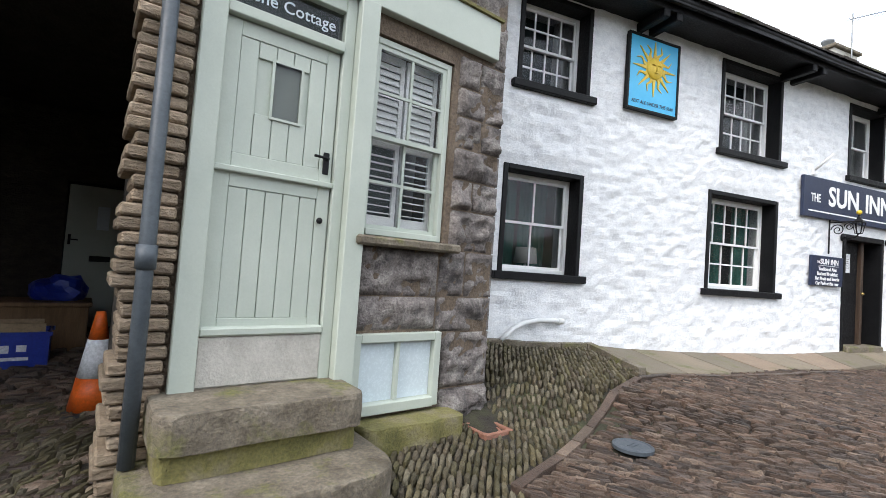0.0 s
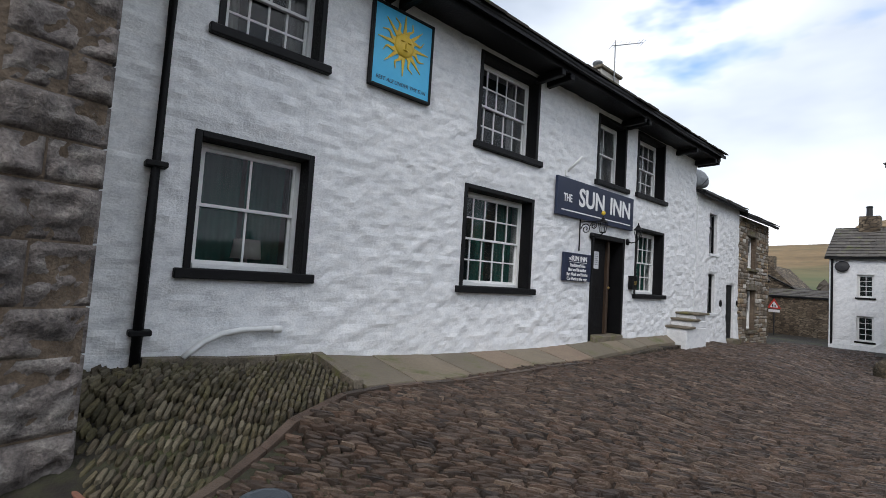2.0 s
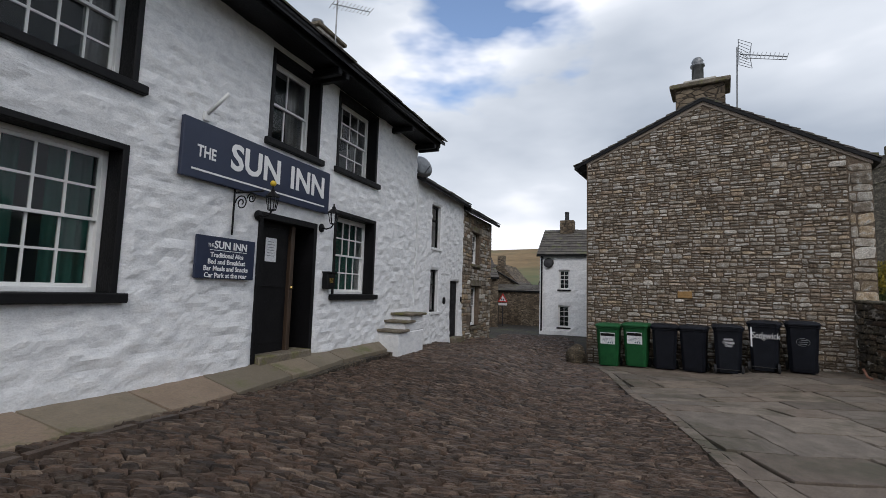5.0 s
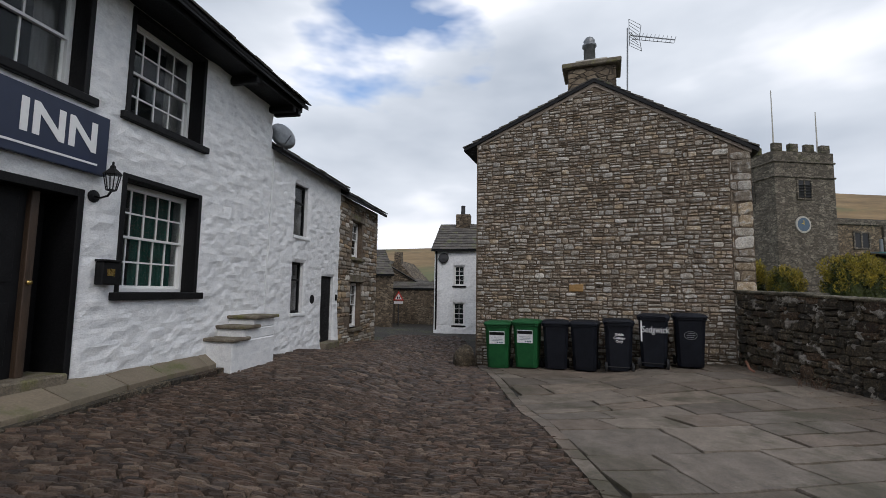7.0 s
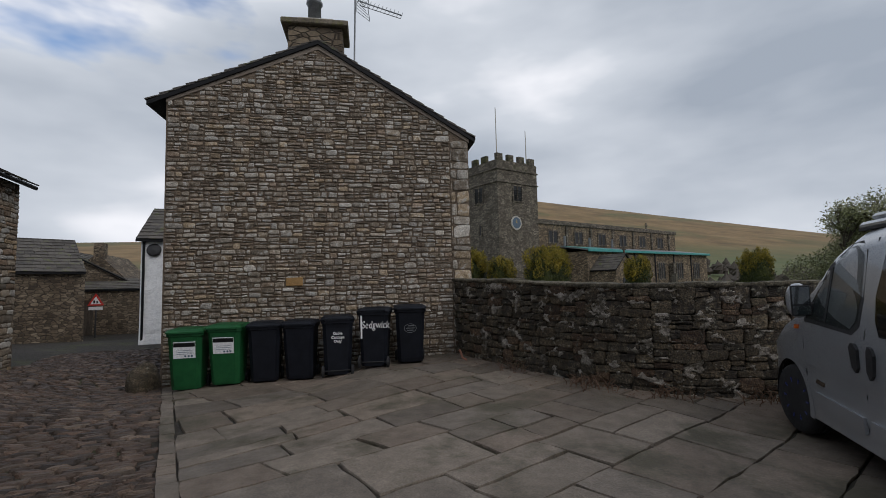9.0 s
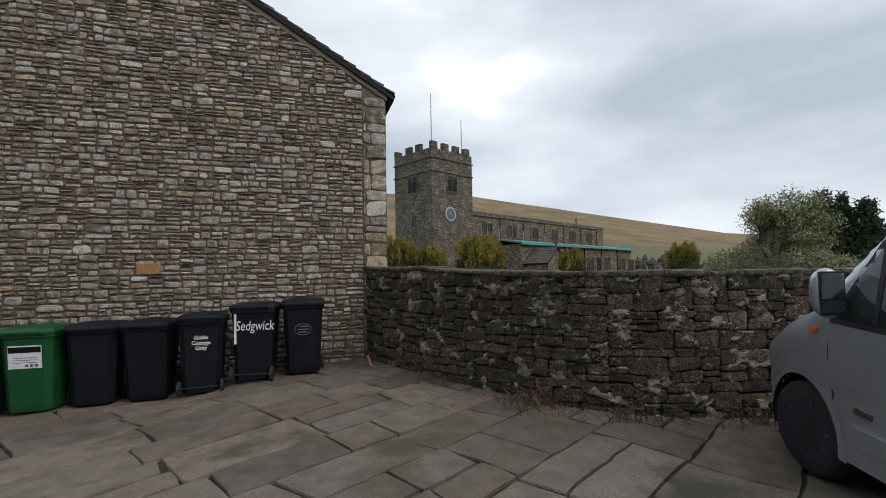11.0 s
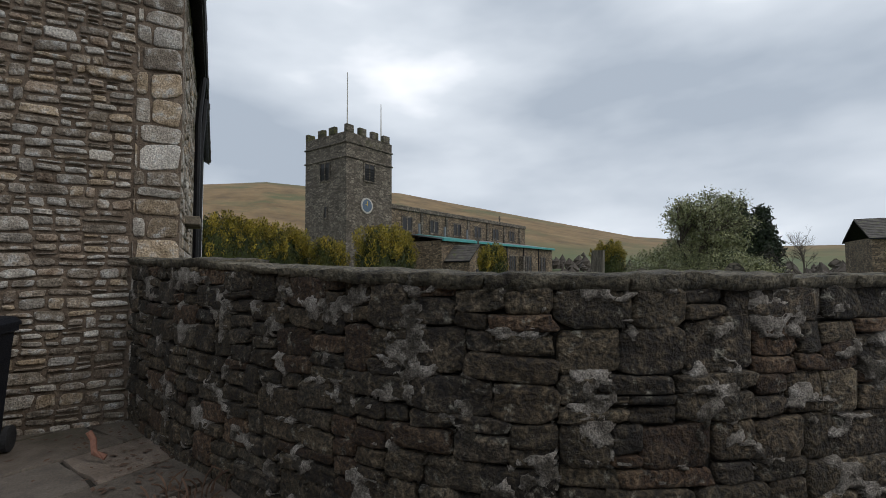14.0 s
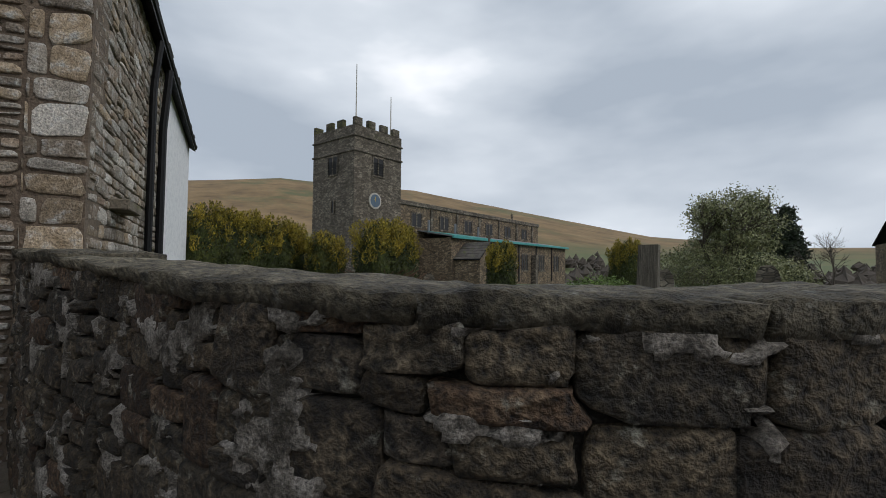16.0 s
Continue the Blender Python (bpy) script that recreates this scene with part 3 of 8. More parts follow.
build_ground()


# ---- far hillside ----
def build_hill():
    prof = [(-40, 0.06), (-60, 0.08), (-81, 0.098), (-83, 0.13), (-93, 0.165), (-105, 0.190), (-121, 0.176), (-131, 0.142), (-141, 0.104), (-149, 0.072), (-163, 0.045), (-178, 0.04), (-203, 0.035)]
    az = np.arange(-205, -34, 1.0)
    el = np.interp(az, [p[0] for p in prof[::-1]], [p[1] for p in prof[::-1]])
    rs = np.concatenate([np.linspace(110, 400, 24), np.linspace(430, 1150, 36)])
    verts, faces = [], []
    for r in rs:
        k = (r - 110) / (1150 - 110)
        s = k * k * (1.9 - 0.9 * k)
        for a, e in zip(az, el):
            t = radians(-a)
            h = -6.0 + s * (e * 1150 + 6.0) + 5.0 * k * noise.noise((r * 0.006, a * 0.12, 1.0)) * (1 - k)
            verts.append((11 + r * math.sin(t), -3 + r * math.cos(t), h))
    n = len(az)
    for j in range(len(rs) - 1):
        for i in range(n - 1):
            a = j * n + i
            faces.append((a, a + n, a + n + 1, a + 1))
    h = mesh_of("backdrop", verts, faces, M["hill"], smooth=True)
    tagged(h, "bracken-brown fellside above green fields", "hill", kind="structure")


build_hill()


def blob(rnd, x, y, z, r, h, verts, faces, n=5):
    """A rough clump of bare wood or scrub, far away."""
    k = len(verts)
    rings = 4
    for j in range(rings):
        f = j / (rings - 1)
        rr = r * math.sin(math.pi * (0.25 + 0.72 * f))
        for i in range(n):
            a = 2 * math.pi * (i + 0.5 * j) / n
            q = rr * rnd.uniform(0.65, 1.25)
            verts.append((x + q * math.cos(a), y + q * math.sin(a), z + h * f * rnd.uniform(0.85, 1.1)))
    for j in range(rings - 1):
        for i in range(n):
            a, b = k + j * n + i, k + j * n + (i + 1) % n
            faces.append((a, b, b + n, a + n))
    faces.append(tuple(k + (rings - 1) * n + i for i in range(n)))


def build_woods():
    rnd = random.Random(5)
    verts, faces = [], []
    for _ in range(1700):
        a = -rnd.uniform(62, 178)
        r = rnd.choice([rnd.uniform(150, 260), rnd.uniform(180, 420), rnd.uniform(240, 330)])
        if noise.noise((a * 0.09, r * 0.012, 3.0)) < -0.02:
            continue
        e = np.interp(a, [-170, -156, -148, -138, -128, -112, -100, -90, -81, -60], [0.058, 0.088, 0.118, 0.148, 0.176, 0.186, 0.165, 0.13, 0.098, 0.08])
        k = (r - 110) / 1040
        z = -6.0 + k * k * (1.9 - 0.9 * k) * (e * 1150 + 6) - 1.5
        t = radians(-a)
        s = rnd.uniform(2.0, 4.5)
        blob(rnd, 11 + r * math.sin(t), -3 + r * math.cos(t), z, s, s * rnd.uniform(1.4, 2.4), verts, faces, 6)
    w = mesh_of("far_wood", verts, faces, M["bark"])
    tagged(w, "bare brown winter woodland across the lower fellside", "woodland", kind="stuff")


build_woods()


# ---- stones for walls ----
def stone_templates(count, seed, rough=0.16, corner=0.34):
    """Unit stones: face to -y, one by one wide and high, rounded and knocked about."""
    rnd = random.Random(seed)
    out = []
    for _ in range(count):
        n = 10
        # four knocked corners with a broken edge between them
        cut = [rnd.uniform(0.05, 0.30) for _ in range(8)]
        e = lambda: rnd.uniform(-0.09, 0.02)
        ring = [(0.5 + e(), -0.5 + cut[0]), (0.5 + e(), 0.5 - cut[1]), (0.5 - cut[2], 0.5 + e()), (rnd.uniform(-0.15, 0.15), 0.5 + e()), (-0.5 + cut[3], 0.5 + e()),
                (-0.5 - e(), 0.5 - cut[4]), (-0.5 - e(), -0.5 + cut[5]), (-0.5 + cut[6], -0.5 - e()), (rnd.uniform(-0.15, 0.15), -0.5 - e()), (0.5 - cut[7], -0.5 - e())]
        v = [(x, 1.0, z) for x, z in ring]
        v += [(x, 0.42 + rnd.uniform(-0.1, 0.1), z) for x, z in ring]
        v += [(x * 0.86 + rnd.uniform(-rough, rough) * 0.3, rnd.uniform(-0.12, 0.22), z * 0.80 + rnd.uniform(-rough, rough) * 0.3) for x, z in ring]
        v += [(rnd.uniform(-0.1, 0.1), rnd.uniform(-0.25, 0.05), rnd.uniform(-0.1, 0.1))]
        f = []
        for r in (0, 10):
            for i in range(n):
                f.append((r + i, r + (i + 1) % n, r + n + (i + 1) % n, r + n + i)[::-1])
        for i in range(n):
            f.append((20 + i, 20 + (i + 1) % n, 30)[::-1])
        out.append((v, f))
    return out


def worn_templates(count, seed):
    """Unit stones with rounded, uneven outlines and gently humped faces."""
    rnd = random.Random(seed)
    out = []
    for _ in range(count):
        n = 16
        off = Vector((rnd.uniform(0, 50), rnd.uniform(0, 50), 0))
        pw = rnd.uniform(0.28, 0.5)
        slant = [rnd.uniform(-0.10, 0.10) for _ in range(4)]
        ring = []
        for i in range(n):
            a = 2 * math.pi * (i + 0.5) / n
            c, s = math.cos(a), math.sin(a)
            x, z = math.copysign(abs(c) ** pw, c) * 0.5, math.copysign(abs(s) ** pw, s) * 0.5
            r = 1 + 0.16 * noise.noise(Vector((c * 1.3, s * 1.3, 0)) + off) + 0.06 * noise.noise(Vector((c * 4, s * 4, 2)) + off)
            ring.append((r * x + slant[0] * z + slant[1] * x * z, r * z + slant[2] * x + slant[3] * x * z))
        v = []
        for k, y in ((1.0, 1.0), (1.0, 0.35), (0.955, 0.08), (0.80, -0.04), (0.42, -0.08)):
            for x, z in ring:
                bumpy = 0.30 * noise.noise(Vector((x * k * 2.2, z * k * 2.2, 7)) + off) + 0.12 * noise.noise(Vector((x * k * 6, z * k * 6, 9)) + off)
                v.append((x * k, y + (bumpy if y < 0.3 else 0.0), z * k))
        v.append((0, -0.08, 0))
        f = []
        for r in range(4):
            for i in range(n):
                f.append((r * n + i, r * n + (i + 1) % n, (r + 1) * n + (i + 1) % n, (r + 1) * n + i)[::-1])
        for i in range(n):
            f.append((4 * n + i, 4 * n + (i + 1) % n, 5 * n)[::-1])
        out.append((v, f))
    return out


def courses(rnd, u0, u1, z0, z1, hmin, hmax, wmin, wmax, keep=lambda u, z, w, h: True):
    """Rough courses of stones as (u, z, width, height)."""
    res = []
    z = z0
    while z < z1:
        h = rnd.uniform(hmin, hmax)
        u = u0 - rnd.uniform(0, wmin)
        while u < u1:
            w = rnd.uniform(wmin, wmax) * (0.7 + 0.6 * rnd.random())
            a, b = max(u, u0), min(u + w, u1)
            if b - a > wmin * 0.35:
                dz = 0.05 * h * math.sin(u * 2.1 + z * 3)
                if h > (hmin + hmax) * 0.52 and rnd.random() < 0.45:
                    k = rnd.uniform(0.4, 0.6)
                    for zz, hh in ((z + h * k / 2, h * k), (z + h * (1 + k) / 2, h * (1 - k))):
                        if keep((a + b) / 2, zz, b - a, hh):
                            res.append(((a + b) / 2, zz + dz, b - a, hh))
                elif keep((a + b) / 2, z + h / 2, b - a, h):
                    res.append(((a + b) / 2, z + h / 2 + dz, b - a, h))
            u += w
        z += h
    return res


def rubble_split(rnd, u0, u1, z0, z1, wmax, hmax, wmin, hmin, course, keep=lambda u, z, w, h: True):
    """Random rubble: staggered patches broken up again and again into stones of uneven size."""
    res = []

    def cut(a, b, c, d):
        w, h = b - a, d - c
        if w < wmax * rnd.uniform(0.55, 1.15) and h < hmax * rnd.uniform(0.5, 1.15):
            if keep((a + b) / 2, (c + d) / 2, w, h):
                res.append(((a + b) / 2 + rnd.uniform(-0.006, 0.006), (c + d) / 2 + rnd.uniform(-0.006, 0.006), w, h))
            return
        f = rnd.uniform(0.32, 0.68)
        if (h / hmax > w / wmax * rnd.uniform(0.6, 1.5) and h > 2 * hmin) or w < 2 * wmin:
            cut(a, b, c, c + h * f)
            cut(a, b, c + h * f, d)
        else:
            cut(a, a + w * f, c, d)
            cut(a + w * f, b, c, d)
    z = z0
    while z < z1 - 0.02:
        h = min(course * rnd.uniform(0.7, 1.3), z1 - z)
        if z1 - z - h < hmin:
            h = z1 - z
        u = u0 - rnd.uniform(0, wmax)
        while u < u1:
            w = rnd.uniform(1.6, 3.2) * wmax
            a, b = max(u, u0), min(u + w, u1)
            if b - a > wmin * 0.5:
                cut(a, b, z, z + h)
            u += w
        z += h
    return res


def lay_stones(stones, templates, near, parent, mat_obj, mat_isl, name, place, gap=0.014, proud=0.03, seed=1, limit=300, smooth=False):
    """The nearest become parts on shared meshes; the rest is joined into one."""
    rnd = random.Random(seed)
    order = sorted(stones, key=lambda s: near(s[0], s[1]))
    meshes = []
    for v, f in templates:
        me = bpy.data.meshes.new(name)
        me.from_pydata(v, [], f)
        me.materials.append(mat_obj)
        me.polygons.foreach_set("use_smooth", [smooth] * len(me.polygons))
        me.update()
        meshes.append(me)
    verts, faces = [], []
    for k, (u, z, w, h) in enumerate(order):
        i = rnd.randrange(len(templates))
        sx = rnd.choice((-1, 1))
        tilt = rnd.gauss(0, 2.6)
        m = place(u, z) @ Matrix.Rotation(radians(tilt), 4, "Y") @ Matrix.Diagonal(((w - gap) * sx * 1.04, proud * rnd.uniform(0.8, 1.5), (h - gap) * 1.06, 1))
        m = m @ Matrix.Translation((0, -0.55, 0))
        if k < limit:
            if sx < 0:
                m = m @ Matrix.Diagonal((-1, 1, 1, 1))
            ob = new(name, meshes[i])
            ob.parent = parent
            ob.matrix_local = m
        else:
            b = len(verts)
            verts += [m @ Vector(p) for p in templates[i][0]]
            faces += [tuple(b + q for q in (f if sx > 0 else f[::-1])) for f in templates[i][1]]
    if verts:
        rest = mesh_of(name + "work", verts, faces, mat_isl, parent, smooth)
        tagged(rest, kind="stuff")


# ---- slate roofs ----
def slate_roof(name, L, run, rise, parent, m, row=0.26, seed=2, over=0.0):
    """Sloping stone slates: x along the eave, y up the slope from 0 to run, z from 0 to rise."""
    rnd = random.Random(seed)
    slope = math.hypot(run, rise)
    ca, sa = run / slope, rise / slope
    verts, faces = [], []
    d = -over
    k = 0
    while d < slope:
        x = -rnd.uniform(0, 0.3)
        while x < L:
            w = rnd.uniform(0.24, 0.55)
            a, b = max(0, x) + 0.006, min(L, x + w) - 0.006
            if b > a:
                lo, hi = d + rnd.uniform(-0.03, 0.02), min(slope, d + row * 1.6)
                t = rnd.uniform(0.018, 0.034)
                c = len(verts)
                for (dd, up) in ((lo, t + 0.03), (hi, 0.012), (lo, 0.03), (hi, 0.0)):
                    for xx in (a, b):
                        verts.append((xx, dd * ca - up * sa, dd * sa + up * ca))
                faces += [(c, c + 1, c + 3, c + 2), (c, c + 4, c + 5, c + 1), (c, c + 2, c + 6, c + 4), (c + 1, c + 5, c + 7, c + 3)]
            x += w
        d += row
        k += 1
    ob = mesh_of(name, verts, faces, M["slate"], parent)
    ob.matrix_local = m
    bm = bmesh.new()
    p = [bm.verts.new(q) for q in ((0, 0, -0.005), (L, 0, -0.005), (L, run, rise - 0.005), (0, run, rise - 0.005))]
    q = [bm.verts.new((v.co.x, v.co.y, v.co.z - 0.08)) for v in p]
    bm.faces.new(p)
    bm.faces.new(q[::-1])
    for i in range(4):
        bm.faces.new((p[i], q[i], q[(i + 1) % 4], p[(i + 1) % 4]))
    part("roof_deck", bm, M["black_paint"], parent, m=m)
    return ob


# ---- windows ----
def sash_window(parent, u0, u1, z0, z1, y, cols, rows, bar=0.022, rail=0.05, paint="white_paint", pane="pane", frame_label=""):
    """A box sash in an opening: outer frame, two sashes with glazing bars, panes. y: depth of the frame behind the wall's face."""
    w = new("sash_window")
    w.parent = parent
    f = rail
    part("window_frame", box_bm((u0, u0 + f, y, y + 0.09, z0, z1), (u1 - f, u1, y, y + 0.09, z0, z1), (u0 + f, u1 - f, y, y + 0.09, z1 - f, z1),
                                (u0 + f, u1 - f, y - 0.02, y + 0.09, z0, z0 + f), bevel=0.004), M[paint], w)
    a, b, c, d = u0 + f, u1 - f, z0 + f, z1 - f
    mid = (c + d) / 2
    for (lo, hi, yy) in ((mid - 0.01, d, y + 0.01), (c, mid + 0.025, y + 0.045)):
        s = 0.032
        boxes = [(a, a + s, yy, yy + 0.03, lo, hi), (b - s, b, yy, yy + 0.03, lo, hi), (a + s, b - s, yy, yy + 0.03, hi - s, hi), (a + s, b - s, yy, yy + 0.03, lo, lo + s)]
        iu, ou, il, ih = a + s, b - s, lo + s, hi - s
        for k in range(1, cols):
            x = iu + (ou - iu) * k / cols
            boxes.append((x - bar / 2, x + bar / 2, yy + 0.004, yy + 0.026, il, ih))
        for k in range(1, rows):
            z = il + (ih - il) * k / rows
            boxes.append((iu, ou, yy + 0.003, yy + 0.025, z - bar / 2, z + bar / 2))
        part("sash", box_bm(*boxes), M[paint], w)
        for i in range(cols):
            for j in range(rows):
                x0, x1 = iu + (ou - iu) * i / cols, iu + (ou - iu) * (i + 1) / cols
                p0, p1 = il + (ih - il) * j / rows, il + (ih - il) * (j + 1) / rows
                g = part("pane", box_bm((x0 + 0.002, x1 - 0.002, yy + 0.012, yy + 0.016, p0 + 0.002, p1 - 0.002)), M[pane], w)
                g.visible_shadow = False
                # old panes never lie quite true
                g.matrix_local = Matrix.Translation(((x0 + x1) / 2, yy + 0.014, (p0 + p1) / 2)) @ Euler((random.gauss(0, 0.012), 0, random.gauss(0, 0.012))).to_matrix().to_4x4() @ Matrix.Translation((-(x0 + x1) / 2, -yy - 0.014, -(p0 + p1) / 2))
    return w


def curtain_bm(u0, u1, y, z0, z1, folds, depth=0.03):
    bm = bmesh.new()
    n = folds * 6
    top, bot = [], []
    for i in range(n + 1):
        u = u0 + (u1 - u0) * i / n
        yy = y + depth * math.sin(2 * math.pi * folds * i / n)
        top.append(bm.verts.new((u, yy, z1)))
        bot.append(bm.verts.new((u + 0.01 * math.sin(i), yy * 1.0 + 0.01 * math.sin(i * 0.7), z0)))
    for i in range(n):
        bm.faces.new((bot[i], bot[i + 1], top[i + 1], top[i]))
    return bm


def surround(parent, u0, u1, z0, z1, depth=0.2):
    """Black-painted band and reveal round an opening, and a projecting sill."""
    b = 0.055
    for q in ((u0 - b, u0 + 0.008, -0.022, depth, z0, z1 + b), (u1 - 0.008, u1 + b, -0.022, depth, z0, z1 + b)):
        part("window_jamb", box_bm(q, bevel=0.006), M["black_paint"], parent)
    part("window_lintel", box_bm((u0 + 0.008, u1 - 0.008, -0.022, depth, z1 - 0.008, z1 + b), bevel=0.006), M["black_paint"], parent)
    part("window_sill", box_bm((u0 - 0.13, u1 + 0.13, -0.085, depth + 0.02, z0 - 0.09, z0 + 0.004), bevel=0.01), M["black_paint"], parent)


# ---- the inn ----
def rubble(u, z):
    h = 0.018 * noise.noise((u * 3.4, z * 6.6, 0.0)) + 0.018 * noise.noise((u * 6.0, z * 10, 4.0)) + 0.006 * noise.noise((u * 17, z * 20, 9.0))
    h += 0.02 * noise.noise((u * 0.6, z * 0.7, 2.0))
    foot = max(0.0, 1.0 - (z - 0.6) / 0.7)
    return h + 0.02 + 0.035 * foot


def inn_face(u, z):
    """Rubble relief, dressed flat towards the openings."""
    d = min(max(a - u, u - b, c - z, z - e) for a, b, c, e in [w[:4] for w in INN_WINDOWS] + [(8.88, 10.00, 0.55, 2.60)])
    return rubble(u, z) * min(1.0, max(0.12, (d - 0.03) / 0.14))


INN_WINDOWS = [  # u0, u1, z0, z1, columns, rows of each sash, curtain
    (2.06, 3.13, 1.59, 2.83, 2, 1, "lamp"), (2.16, 3.14, 3.90, 5.02, 4, 2, "white"), (5.68, 7.00, 3.65, 4.98, 5, 2, "white"), (5.51, 6.98, 1.55, 2.96, 5, 2, "green"),
    (8.94, 9.96, 3.70, 4.96, 2, 1, "white"), (10.55, 11.80, 3.72, 5.03, 4, 2, "white"), (10.59, 11.86, 1.55, 2.94, 5, 2, "green")]


def build_inn():
    inn = base("inn", pose(0, 5.5, 0), "whitewashed rubble inn with black window surrounds and slate roof", "building")
    holes = [w[:4] for w in INN_WINDOWS] + [(8.88, 10.00, 0.55, 2.60)]
    wall_mesh("wall", 0.9, 13.75, -0.2, 5.14, holes, 0.5, M["whitewash"], inn, step=0.05, relief=inn_face)
    part("end_wall", box_bm((13.3, 13.75, 0.5, 7.0, -0.2, 5.0)), M["whitewash"], inn)
    bm = bmesh.new()
    add_prism(bm, [(0, 5.0), (7.0, 5.0), (3.6, 7.1)], 0, 0.45)
    part("end_gable", bm, M["whitewash"], inn, m=Matrix.Translation((13.70, 0.0, 0)) @ Matrix.Rotation(radians(90), 4, "Z"))
    part("end_wall", box_bm((0.9, 1.3, 0.5, 6.6, -0.2, 5.0)), M["whitewash"], inn)
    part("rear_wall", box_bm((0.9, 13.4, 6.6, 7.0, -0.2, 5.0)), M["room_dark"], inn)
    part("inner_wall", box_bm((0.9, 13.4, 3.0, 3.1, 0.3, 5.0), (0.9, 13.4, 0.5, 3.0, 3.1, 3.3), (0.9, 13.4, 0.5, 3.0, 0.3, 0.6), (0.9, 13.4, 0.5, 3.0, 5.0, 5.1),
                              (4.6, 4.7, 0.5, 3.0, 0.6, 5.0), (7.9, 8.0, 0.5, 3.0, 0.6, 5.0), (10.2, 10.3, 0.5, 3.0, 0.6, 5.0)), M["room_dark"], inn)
    for (u0, u1, z0, z1, c, r, k) in INN_WINDOWS:
        surround(inn, u0, u1, z0, z1)
        sash_window(inn, u0 + 0.01, u1 - 0.01, z0 + 0.005, z1 - 0.01, 0.19, c, r)
        if k == "green":
            for a, b, f in ((u0, u0 + 0.42, 4), (u0 + 0.55, u0 + 0.85, 3), (u1 - 0.4, u1, 4)):
                part("curtain", curtain_bm(a, b, 0.42, z0, z1, f), M["curtain_green"], inn, smooth=True)
        elif k == "white":
            for a, b, f in ((u0, u0 + 0.24, 3), (u1 - 0.26, u1, 3)):
                part("curtain", curtain_bm(a, b, 0.42, z0, z1, f), M["curtain_white"], inn, smooth=True)
        else:
            for a, b in ((u0 - 0.05, u0 + 0.62), (u1 - 0.40, u1 + 0.05)):
                part("curtain", curtain_bm(a, b, 0.78, z0 - 0.1, z1 + 0.1, 5), M["curtain_green"], inn, smooth=True)
    # doorway
    for q in ((8.82, 8.89, -0.03, 0.42, 0.57, 2.67), (9.99, 10.06, -0.03, 0.42, 0.57, 2.67)):
        part("door_jamb", box_bm(q, bevel=0.006), M["black_paint"], inn)
    part("door_lintel", box_bm((8.89, 9.99, -0.03, 0.42, 2.58, 2.67), bevel=0.006), M["black_paint"], inn)
    door = part("door", box_bm((8.90, 9.62, 0.16, 0.21, 0.72, 2.58), (8.98, 9.54, 0.145, 0.16, 0.85, 1.45), (8.98, 9.54, 0.145, 0.16, 1.65, 2.5), bevel=0.004), M["black_paint"], inn, "black panelled door leaf")
    part("door_leaf", box_bm((9.62, 9.70, 0.10, 0.22, 0.72, 2.58), bevel=0.006), M["wood_dark"], inn, "worn brown edge of the inner door")
    # black sheet added in place of the shade in the open half
    part("lobby_door", box_bm((9.70, 9.99, 0.40, 0.44, 0.72, 2.58)), M["black_paint"], inn)
    bm = bmesh.new()
    add_lathe(bm, [(0.0, 0), (0.022, 0.004), (0.028, 0.02), (0.018, 0.035), (0.0, 0.04)], 10)
    part("door_knob", bm, M["brass"], inn, m=Matrix.Translation((9.66, 0.10, 1.65)) @ Matrix.Rotation(radians(90), 4, "X"))
    part("doorstep", box_bm((8.89, 9.99, -0.10, 0.45, 0.42, 0.72), bevel=0.018), M["step"], inn, "worn sandstone doorstep")
    # eaves
    part("soffit", box_bm((0.8, 13.95, -0.46, 0.1, 5.10, 5.15)), M["black_paint"], inn)
    part("fascia", box_bm((0.8, 13.95, -0.50, -0.46, 5.06, 5.20)), M["black_paint"], inn)
    bm = bmesh.new()
    add_tube(bm, [(0.8 + 0.5 * k, -0.555, 5.19 + 0.015 * math.sin(k * 0.8)) for k in range(27)], 0.06, 10)
    part("gutter", bm, M["black_paint"], inn, smooth=True)
    for u in (0.9, 3.9, 4.12, 6.95, 7.2, 9.75, 9.95, 12.4, 13.6, 13.8):
        part("bracket", box_bm((u, u + 0.1, -0.5, 0.02, 4.96, 5.08), bevel=0.012), M["black_paint"], inn)
    slate_roof("roof", 13.25, 4.1, 2.2, inn, Matrix.Translation((0.75, -0.6, 5.2)), over=0.03)
    slate_roof("rear_roof", 13.25, 4.1, 2.2, inn, Matrix.Translation((14.0, 7.6, 5.2)) @ Matrix.Rotation(math.pi, 4, "Z"))
    ch = new("chimney")
    ch.parent = inn
    part("chimney_block", box_bm((12.75, 13.8, 2.3, 3.1, 6.5, 8.0), bevel=0.02), M["cement"], ch)
    part("cap", box_bm((12.68, 13.87, 2.23, 3.17, 8.0, 8.09), bevel=0.015), M["step"], ch)
    for u in (13.2,):
        bm = bmesh.new()
        add_lathe(bm, [(0.13, 8.09), (0.12, 8.36), (0.15, 8.38), (0.15, 8.44), (0.10, 8.46)], 14, (u, 2.7, 0))
        part("pot", bm, M["lead"], ch, smooth=True)
    # downpipe at the corner
    bm = bmesh.new()
    add_tube(bm, [(1.7, -0.09, 0.72), (1.71, -0.085, 2.0), (1.72, -0.085, 4.6), (1.72, -0.15, 4.85), (1.72, -0.5, 5.12)], 0.042, 10)
    dp = part("downpipe", bm, M["black_paint"], inn, smooth=True)
    for z in (1.0, 2.45, 4.1):
        part("pipe_clip", box_bm((1.63, 1.80, -0.14, 0.0, z, z + 0.05), bevel=0.008), M["black_paint"], inn)
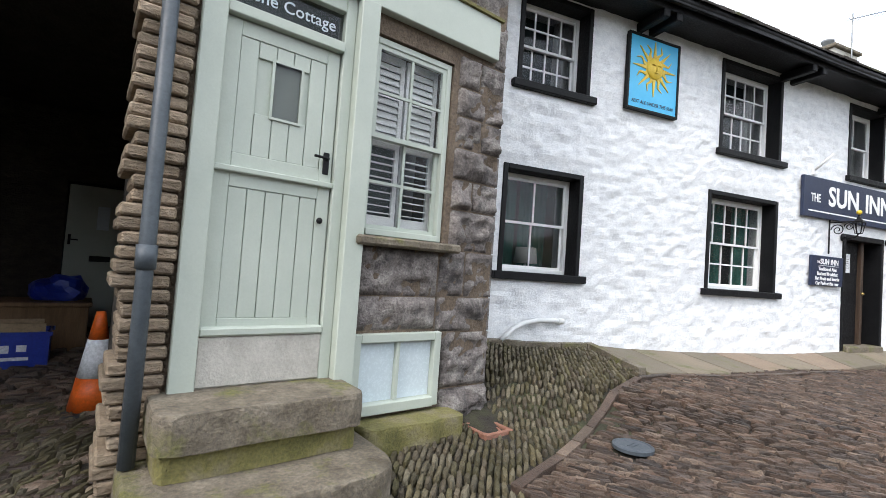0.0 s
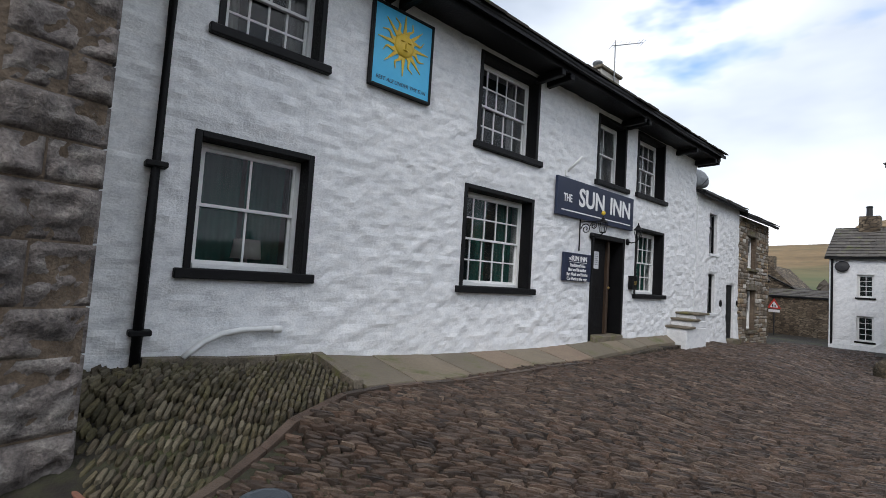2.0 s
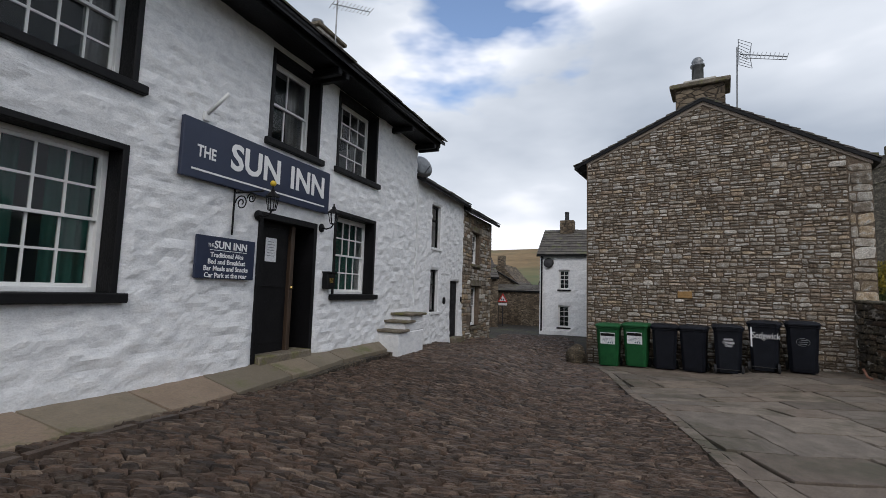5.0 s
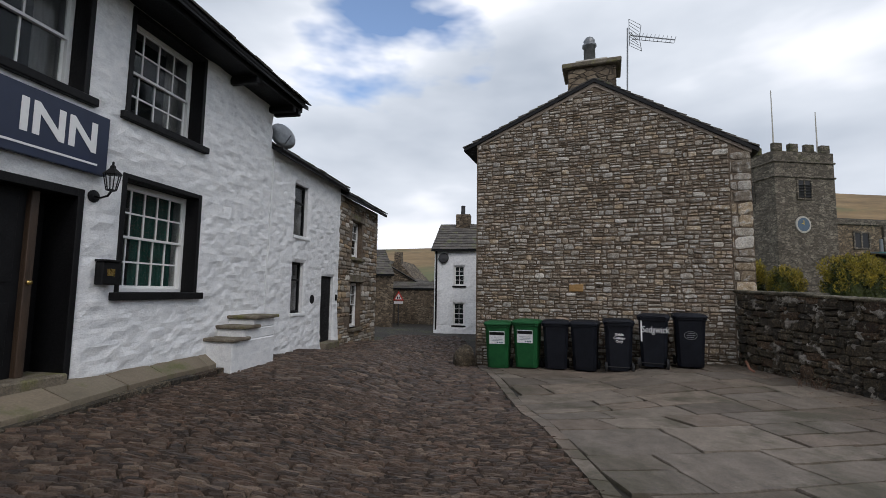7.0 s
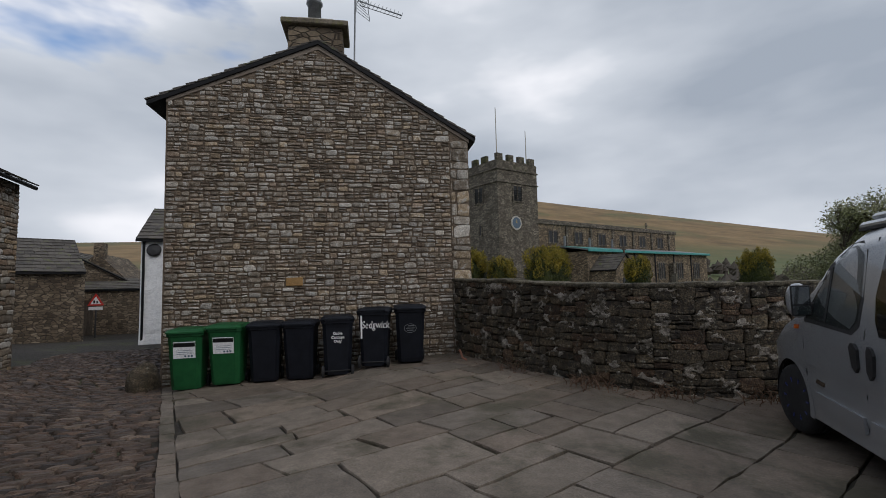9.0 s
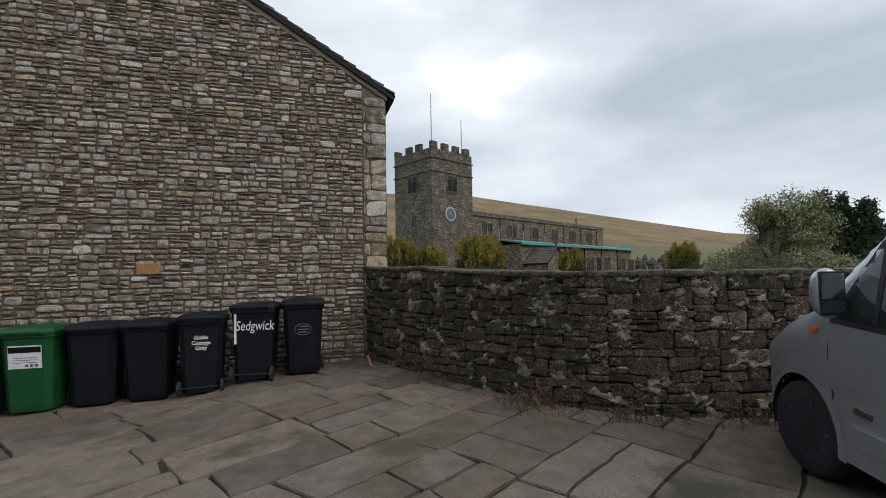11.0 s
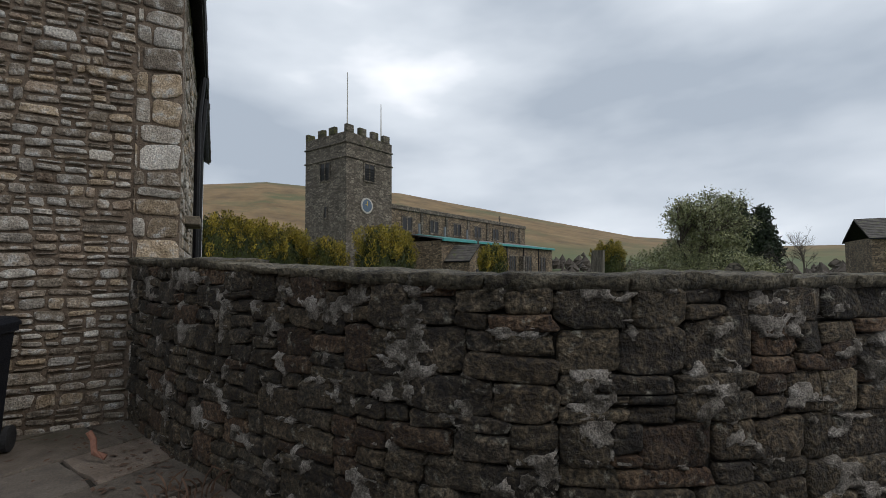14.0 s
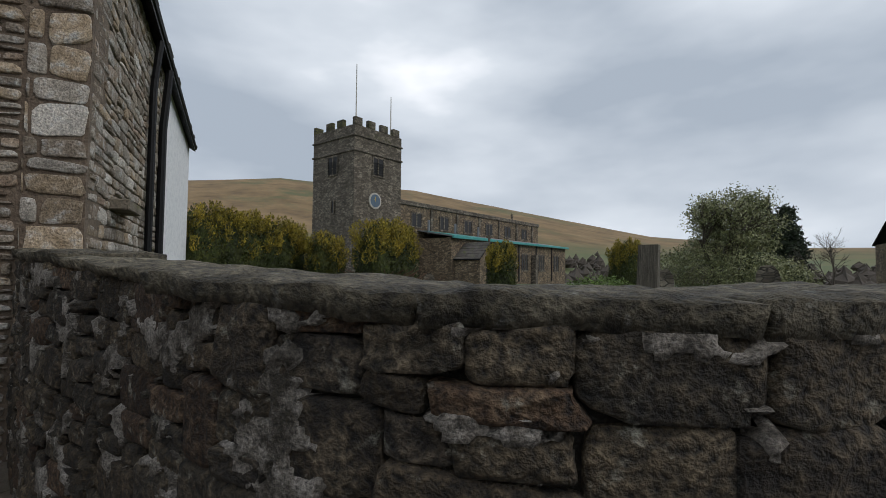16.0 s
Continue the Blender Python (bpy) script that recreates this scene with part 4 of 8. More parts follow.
    return inn


build_inn()


# ---- signs and fittings on the inn ----
def build_sun_sign():
    s = base("pub_sign", pose(4.20, 5.44, 4.40), "sky-blue hanging board with a golden sun face in relief", "sign")
    part("board", box_bm((-0.43, 0.43, -0.02, 0.02, -0.49, 0.49)), M["sky_blue"], s)
    part("frame", box_bm((-0.465, -0.43, -0.035, 0.03, -0.525, 0.525), (0.43, 0.465, -0.035, 0.03, -0.525, 0.525), (-0.43, 0.43, -0.035, 0.03, 0.49, 0.525), (-0.43, 0.43, -0.035, 0.03, -0.525, -0.49), bevel=0.005), M["black_paint"], s)
    cz = 0.09
    for k in range(16):
        a = 2 * math.pi * k / 16
        L = 0.385 if k % 2 == 0 else 0.34
        pts_l, pts_r = [], []
        for i in range(9):
            f = i / 8
            r = 0.135 + (L - 0.135) * f
            wob = 0.0 if k % 2 == 0 else 0.022 * math.sin(f * 2 * math.pi * 1.2)
            wd = 0.026 * (1 - f) + 0.002
            for lst, sgn in ((pts_l, 1), (pts_r, -1)):
                x, z = r, wob + sgn * wd
                lst.append((x * math.cos(a) - z * math.sin(a), cz + x * math.sin(a) + z * math.cos(a)))
        bm = bmesh.new()
        add_prism(bm, (pts_l + pts_r[::-1])[::-1], -0.032, -0.019)
        part("sun_ray", bm, M["gold"], s)
    bm = bmesh.new()
    bmesh.ops.create_uvsphere(bm, u_segments=24, v_segments=12, radius=0.15)
    bmesh.ops.scale(bm, vec=(1, 0.32, 1), verts=bm.verts)
    bmesh.ops.translate(bm, vec=(0, -0.025, cz), verts=bm.verts)
    for x, z, w, h in ((-0.05, 0.035, 0.034, 0.012), (0.05, 0.035, 0.034, 0.012), (0, -0.01, 0.015, 0.045), (0, -0.07, 0.04, 0.011)):
        r = bmesh.ops.create_uvsphere(bm, u_segments=10, v_segments=6, radius=1)
        bmesh.ops.scale(bm, vec=(w, 0.018, h), verts=r["verts"])
        bmesh.ops.translate(bm, vec=(x, -0.068, cz + z), verts=r["verts"])
    part("sun_disc", bm, M["gold"], s, smooth=True)
    text_part("BEST ALE UNDER THE SUN", 0.068, (0, -0.021, -0.405), s, M["navy"], shear=0.2, squeeze=0.92)


build_sun_sign()


def build_inn_sign():
    s = base("fascia_sign", pose(8.885, 5.43, 3.19), "navy board lettered in white over the door", "sign")
    part("board", box_bm((-1.345, 1.345, -0.025, 0.03, -0.335, 0.335), bevel=0.006), M["navy"], s)
    text_part("THE", 0.19, (-1.03, -0.026, -0.02), s, M["letter_white"], squeeze=0.75, offset=0.004)
    text_part("SUN", 0.45, (-0.24, -0.026, 0.035), s, M["letter_white"], squeeze=1.02, offset=0.012)
    text_part("INN", 0.45, (0.80, -0.026, 0.035), s, M["letter_white"], squeeze=1.02, offset=0.012)
    part("rule", box_bm((-1.22, 1.22, -0.030, -0.024, -0.245, -0.223)), M["letter_white"], s)
    t = base("menu_sign", pose(8.27, 5.44, 1.98), "small navy notice board lettered in white", "sign")
    part("board", box_bm((-0.44, 0.44, -0.02, 0.02, -0.25, 0.25), bevel=0.005), M["navy"], t)
    text_part("THE", 0.06, (-0.25, -0.021, 0.14), t, M["letter_white"], squeeze=0.8)
    text_part("SUN INN", 0.125, (0.05, -0.021, 0.15), t, M["letter_white"], offset=0.003)
    part("rule", box_bm((-0.26, 0.3, -0.023, -0.02, 0.085, 0.092)), M["letter_white"], t)
    for k, words in enumerate(("Traditional Ales", "Bed and Breakfast", "Bar Meals and Snacks", "Car Park at the rear")):
        text_part(words, 0.082, (0.0, -0.021, 0.03 - 0.08 * k), t, M["letter_white"], squeeze=0.95, offset=0.0015)


build_inn_sign()


def build_coach_lamp(m, label, finial=False):
    l = base("wall_lantern", m, label, "lamp", group="lanterns by the door")
    bm = bmesh.new()
    add_lathe(bm, [(0.0, 0), (0.07, 0.004), (0.07, 0.018), (0.03, 0.03), (0.0, 0.032)], 14)
    part("wall_plate", bm, M["black_paint"], l, m=Matrix.Rotation(radians(90), 4, "X"))
    bm = bmesh.new()
    add_tube(bm, [(0, -0.02, 0), (0, -0.1, -0.02), (0, -0.19, 0.0), (0, -0.23, 0.05)], 0.012, 8)
    part("arm", bm, M["black_paint"], l, smooth=True)
    bm = bmesh.new()
    add_lathe(bm, [(0.03, 0.05), (0.055, 0.06), (0.05, 0.07)], 6, (0, -0.23, 0))
    for k in range(6):
        a = 2 * math.pi * k / 6
        add_rod(bm, (0.05 * math.cos(a), -0.23 + 0.05 * math.sin(a), 0.065), (0.085 * math.cos(a), -0.23 + 0.085 * math.sin(a), 0.24), 0.006, n=5)
    add_lathe(bm, [(0.10, 0.24), (0.085, 0.26), (0.03, 0.31), (0.03, 0.33), (0.012, 0.35), (0.012, 0.38), (0.0, 0.39)], 6, (0, -0.23, 0))
    part("cage", bm, M["black_paint"], l)
    bm = bmesh.new()
    add_lathe(bm, [(0.047, 0.068), (0.08, 0.238)], 6, (0, -0.23, 0))
    part("lantern_glass", bm, M["pane_pale"], l)
    if finial:
        bm = bmesh.new()
        bmesh.ops.create_uvsphere(bm, u_segments=14, v_segments=8, radius=0.04)
        part("finial", bm, M["gold"], l, "amber ball", smooth=True, m=Matrix.Translation((0, -0.23, 0.42)))


build_coach_lamp(pose(8.78, 5.48, 2.60), "black iron coach lantern with an amber finial", True)
build_coach_lamp(pose(10.16, 5.48, 2.62), "black iron coach lantern beside the inn door")


def build_inn_bits():
    # scrolled bracket under the sign
    b = base("scroll_bracket", pose(8.34, 5.47, 2.56), "black wrought-iron scroll bracket under the fascia sign", "bracket")
    bm = bmesh.new()
    add_tube(bm, [(0, -0.02, -0.28), (0, -0.02, 0.3)], 0.012, 6)
    add_tube(bm, [(0, -0.02, 0.25), (0, -0.25, 0.25), (0, -0.48, 0.25)], 0.012, 6)
    part("bar", bm, M["black_paint"], b)
    bm = bmesh.new()
    for c, r in (((-0.14, 0.12), 0.1), ((-0.3, 0.17), 0.07)):
        add_tube(bm, [(0, c[0] + r * (1 - k / 26) * math.cos(k * 0.5), c[1] + r * (1 - k / 26) * math.sin(k * 0.5)) for k in range(22)], 0.008, 5)
    part("scroll", bm, M["black_paint"], b)
    f = base("flag_socket", pose(7.85, 5.47, 3.62), "short white flagpole stub leaning out of the wall", "flagpole")
    bm = bmesh.new()
    add_rod(bm, (0, 0, 0), (0.06, -0.28, 0.26), 0.022, n=10)
    part("stub", bm, M["white_paint"], f, smooth=True)
    part("socket", box_bm((-0.04, 0.04, -0.04, 0.0, -0.06, 0.05), bevel=0.006), M["white_paint"], f)
    p = base("post_box", pose(10.36, 5.45, 1.77), "small black wall letter box with a brass plate", "letter box")
    part("body", box_bm((-0.11, 0.11, -0.08, 0.03, -0.13, 0.13), bevel=0.012), M["black_paint"], p)
    part("lid", box_bm((-0.12, 0.12, -0.10, 0.03, 0.13, 0.155), bevel=0.006), M["black_paint"], p)
    part("plate", box_bm((-0.05, 0.05, -0.084, -0.08, -0.03, 0.05)), M["brass"], p)
    n = base("notice", pose(9.24, 5.643, 2.18), "white paper notice taped on the black door", "notice")
    part("sheet", box_bm((-0.11, 0.11, -0.004, 0.0, -0.17, 0.17)), M["paper"], n)
    part("print", box_bm(*[(-0.07, 0.05 + 0.02 * (k % 2), -0.006, -0.0045, 0.11 - 0.04 * k, 0.118 - 0.04 * k) for k in range(6)]), M["grey_metal"], n)
    h = base("waste_hose", pose(0, 5.43, 0), "white plastic pipe bowed along the foot of the wall", "pipe")
    bm = bmesh.new()
    add_tube(bm, [(2.05, -0.06, 0.80), (2.12, -0.06, 0.86), (2.22, -0.055, 0.94), (2.36, -0.05, 1.0), (2.55, -0.04, 1.03), (2.78, -0.03, 1.035), (2.84, -0.03, 1.03)], 0.028, 10)
    part("tube", bm, M["white_paint"], h, smooth=True)
    bm = bmesh.new()
    add_tube(bm, [(2.84, -0.03, 1.03), (2.93, -0.02, 1.025)], 0.036, 10)
    part("collar", bm, M["white_paint"], h, smooth=True)
    # table lamp on the sill inside
    t = base("table_lamp", pose(2.72, 6.02, 1.6), "white table lamp with a drum shade behind the window", "lamp")
    bm = bmesh.new()
    add_lathe(bm, [(0.07, 0), (0.07, 0.015), (0.02, 0.03), (0.015, 0.14)], 14)
    part("stand", bm, M["white_paint"], t, smooth=True)
    bm = bmesh.new()
    add_lathe(bm, [(0.16, 0.12), (0.135, 0.33)], 20)
    part("shade", bm, M["lampshade"], t, smooth=True)
    w = base("sideboard", pose(2.6, 6.12, 0.6), "dark wooden sideboard under the window inside", "sideboard")
    part("top", box_bm((-0.5, 0.5, -0.25, 0.25, 0.96, 1.0), bevel=0.005), M["wood_dark"], w)
    part("body", box_bm((-0.47, 0.47, -0.22, 0.22, 0.0, 0.96)), M["wood_dark"], w)
    # aerial on the inn's chimney
    a = base("roof_aerial", pose(13.3, 7.7, 8.0), "thin metal television aerial on the chimney", "aerial")
    bm = bmesh.new()
    add_rod(bm, (0, 0, -0.6), (0, 0, 1.0), 0.018, n=6)
    part("mast", bm, M["grey_metal"], a)
    bm = bmesh.new()
    add_rod(bm, (-0.2, 0, 0.75), (1.1, -0.3, 1.25), 0.012, n=5)
    for k in range(11):
        f = k / 10
        x, y, z = -0.2 + 1.3 * f, -0.3 * f, 0.75 + 0.5 * f
        add_rod(bm, (x - 0.05, y - 0.13, z + 0.05), (x + 0.05, y + 0.13, z - 0.05), 0.007, n=4)
    part("boom", bm, M["grey_metal"], a)
    # whitewashed mounting steps
    s = base("mounting_steps", pose(0, 5.5, 0), "whitewashed stone mounting steps with flag treads", "steps")
    for k, (u0, z1) in enumerate(((12.15, 0.86), (12.42, 1.03), (12.70, 1.17))):
        part("riser", box_bm((u0 + 0.02, 13.35, -0.48 + 0.01 * k, 0.0, 0.3 if k == 0 else (0.82, 0.99)[k - 1], z1 - 0.04), bevel=0.015), M["whitewash"], s)
        part("tread", box_bm((u0 - 0.03, 13.4 if k == 2 else u0 + 0.42, -0.53, 0.0, z1 - 0.04, z1 + 0.012), bevel=0.012), M["step"], s)


build_inn_bits()


# ---- cottage with the sage-green stable door; local x along its front, -y outwards ----
COT = Matrix.Translation((-1.163, 3.612, -0.02)) @ Matrix.Rotation(radians(15.5), 4, "Z") @ Matrix.Scale(1.05, 4)


def rock_face_bm(u0, u1, z0, z1, y_out, rnd, n=9, side=False):
    """A rock-faced block with drafted edges, bulging to -y."""
    bm = bmesh.new()
    nx, nz = max(4, int((u1 - u0) / 0.026)), max(4, int((z1 - z0) / 0.026))
    off = rnd.uniform(0, 50)
    grid = []
    for j in range(nz + 1):
        row = []
        for i in range(nx + 1):
            f, g = i / nx, j / nz
            edge = min(f * (u1 - u0), (1 - f) * (u1 - u0), g * (z1 - z0), (1 - g) * (z1 - z0))
            k = min(1.0, edge / 0.045) ** 0.6
            u, z = u0 + (u1 - u0) * f, z0 + (z1 - z0) * g
            b = k * (y_out * (0.55 + 0.8 * noise.noise((u * 4 + off, z * 5, off)) - 0.7 * abs(noise.noise((u * 8 + off, z * 9 + off, 3))) + 0.5 * noise.noise((u * 12, z * 13, off))) - 0.03 * abs(noise.noise((u * 21, z * 23, off))) + 0.012 * noise.noise((u * 50, z * 50, off)))
            row.append(bm.verts.new((u, -b, z)))
        grid.append(row)
    for j in range(nz):
        for i in range(nx):
            bm.faces.new((grid[j][i], grid[j][i + 1], grid[j + 1][i + 1], grid[j + 1][i]))
    ring = grid[0][:] + [r[-1] for r in grid[1:]] + grid[-1][-2::-1] + [r[0] for r in grid[-2:0:-1]]
    back = [bm.verts.new((v.co.x, 0.12, v.co.z)) for v in ring]
    m = len(ring)
    for i in range(m):
        bm.faces.new((ring[(i + 1) % m], ring[i], back[i], back[(i + 1) % m]))
    bm.faces.new(back)
    return bm


def build_cottage():
    rnd = random.Random(11)
    c = base("cottage", COT, "rock-faced stone cottage with sage-green joinery", "building")
    # body behind the dressings
    wall_mesh("wall", 0.06, 2.40, 0.0, 5.4, [(0.22, 1.00, 0.78, 3.22), (1.17, 1.88, 1.70, 3.10), (1.17, 1.90, 0.50, 1.04)], 0.45, M["mortar_gable"], c)
    part("side_wall", box_bm((2.06, 2.38, 0.45, 2.6, 0.0, 5.4)), M["cement"], c)
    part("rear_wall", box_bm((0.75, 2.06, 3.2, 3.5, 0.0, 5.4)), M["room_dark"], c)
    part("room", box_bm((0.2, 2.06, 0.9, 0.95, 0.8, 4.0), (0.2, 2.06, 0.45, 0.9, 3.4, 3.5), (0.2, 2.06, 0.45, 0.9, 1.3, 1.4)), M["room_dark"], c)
    # rock-faced blocks: beside the window, under it and round the corner
    rows = [(0.30, 0.60), (0.60, 1.03), (1.03, 1.30), (1.30, 1.66), (1.66, 1.98), (1.98, 2.22), (2.22, 2.47), (2.47, 2.72), (2.72, 2.95), (2.95, 3.2)]
    for k, (a, b) in enumerate(rows):
        cut = 2.42 - (0.28 if k % 2 else 0.0)
        lo = 1.93 if (a < 1.0 or a >= 1.66) else 1.86
        if k % 2 and k > 1:
            m = (lo + 2.42) / 2 + rnd.uniform(-0.04, 0.06)
            part("quoin", rock_face_bm(lo + 0.006, m - 0.006, a + 0.006, b - 0.006, 0.075, rnd), M["quoin"], c, smooth=True)
            part("quoin", rock_face_bm(m + 0.006, 2.42, a + 0.006, b - 0.006, 0.07, rnd), M["quoin"], c, smooth=True)
        else:
            part("quoin", rock_face_bm(lo + 0.006, 2.42, a + 0.006, b - 0.006, 0.08, rnd), M["quoin"], c, smooth=True)
        q = part("quoin", rock_face_bm(0.0, 0.30 + 0.12 * (k % 2), a + 0.006, b - 0.006, 0.06, rnd), M["quoin"], c, smooth=True)
        q.matrix_local = Matrix.Translation((2.36, 0.0, 0)) @ Matrix.Rotation(radians(90), 4, "Z")
    for a, b, z0, z1 in ((1.18, 1.85, 1.30, 1.64), (1.18, 1.85, 1.06, 1.30)):
        part("quoin", rock_face_bm(a, b, z0, z1 - 0.008, 0.085, rnd), M["quoin"], c, smooth=True)
    for k in range(4):
        a = -0.05 + 0.62 * k
        part("quoin", rock_face_bm(a, a + 0.6, 3.58, 3.95, 0.06, rnd), M["quoin"], c, smooth=True)
        part("quoin", rock_face_bm(a - 0.2, a + 0.4, 3.96, 4.4, 0.06, rnd), M["quoin"], c, smooth=True)
        part("quoin", rock_face_bm(a, a + 0.6, 4.41, 4.9, 0.06, rnd), M["quoin"], c, smooth=True)
        part("quoin", rock_face_bm(a - 0.2, a + 0.4, 4.91, 5.38, 0.06, rnd), M["quoin"], c, smooth=True)
    for a, b in ((3.2, 3.58),):
        part("quoin", rock_face_bm(2.26, 2.42, a + 0.006, b - 0.006, 0.06, rnd), M["quoin"], c, smooth=True)
    # pale board over door and window
    part("lintel_board", box_bm((0.06, 2.28, -0.07, 0.03, 3.24, 3.56), bevel=0.006), M["sage_paint"], c)
    part("lintel_trim", box_bm((0.06, 2.30, -0.09, 0.03, 3.56, 3.585)), M["moss"], c)
    # brown rubble pier between passage and door
    for k in range(44):
        z = 0.16 + k * 0.072
        w = rnd.uniform(-0.03, 0.03)
        part("stone", box_bm((-0.13 + w, 0.11 + rnd.uniform(-0.012, 0.012), -0.03 + rnd.uniform(-0.02, 0.012), 0.35, z, z + 0.062), bevel=0.011), M["pier"], c)
    part("pier_core", box_bm((-0.09, 0.14, 0.0, 0.4, 0.1, 3.4)), M["mortar_gable"], c)
    # door frame, posts and fanlight
    part("door_post", box_bm((0.13, 0.255, -0.05, 0.10, 0.76, 3.24), bevel=0.006), M["sage_paint"], c)
    part("door_post", box_bm((1.03, 1.165, -0.09, 0.10, 0.50, 3.24), bevel=0.006), M["sage_paint"], c)
    part("door_post", box_bm((0.955, 1.03, -0.02, 0.10, 0.76, 3.24), bevel=0.006), M["sage_paint"], c)
    part("transom", box_bm((0.255, 0.955, -0.035, 0.08, 2.86, 2.925), bevel=0.005), M["sage_paint"], c)
    part("transom", box_bm((0.255, 0.955, -0.02, 0.08, 3.13, 3.24), bevel=0.005), M["sage_paint"], c)
    fl = part("fanlight", box_bm((0.255, 0.955, 0.03, 0.036, 2.925, 3.13)), M["pane"], c)
    text_part("Dene Cottage", 0.105, (0.605, 0.028, 3.03), c, M["frosted"], label="pale etched house name")
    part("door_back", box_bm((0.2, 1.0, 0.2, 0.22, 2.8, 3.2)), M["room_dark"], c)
    d = new("stable_door")
    d.parent = c
    tagged(d, "sage-green boarded stable door, shut")
    for z0, z1 in ((1.06, 1.985), (2.0, 2.855)):
        leaf = part("leaf", box_bm((0.262, 0.948, 0.035, 0.07, z0, z1)), M["sage_paint"], d)
        hole = (0.545, 0.705, 2.34, 2.67) if z0 > 1.9 else None
        for n, q in (("stile", (0.262, 0.345, 0.012, 0.036, z0, z1)), ("stile", (0.865, 0.948, 0.012, 0.036, z0, z1)), ("rail", (0.345, 0.865, 0.012, 0.036, z1 - 0.09, z1)), ("rail", (0.345, 0.865, 0.012, 0.036, z0, z0 + 0.09))):
            part(n, box_bm(q, bevel=0.004), M["sage_paint"], d)
        for k in range(5):
            a, b = 0.347 + 0.1036 * k, 0.347 + 0.1036 * (k + 1) - 0.005
            lo, hi = z0 + 0.09, z1 - 0.09
            spans = [(lo, hi)]
            if hole and b > hole[0] and a < hole[1]:
                spans = [(lo, hole[2] - 0.0), (hole[3], hi)]
            for s0, s1 in spans:
                part("board", box_bm((a, b, 0.018, 0.036, s0, s1), bevel=0.003), M["sage_paint"], d)
    part("drip_rail", box_bm((0.255, 0.955, -0.02, 0.03, 1.975, 2.01), bevel=0.006), M["sage_paint"], d)
    part("weather_bar", box_bm((0.255, 0.955, -0.035, 0.03, 1.055, 1.105), bevel=0.01), M["sage_paint"], d)
    part("door_glass", box_bm((0.545, 0.705, 0.016, 0.034, 2.34, 2.67)), M["pane"], d)
    part("bead", box_bm((0.53, 0.545, 0.008, 0.034, 2.325, 2.685), (0.705, 0.72, 0.008, 0.034, 2.325, 2.685), (0.545, 0.705, 0.008, 0.034, 2.67, 2.685), (0.545, 0.705, 0.008, 0.034, 2.325, 2.34)), M["sage_paint"], d)
    hd = part("handle_plate", box_bm((0.885, 0.925, 0.002, 0.014, 2.06, 2.20), bevel=0.004), M["black_paint"], d)
    bm = bmesh.new()
    add_tube(bm, [(0.905, 0.0, 2.155), (0.905, -0.035, 2.155), (0.88, -0.04, 2.155), (0.81, -0.038, 2.158)], 0.009, 8)
    part("lever", bm, M["black_paint"], d, smooth=True)
    bm = bmesh.new()
    bmesh.ops.create_uvsphere(bm, u_segments=12, v_segments=8, radius=0.02)
    part("knob", bm, M["black_paint"], d, smooth=True, m=Matrix.Translation((0.885, -0.012, 1.76)))
    part("threshold", box_bm((0.25, 0.96, -0.02, 0.2, 0.77, 1.055), bevel=0.012), M["cement"], c, "pale worn threshold block")
    # sash with shutters
    sash_window(c, 1.175, 1.875, 1.71, 3.09, 0.02, 2, 2, bar=0.02, rail=0.045, paint="sage_paint", pane="pane_pale")
    sh = new("shutter")
    sh.parent = c
    tagged(sh, "white louvred plantation shutters")
    for a, b in ((1.23, 1.515), (1.535, 1.82)):
        part("shutter_frame", box_bm((a, a + 0.035, 0.125, 0.15, 1.76, 3.04), (b - 0.035, b, 0.125, 0.15, 1.76, 3.04), (a + 0.035, b - 0.035, 0.125, 0.15, 1.76, 1.86), (a + 0.035, b - 0.035, 0.125, 0.15, 2.36, 2.41), (a + 0.035, b - 0.035, 0.125, 0.15, 2.99, 3.04)), M["white_paint"], sh)
        for k in range(22):
            z = 1.885 + k * 0.051
            if 2.33 < z < 2.43:
                continue
            ang = 8 if z < 2.36 else 62
            bm = box_bm((a + 0.035, b - 0.035, -0.028, 0.028, -0.004, 0.004))
            part("slat", bm, M["white_paint"], sh, m=Matrix.Translation((0, 0.14, z)) @ Matrix.Rotation(radians(ang), 4, "X"))
    part("window_sill", box_bm((1.11, 1.98, -0.12, 0.05, 1.635, 1.70), bevel=0.015), M["step"], c, "weathered stone sill")
    # cellar window
    part("cellar_frame", box_bm((1.17, 1.23, -0.05, 0.06, 0.50, 1.04), (1.84, 1.90, -0.05, 0.06, 0.50, 1.04), (1.23, 1.84, -0.05, 0.06, 0.98, 1.04), (1.23, 1.84, -0.07, 0.06, 0.50, 0.57), (1.52, 1.55, -0.035, 0.05, 0.57, 0.98), bevel=0.005), M["sage_paint"], c)
    for a, b in ((1.232, 1.519), (1.551, 1.838)):
        part("cellar_pane", box_bm((a, b, 0.0, 0.008, 0.572, 0.978)), M["frosted"], c)
    # roof
    part("upper_eave", box_bm((-3.0, 2.6, -0.3, 3.6, 5.4, 5.55)), M["black_paint"], c)
    slate_roof("roof", 5.6, 2.2, 1.3, c, Matrix.Translation((-3.0, -0.4, 5.5)), seed=4)
    slate_roof("rear_roof", 5.6, 2.2, 1.3, c, Matrix.Translation((2.6, 4.0, 5.5)) @ Matrix.Rotation(math.pi, 4, "Z"), seed=5)
    # grey downpipe
    bm = bmesh.new()
    add_tube(bm, [(-0.02, -0.1, 0.45), (-0.02, -0.1, 1.4), (-0.02, -0.1, 5.3)], 0.038, 12)
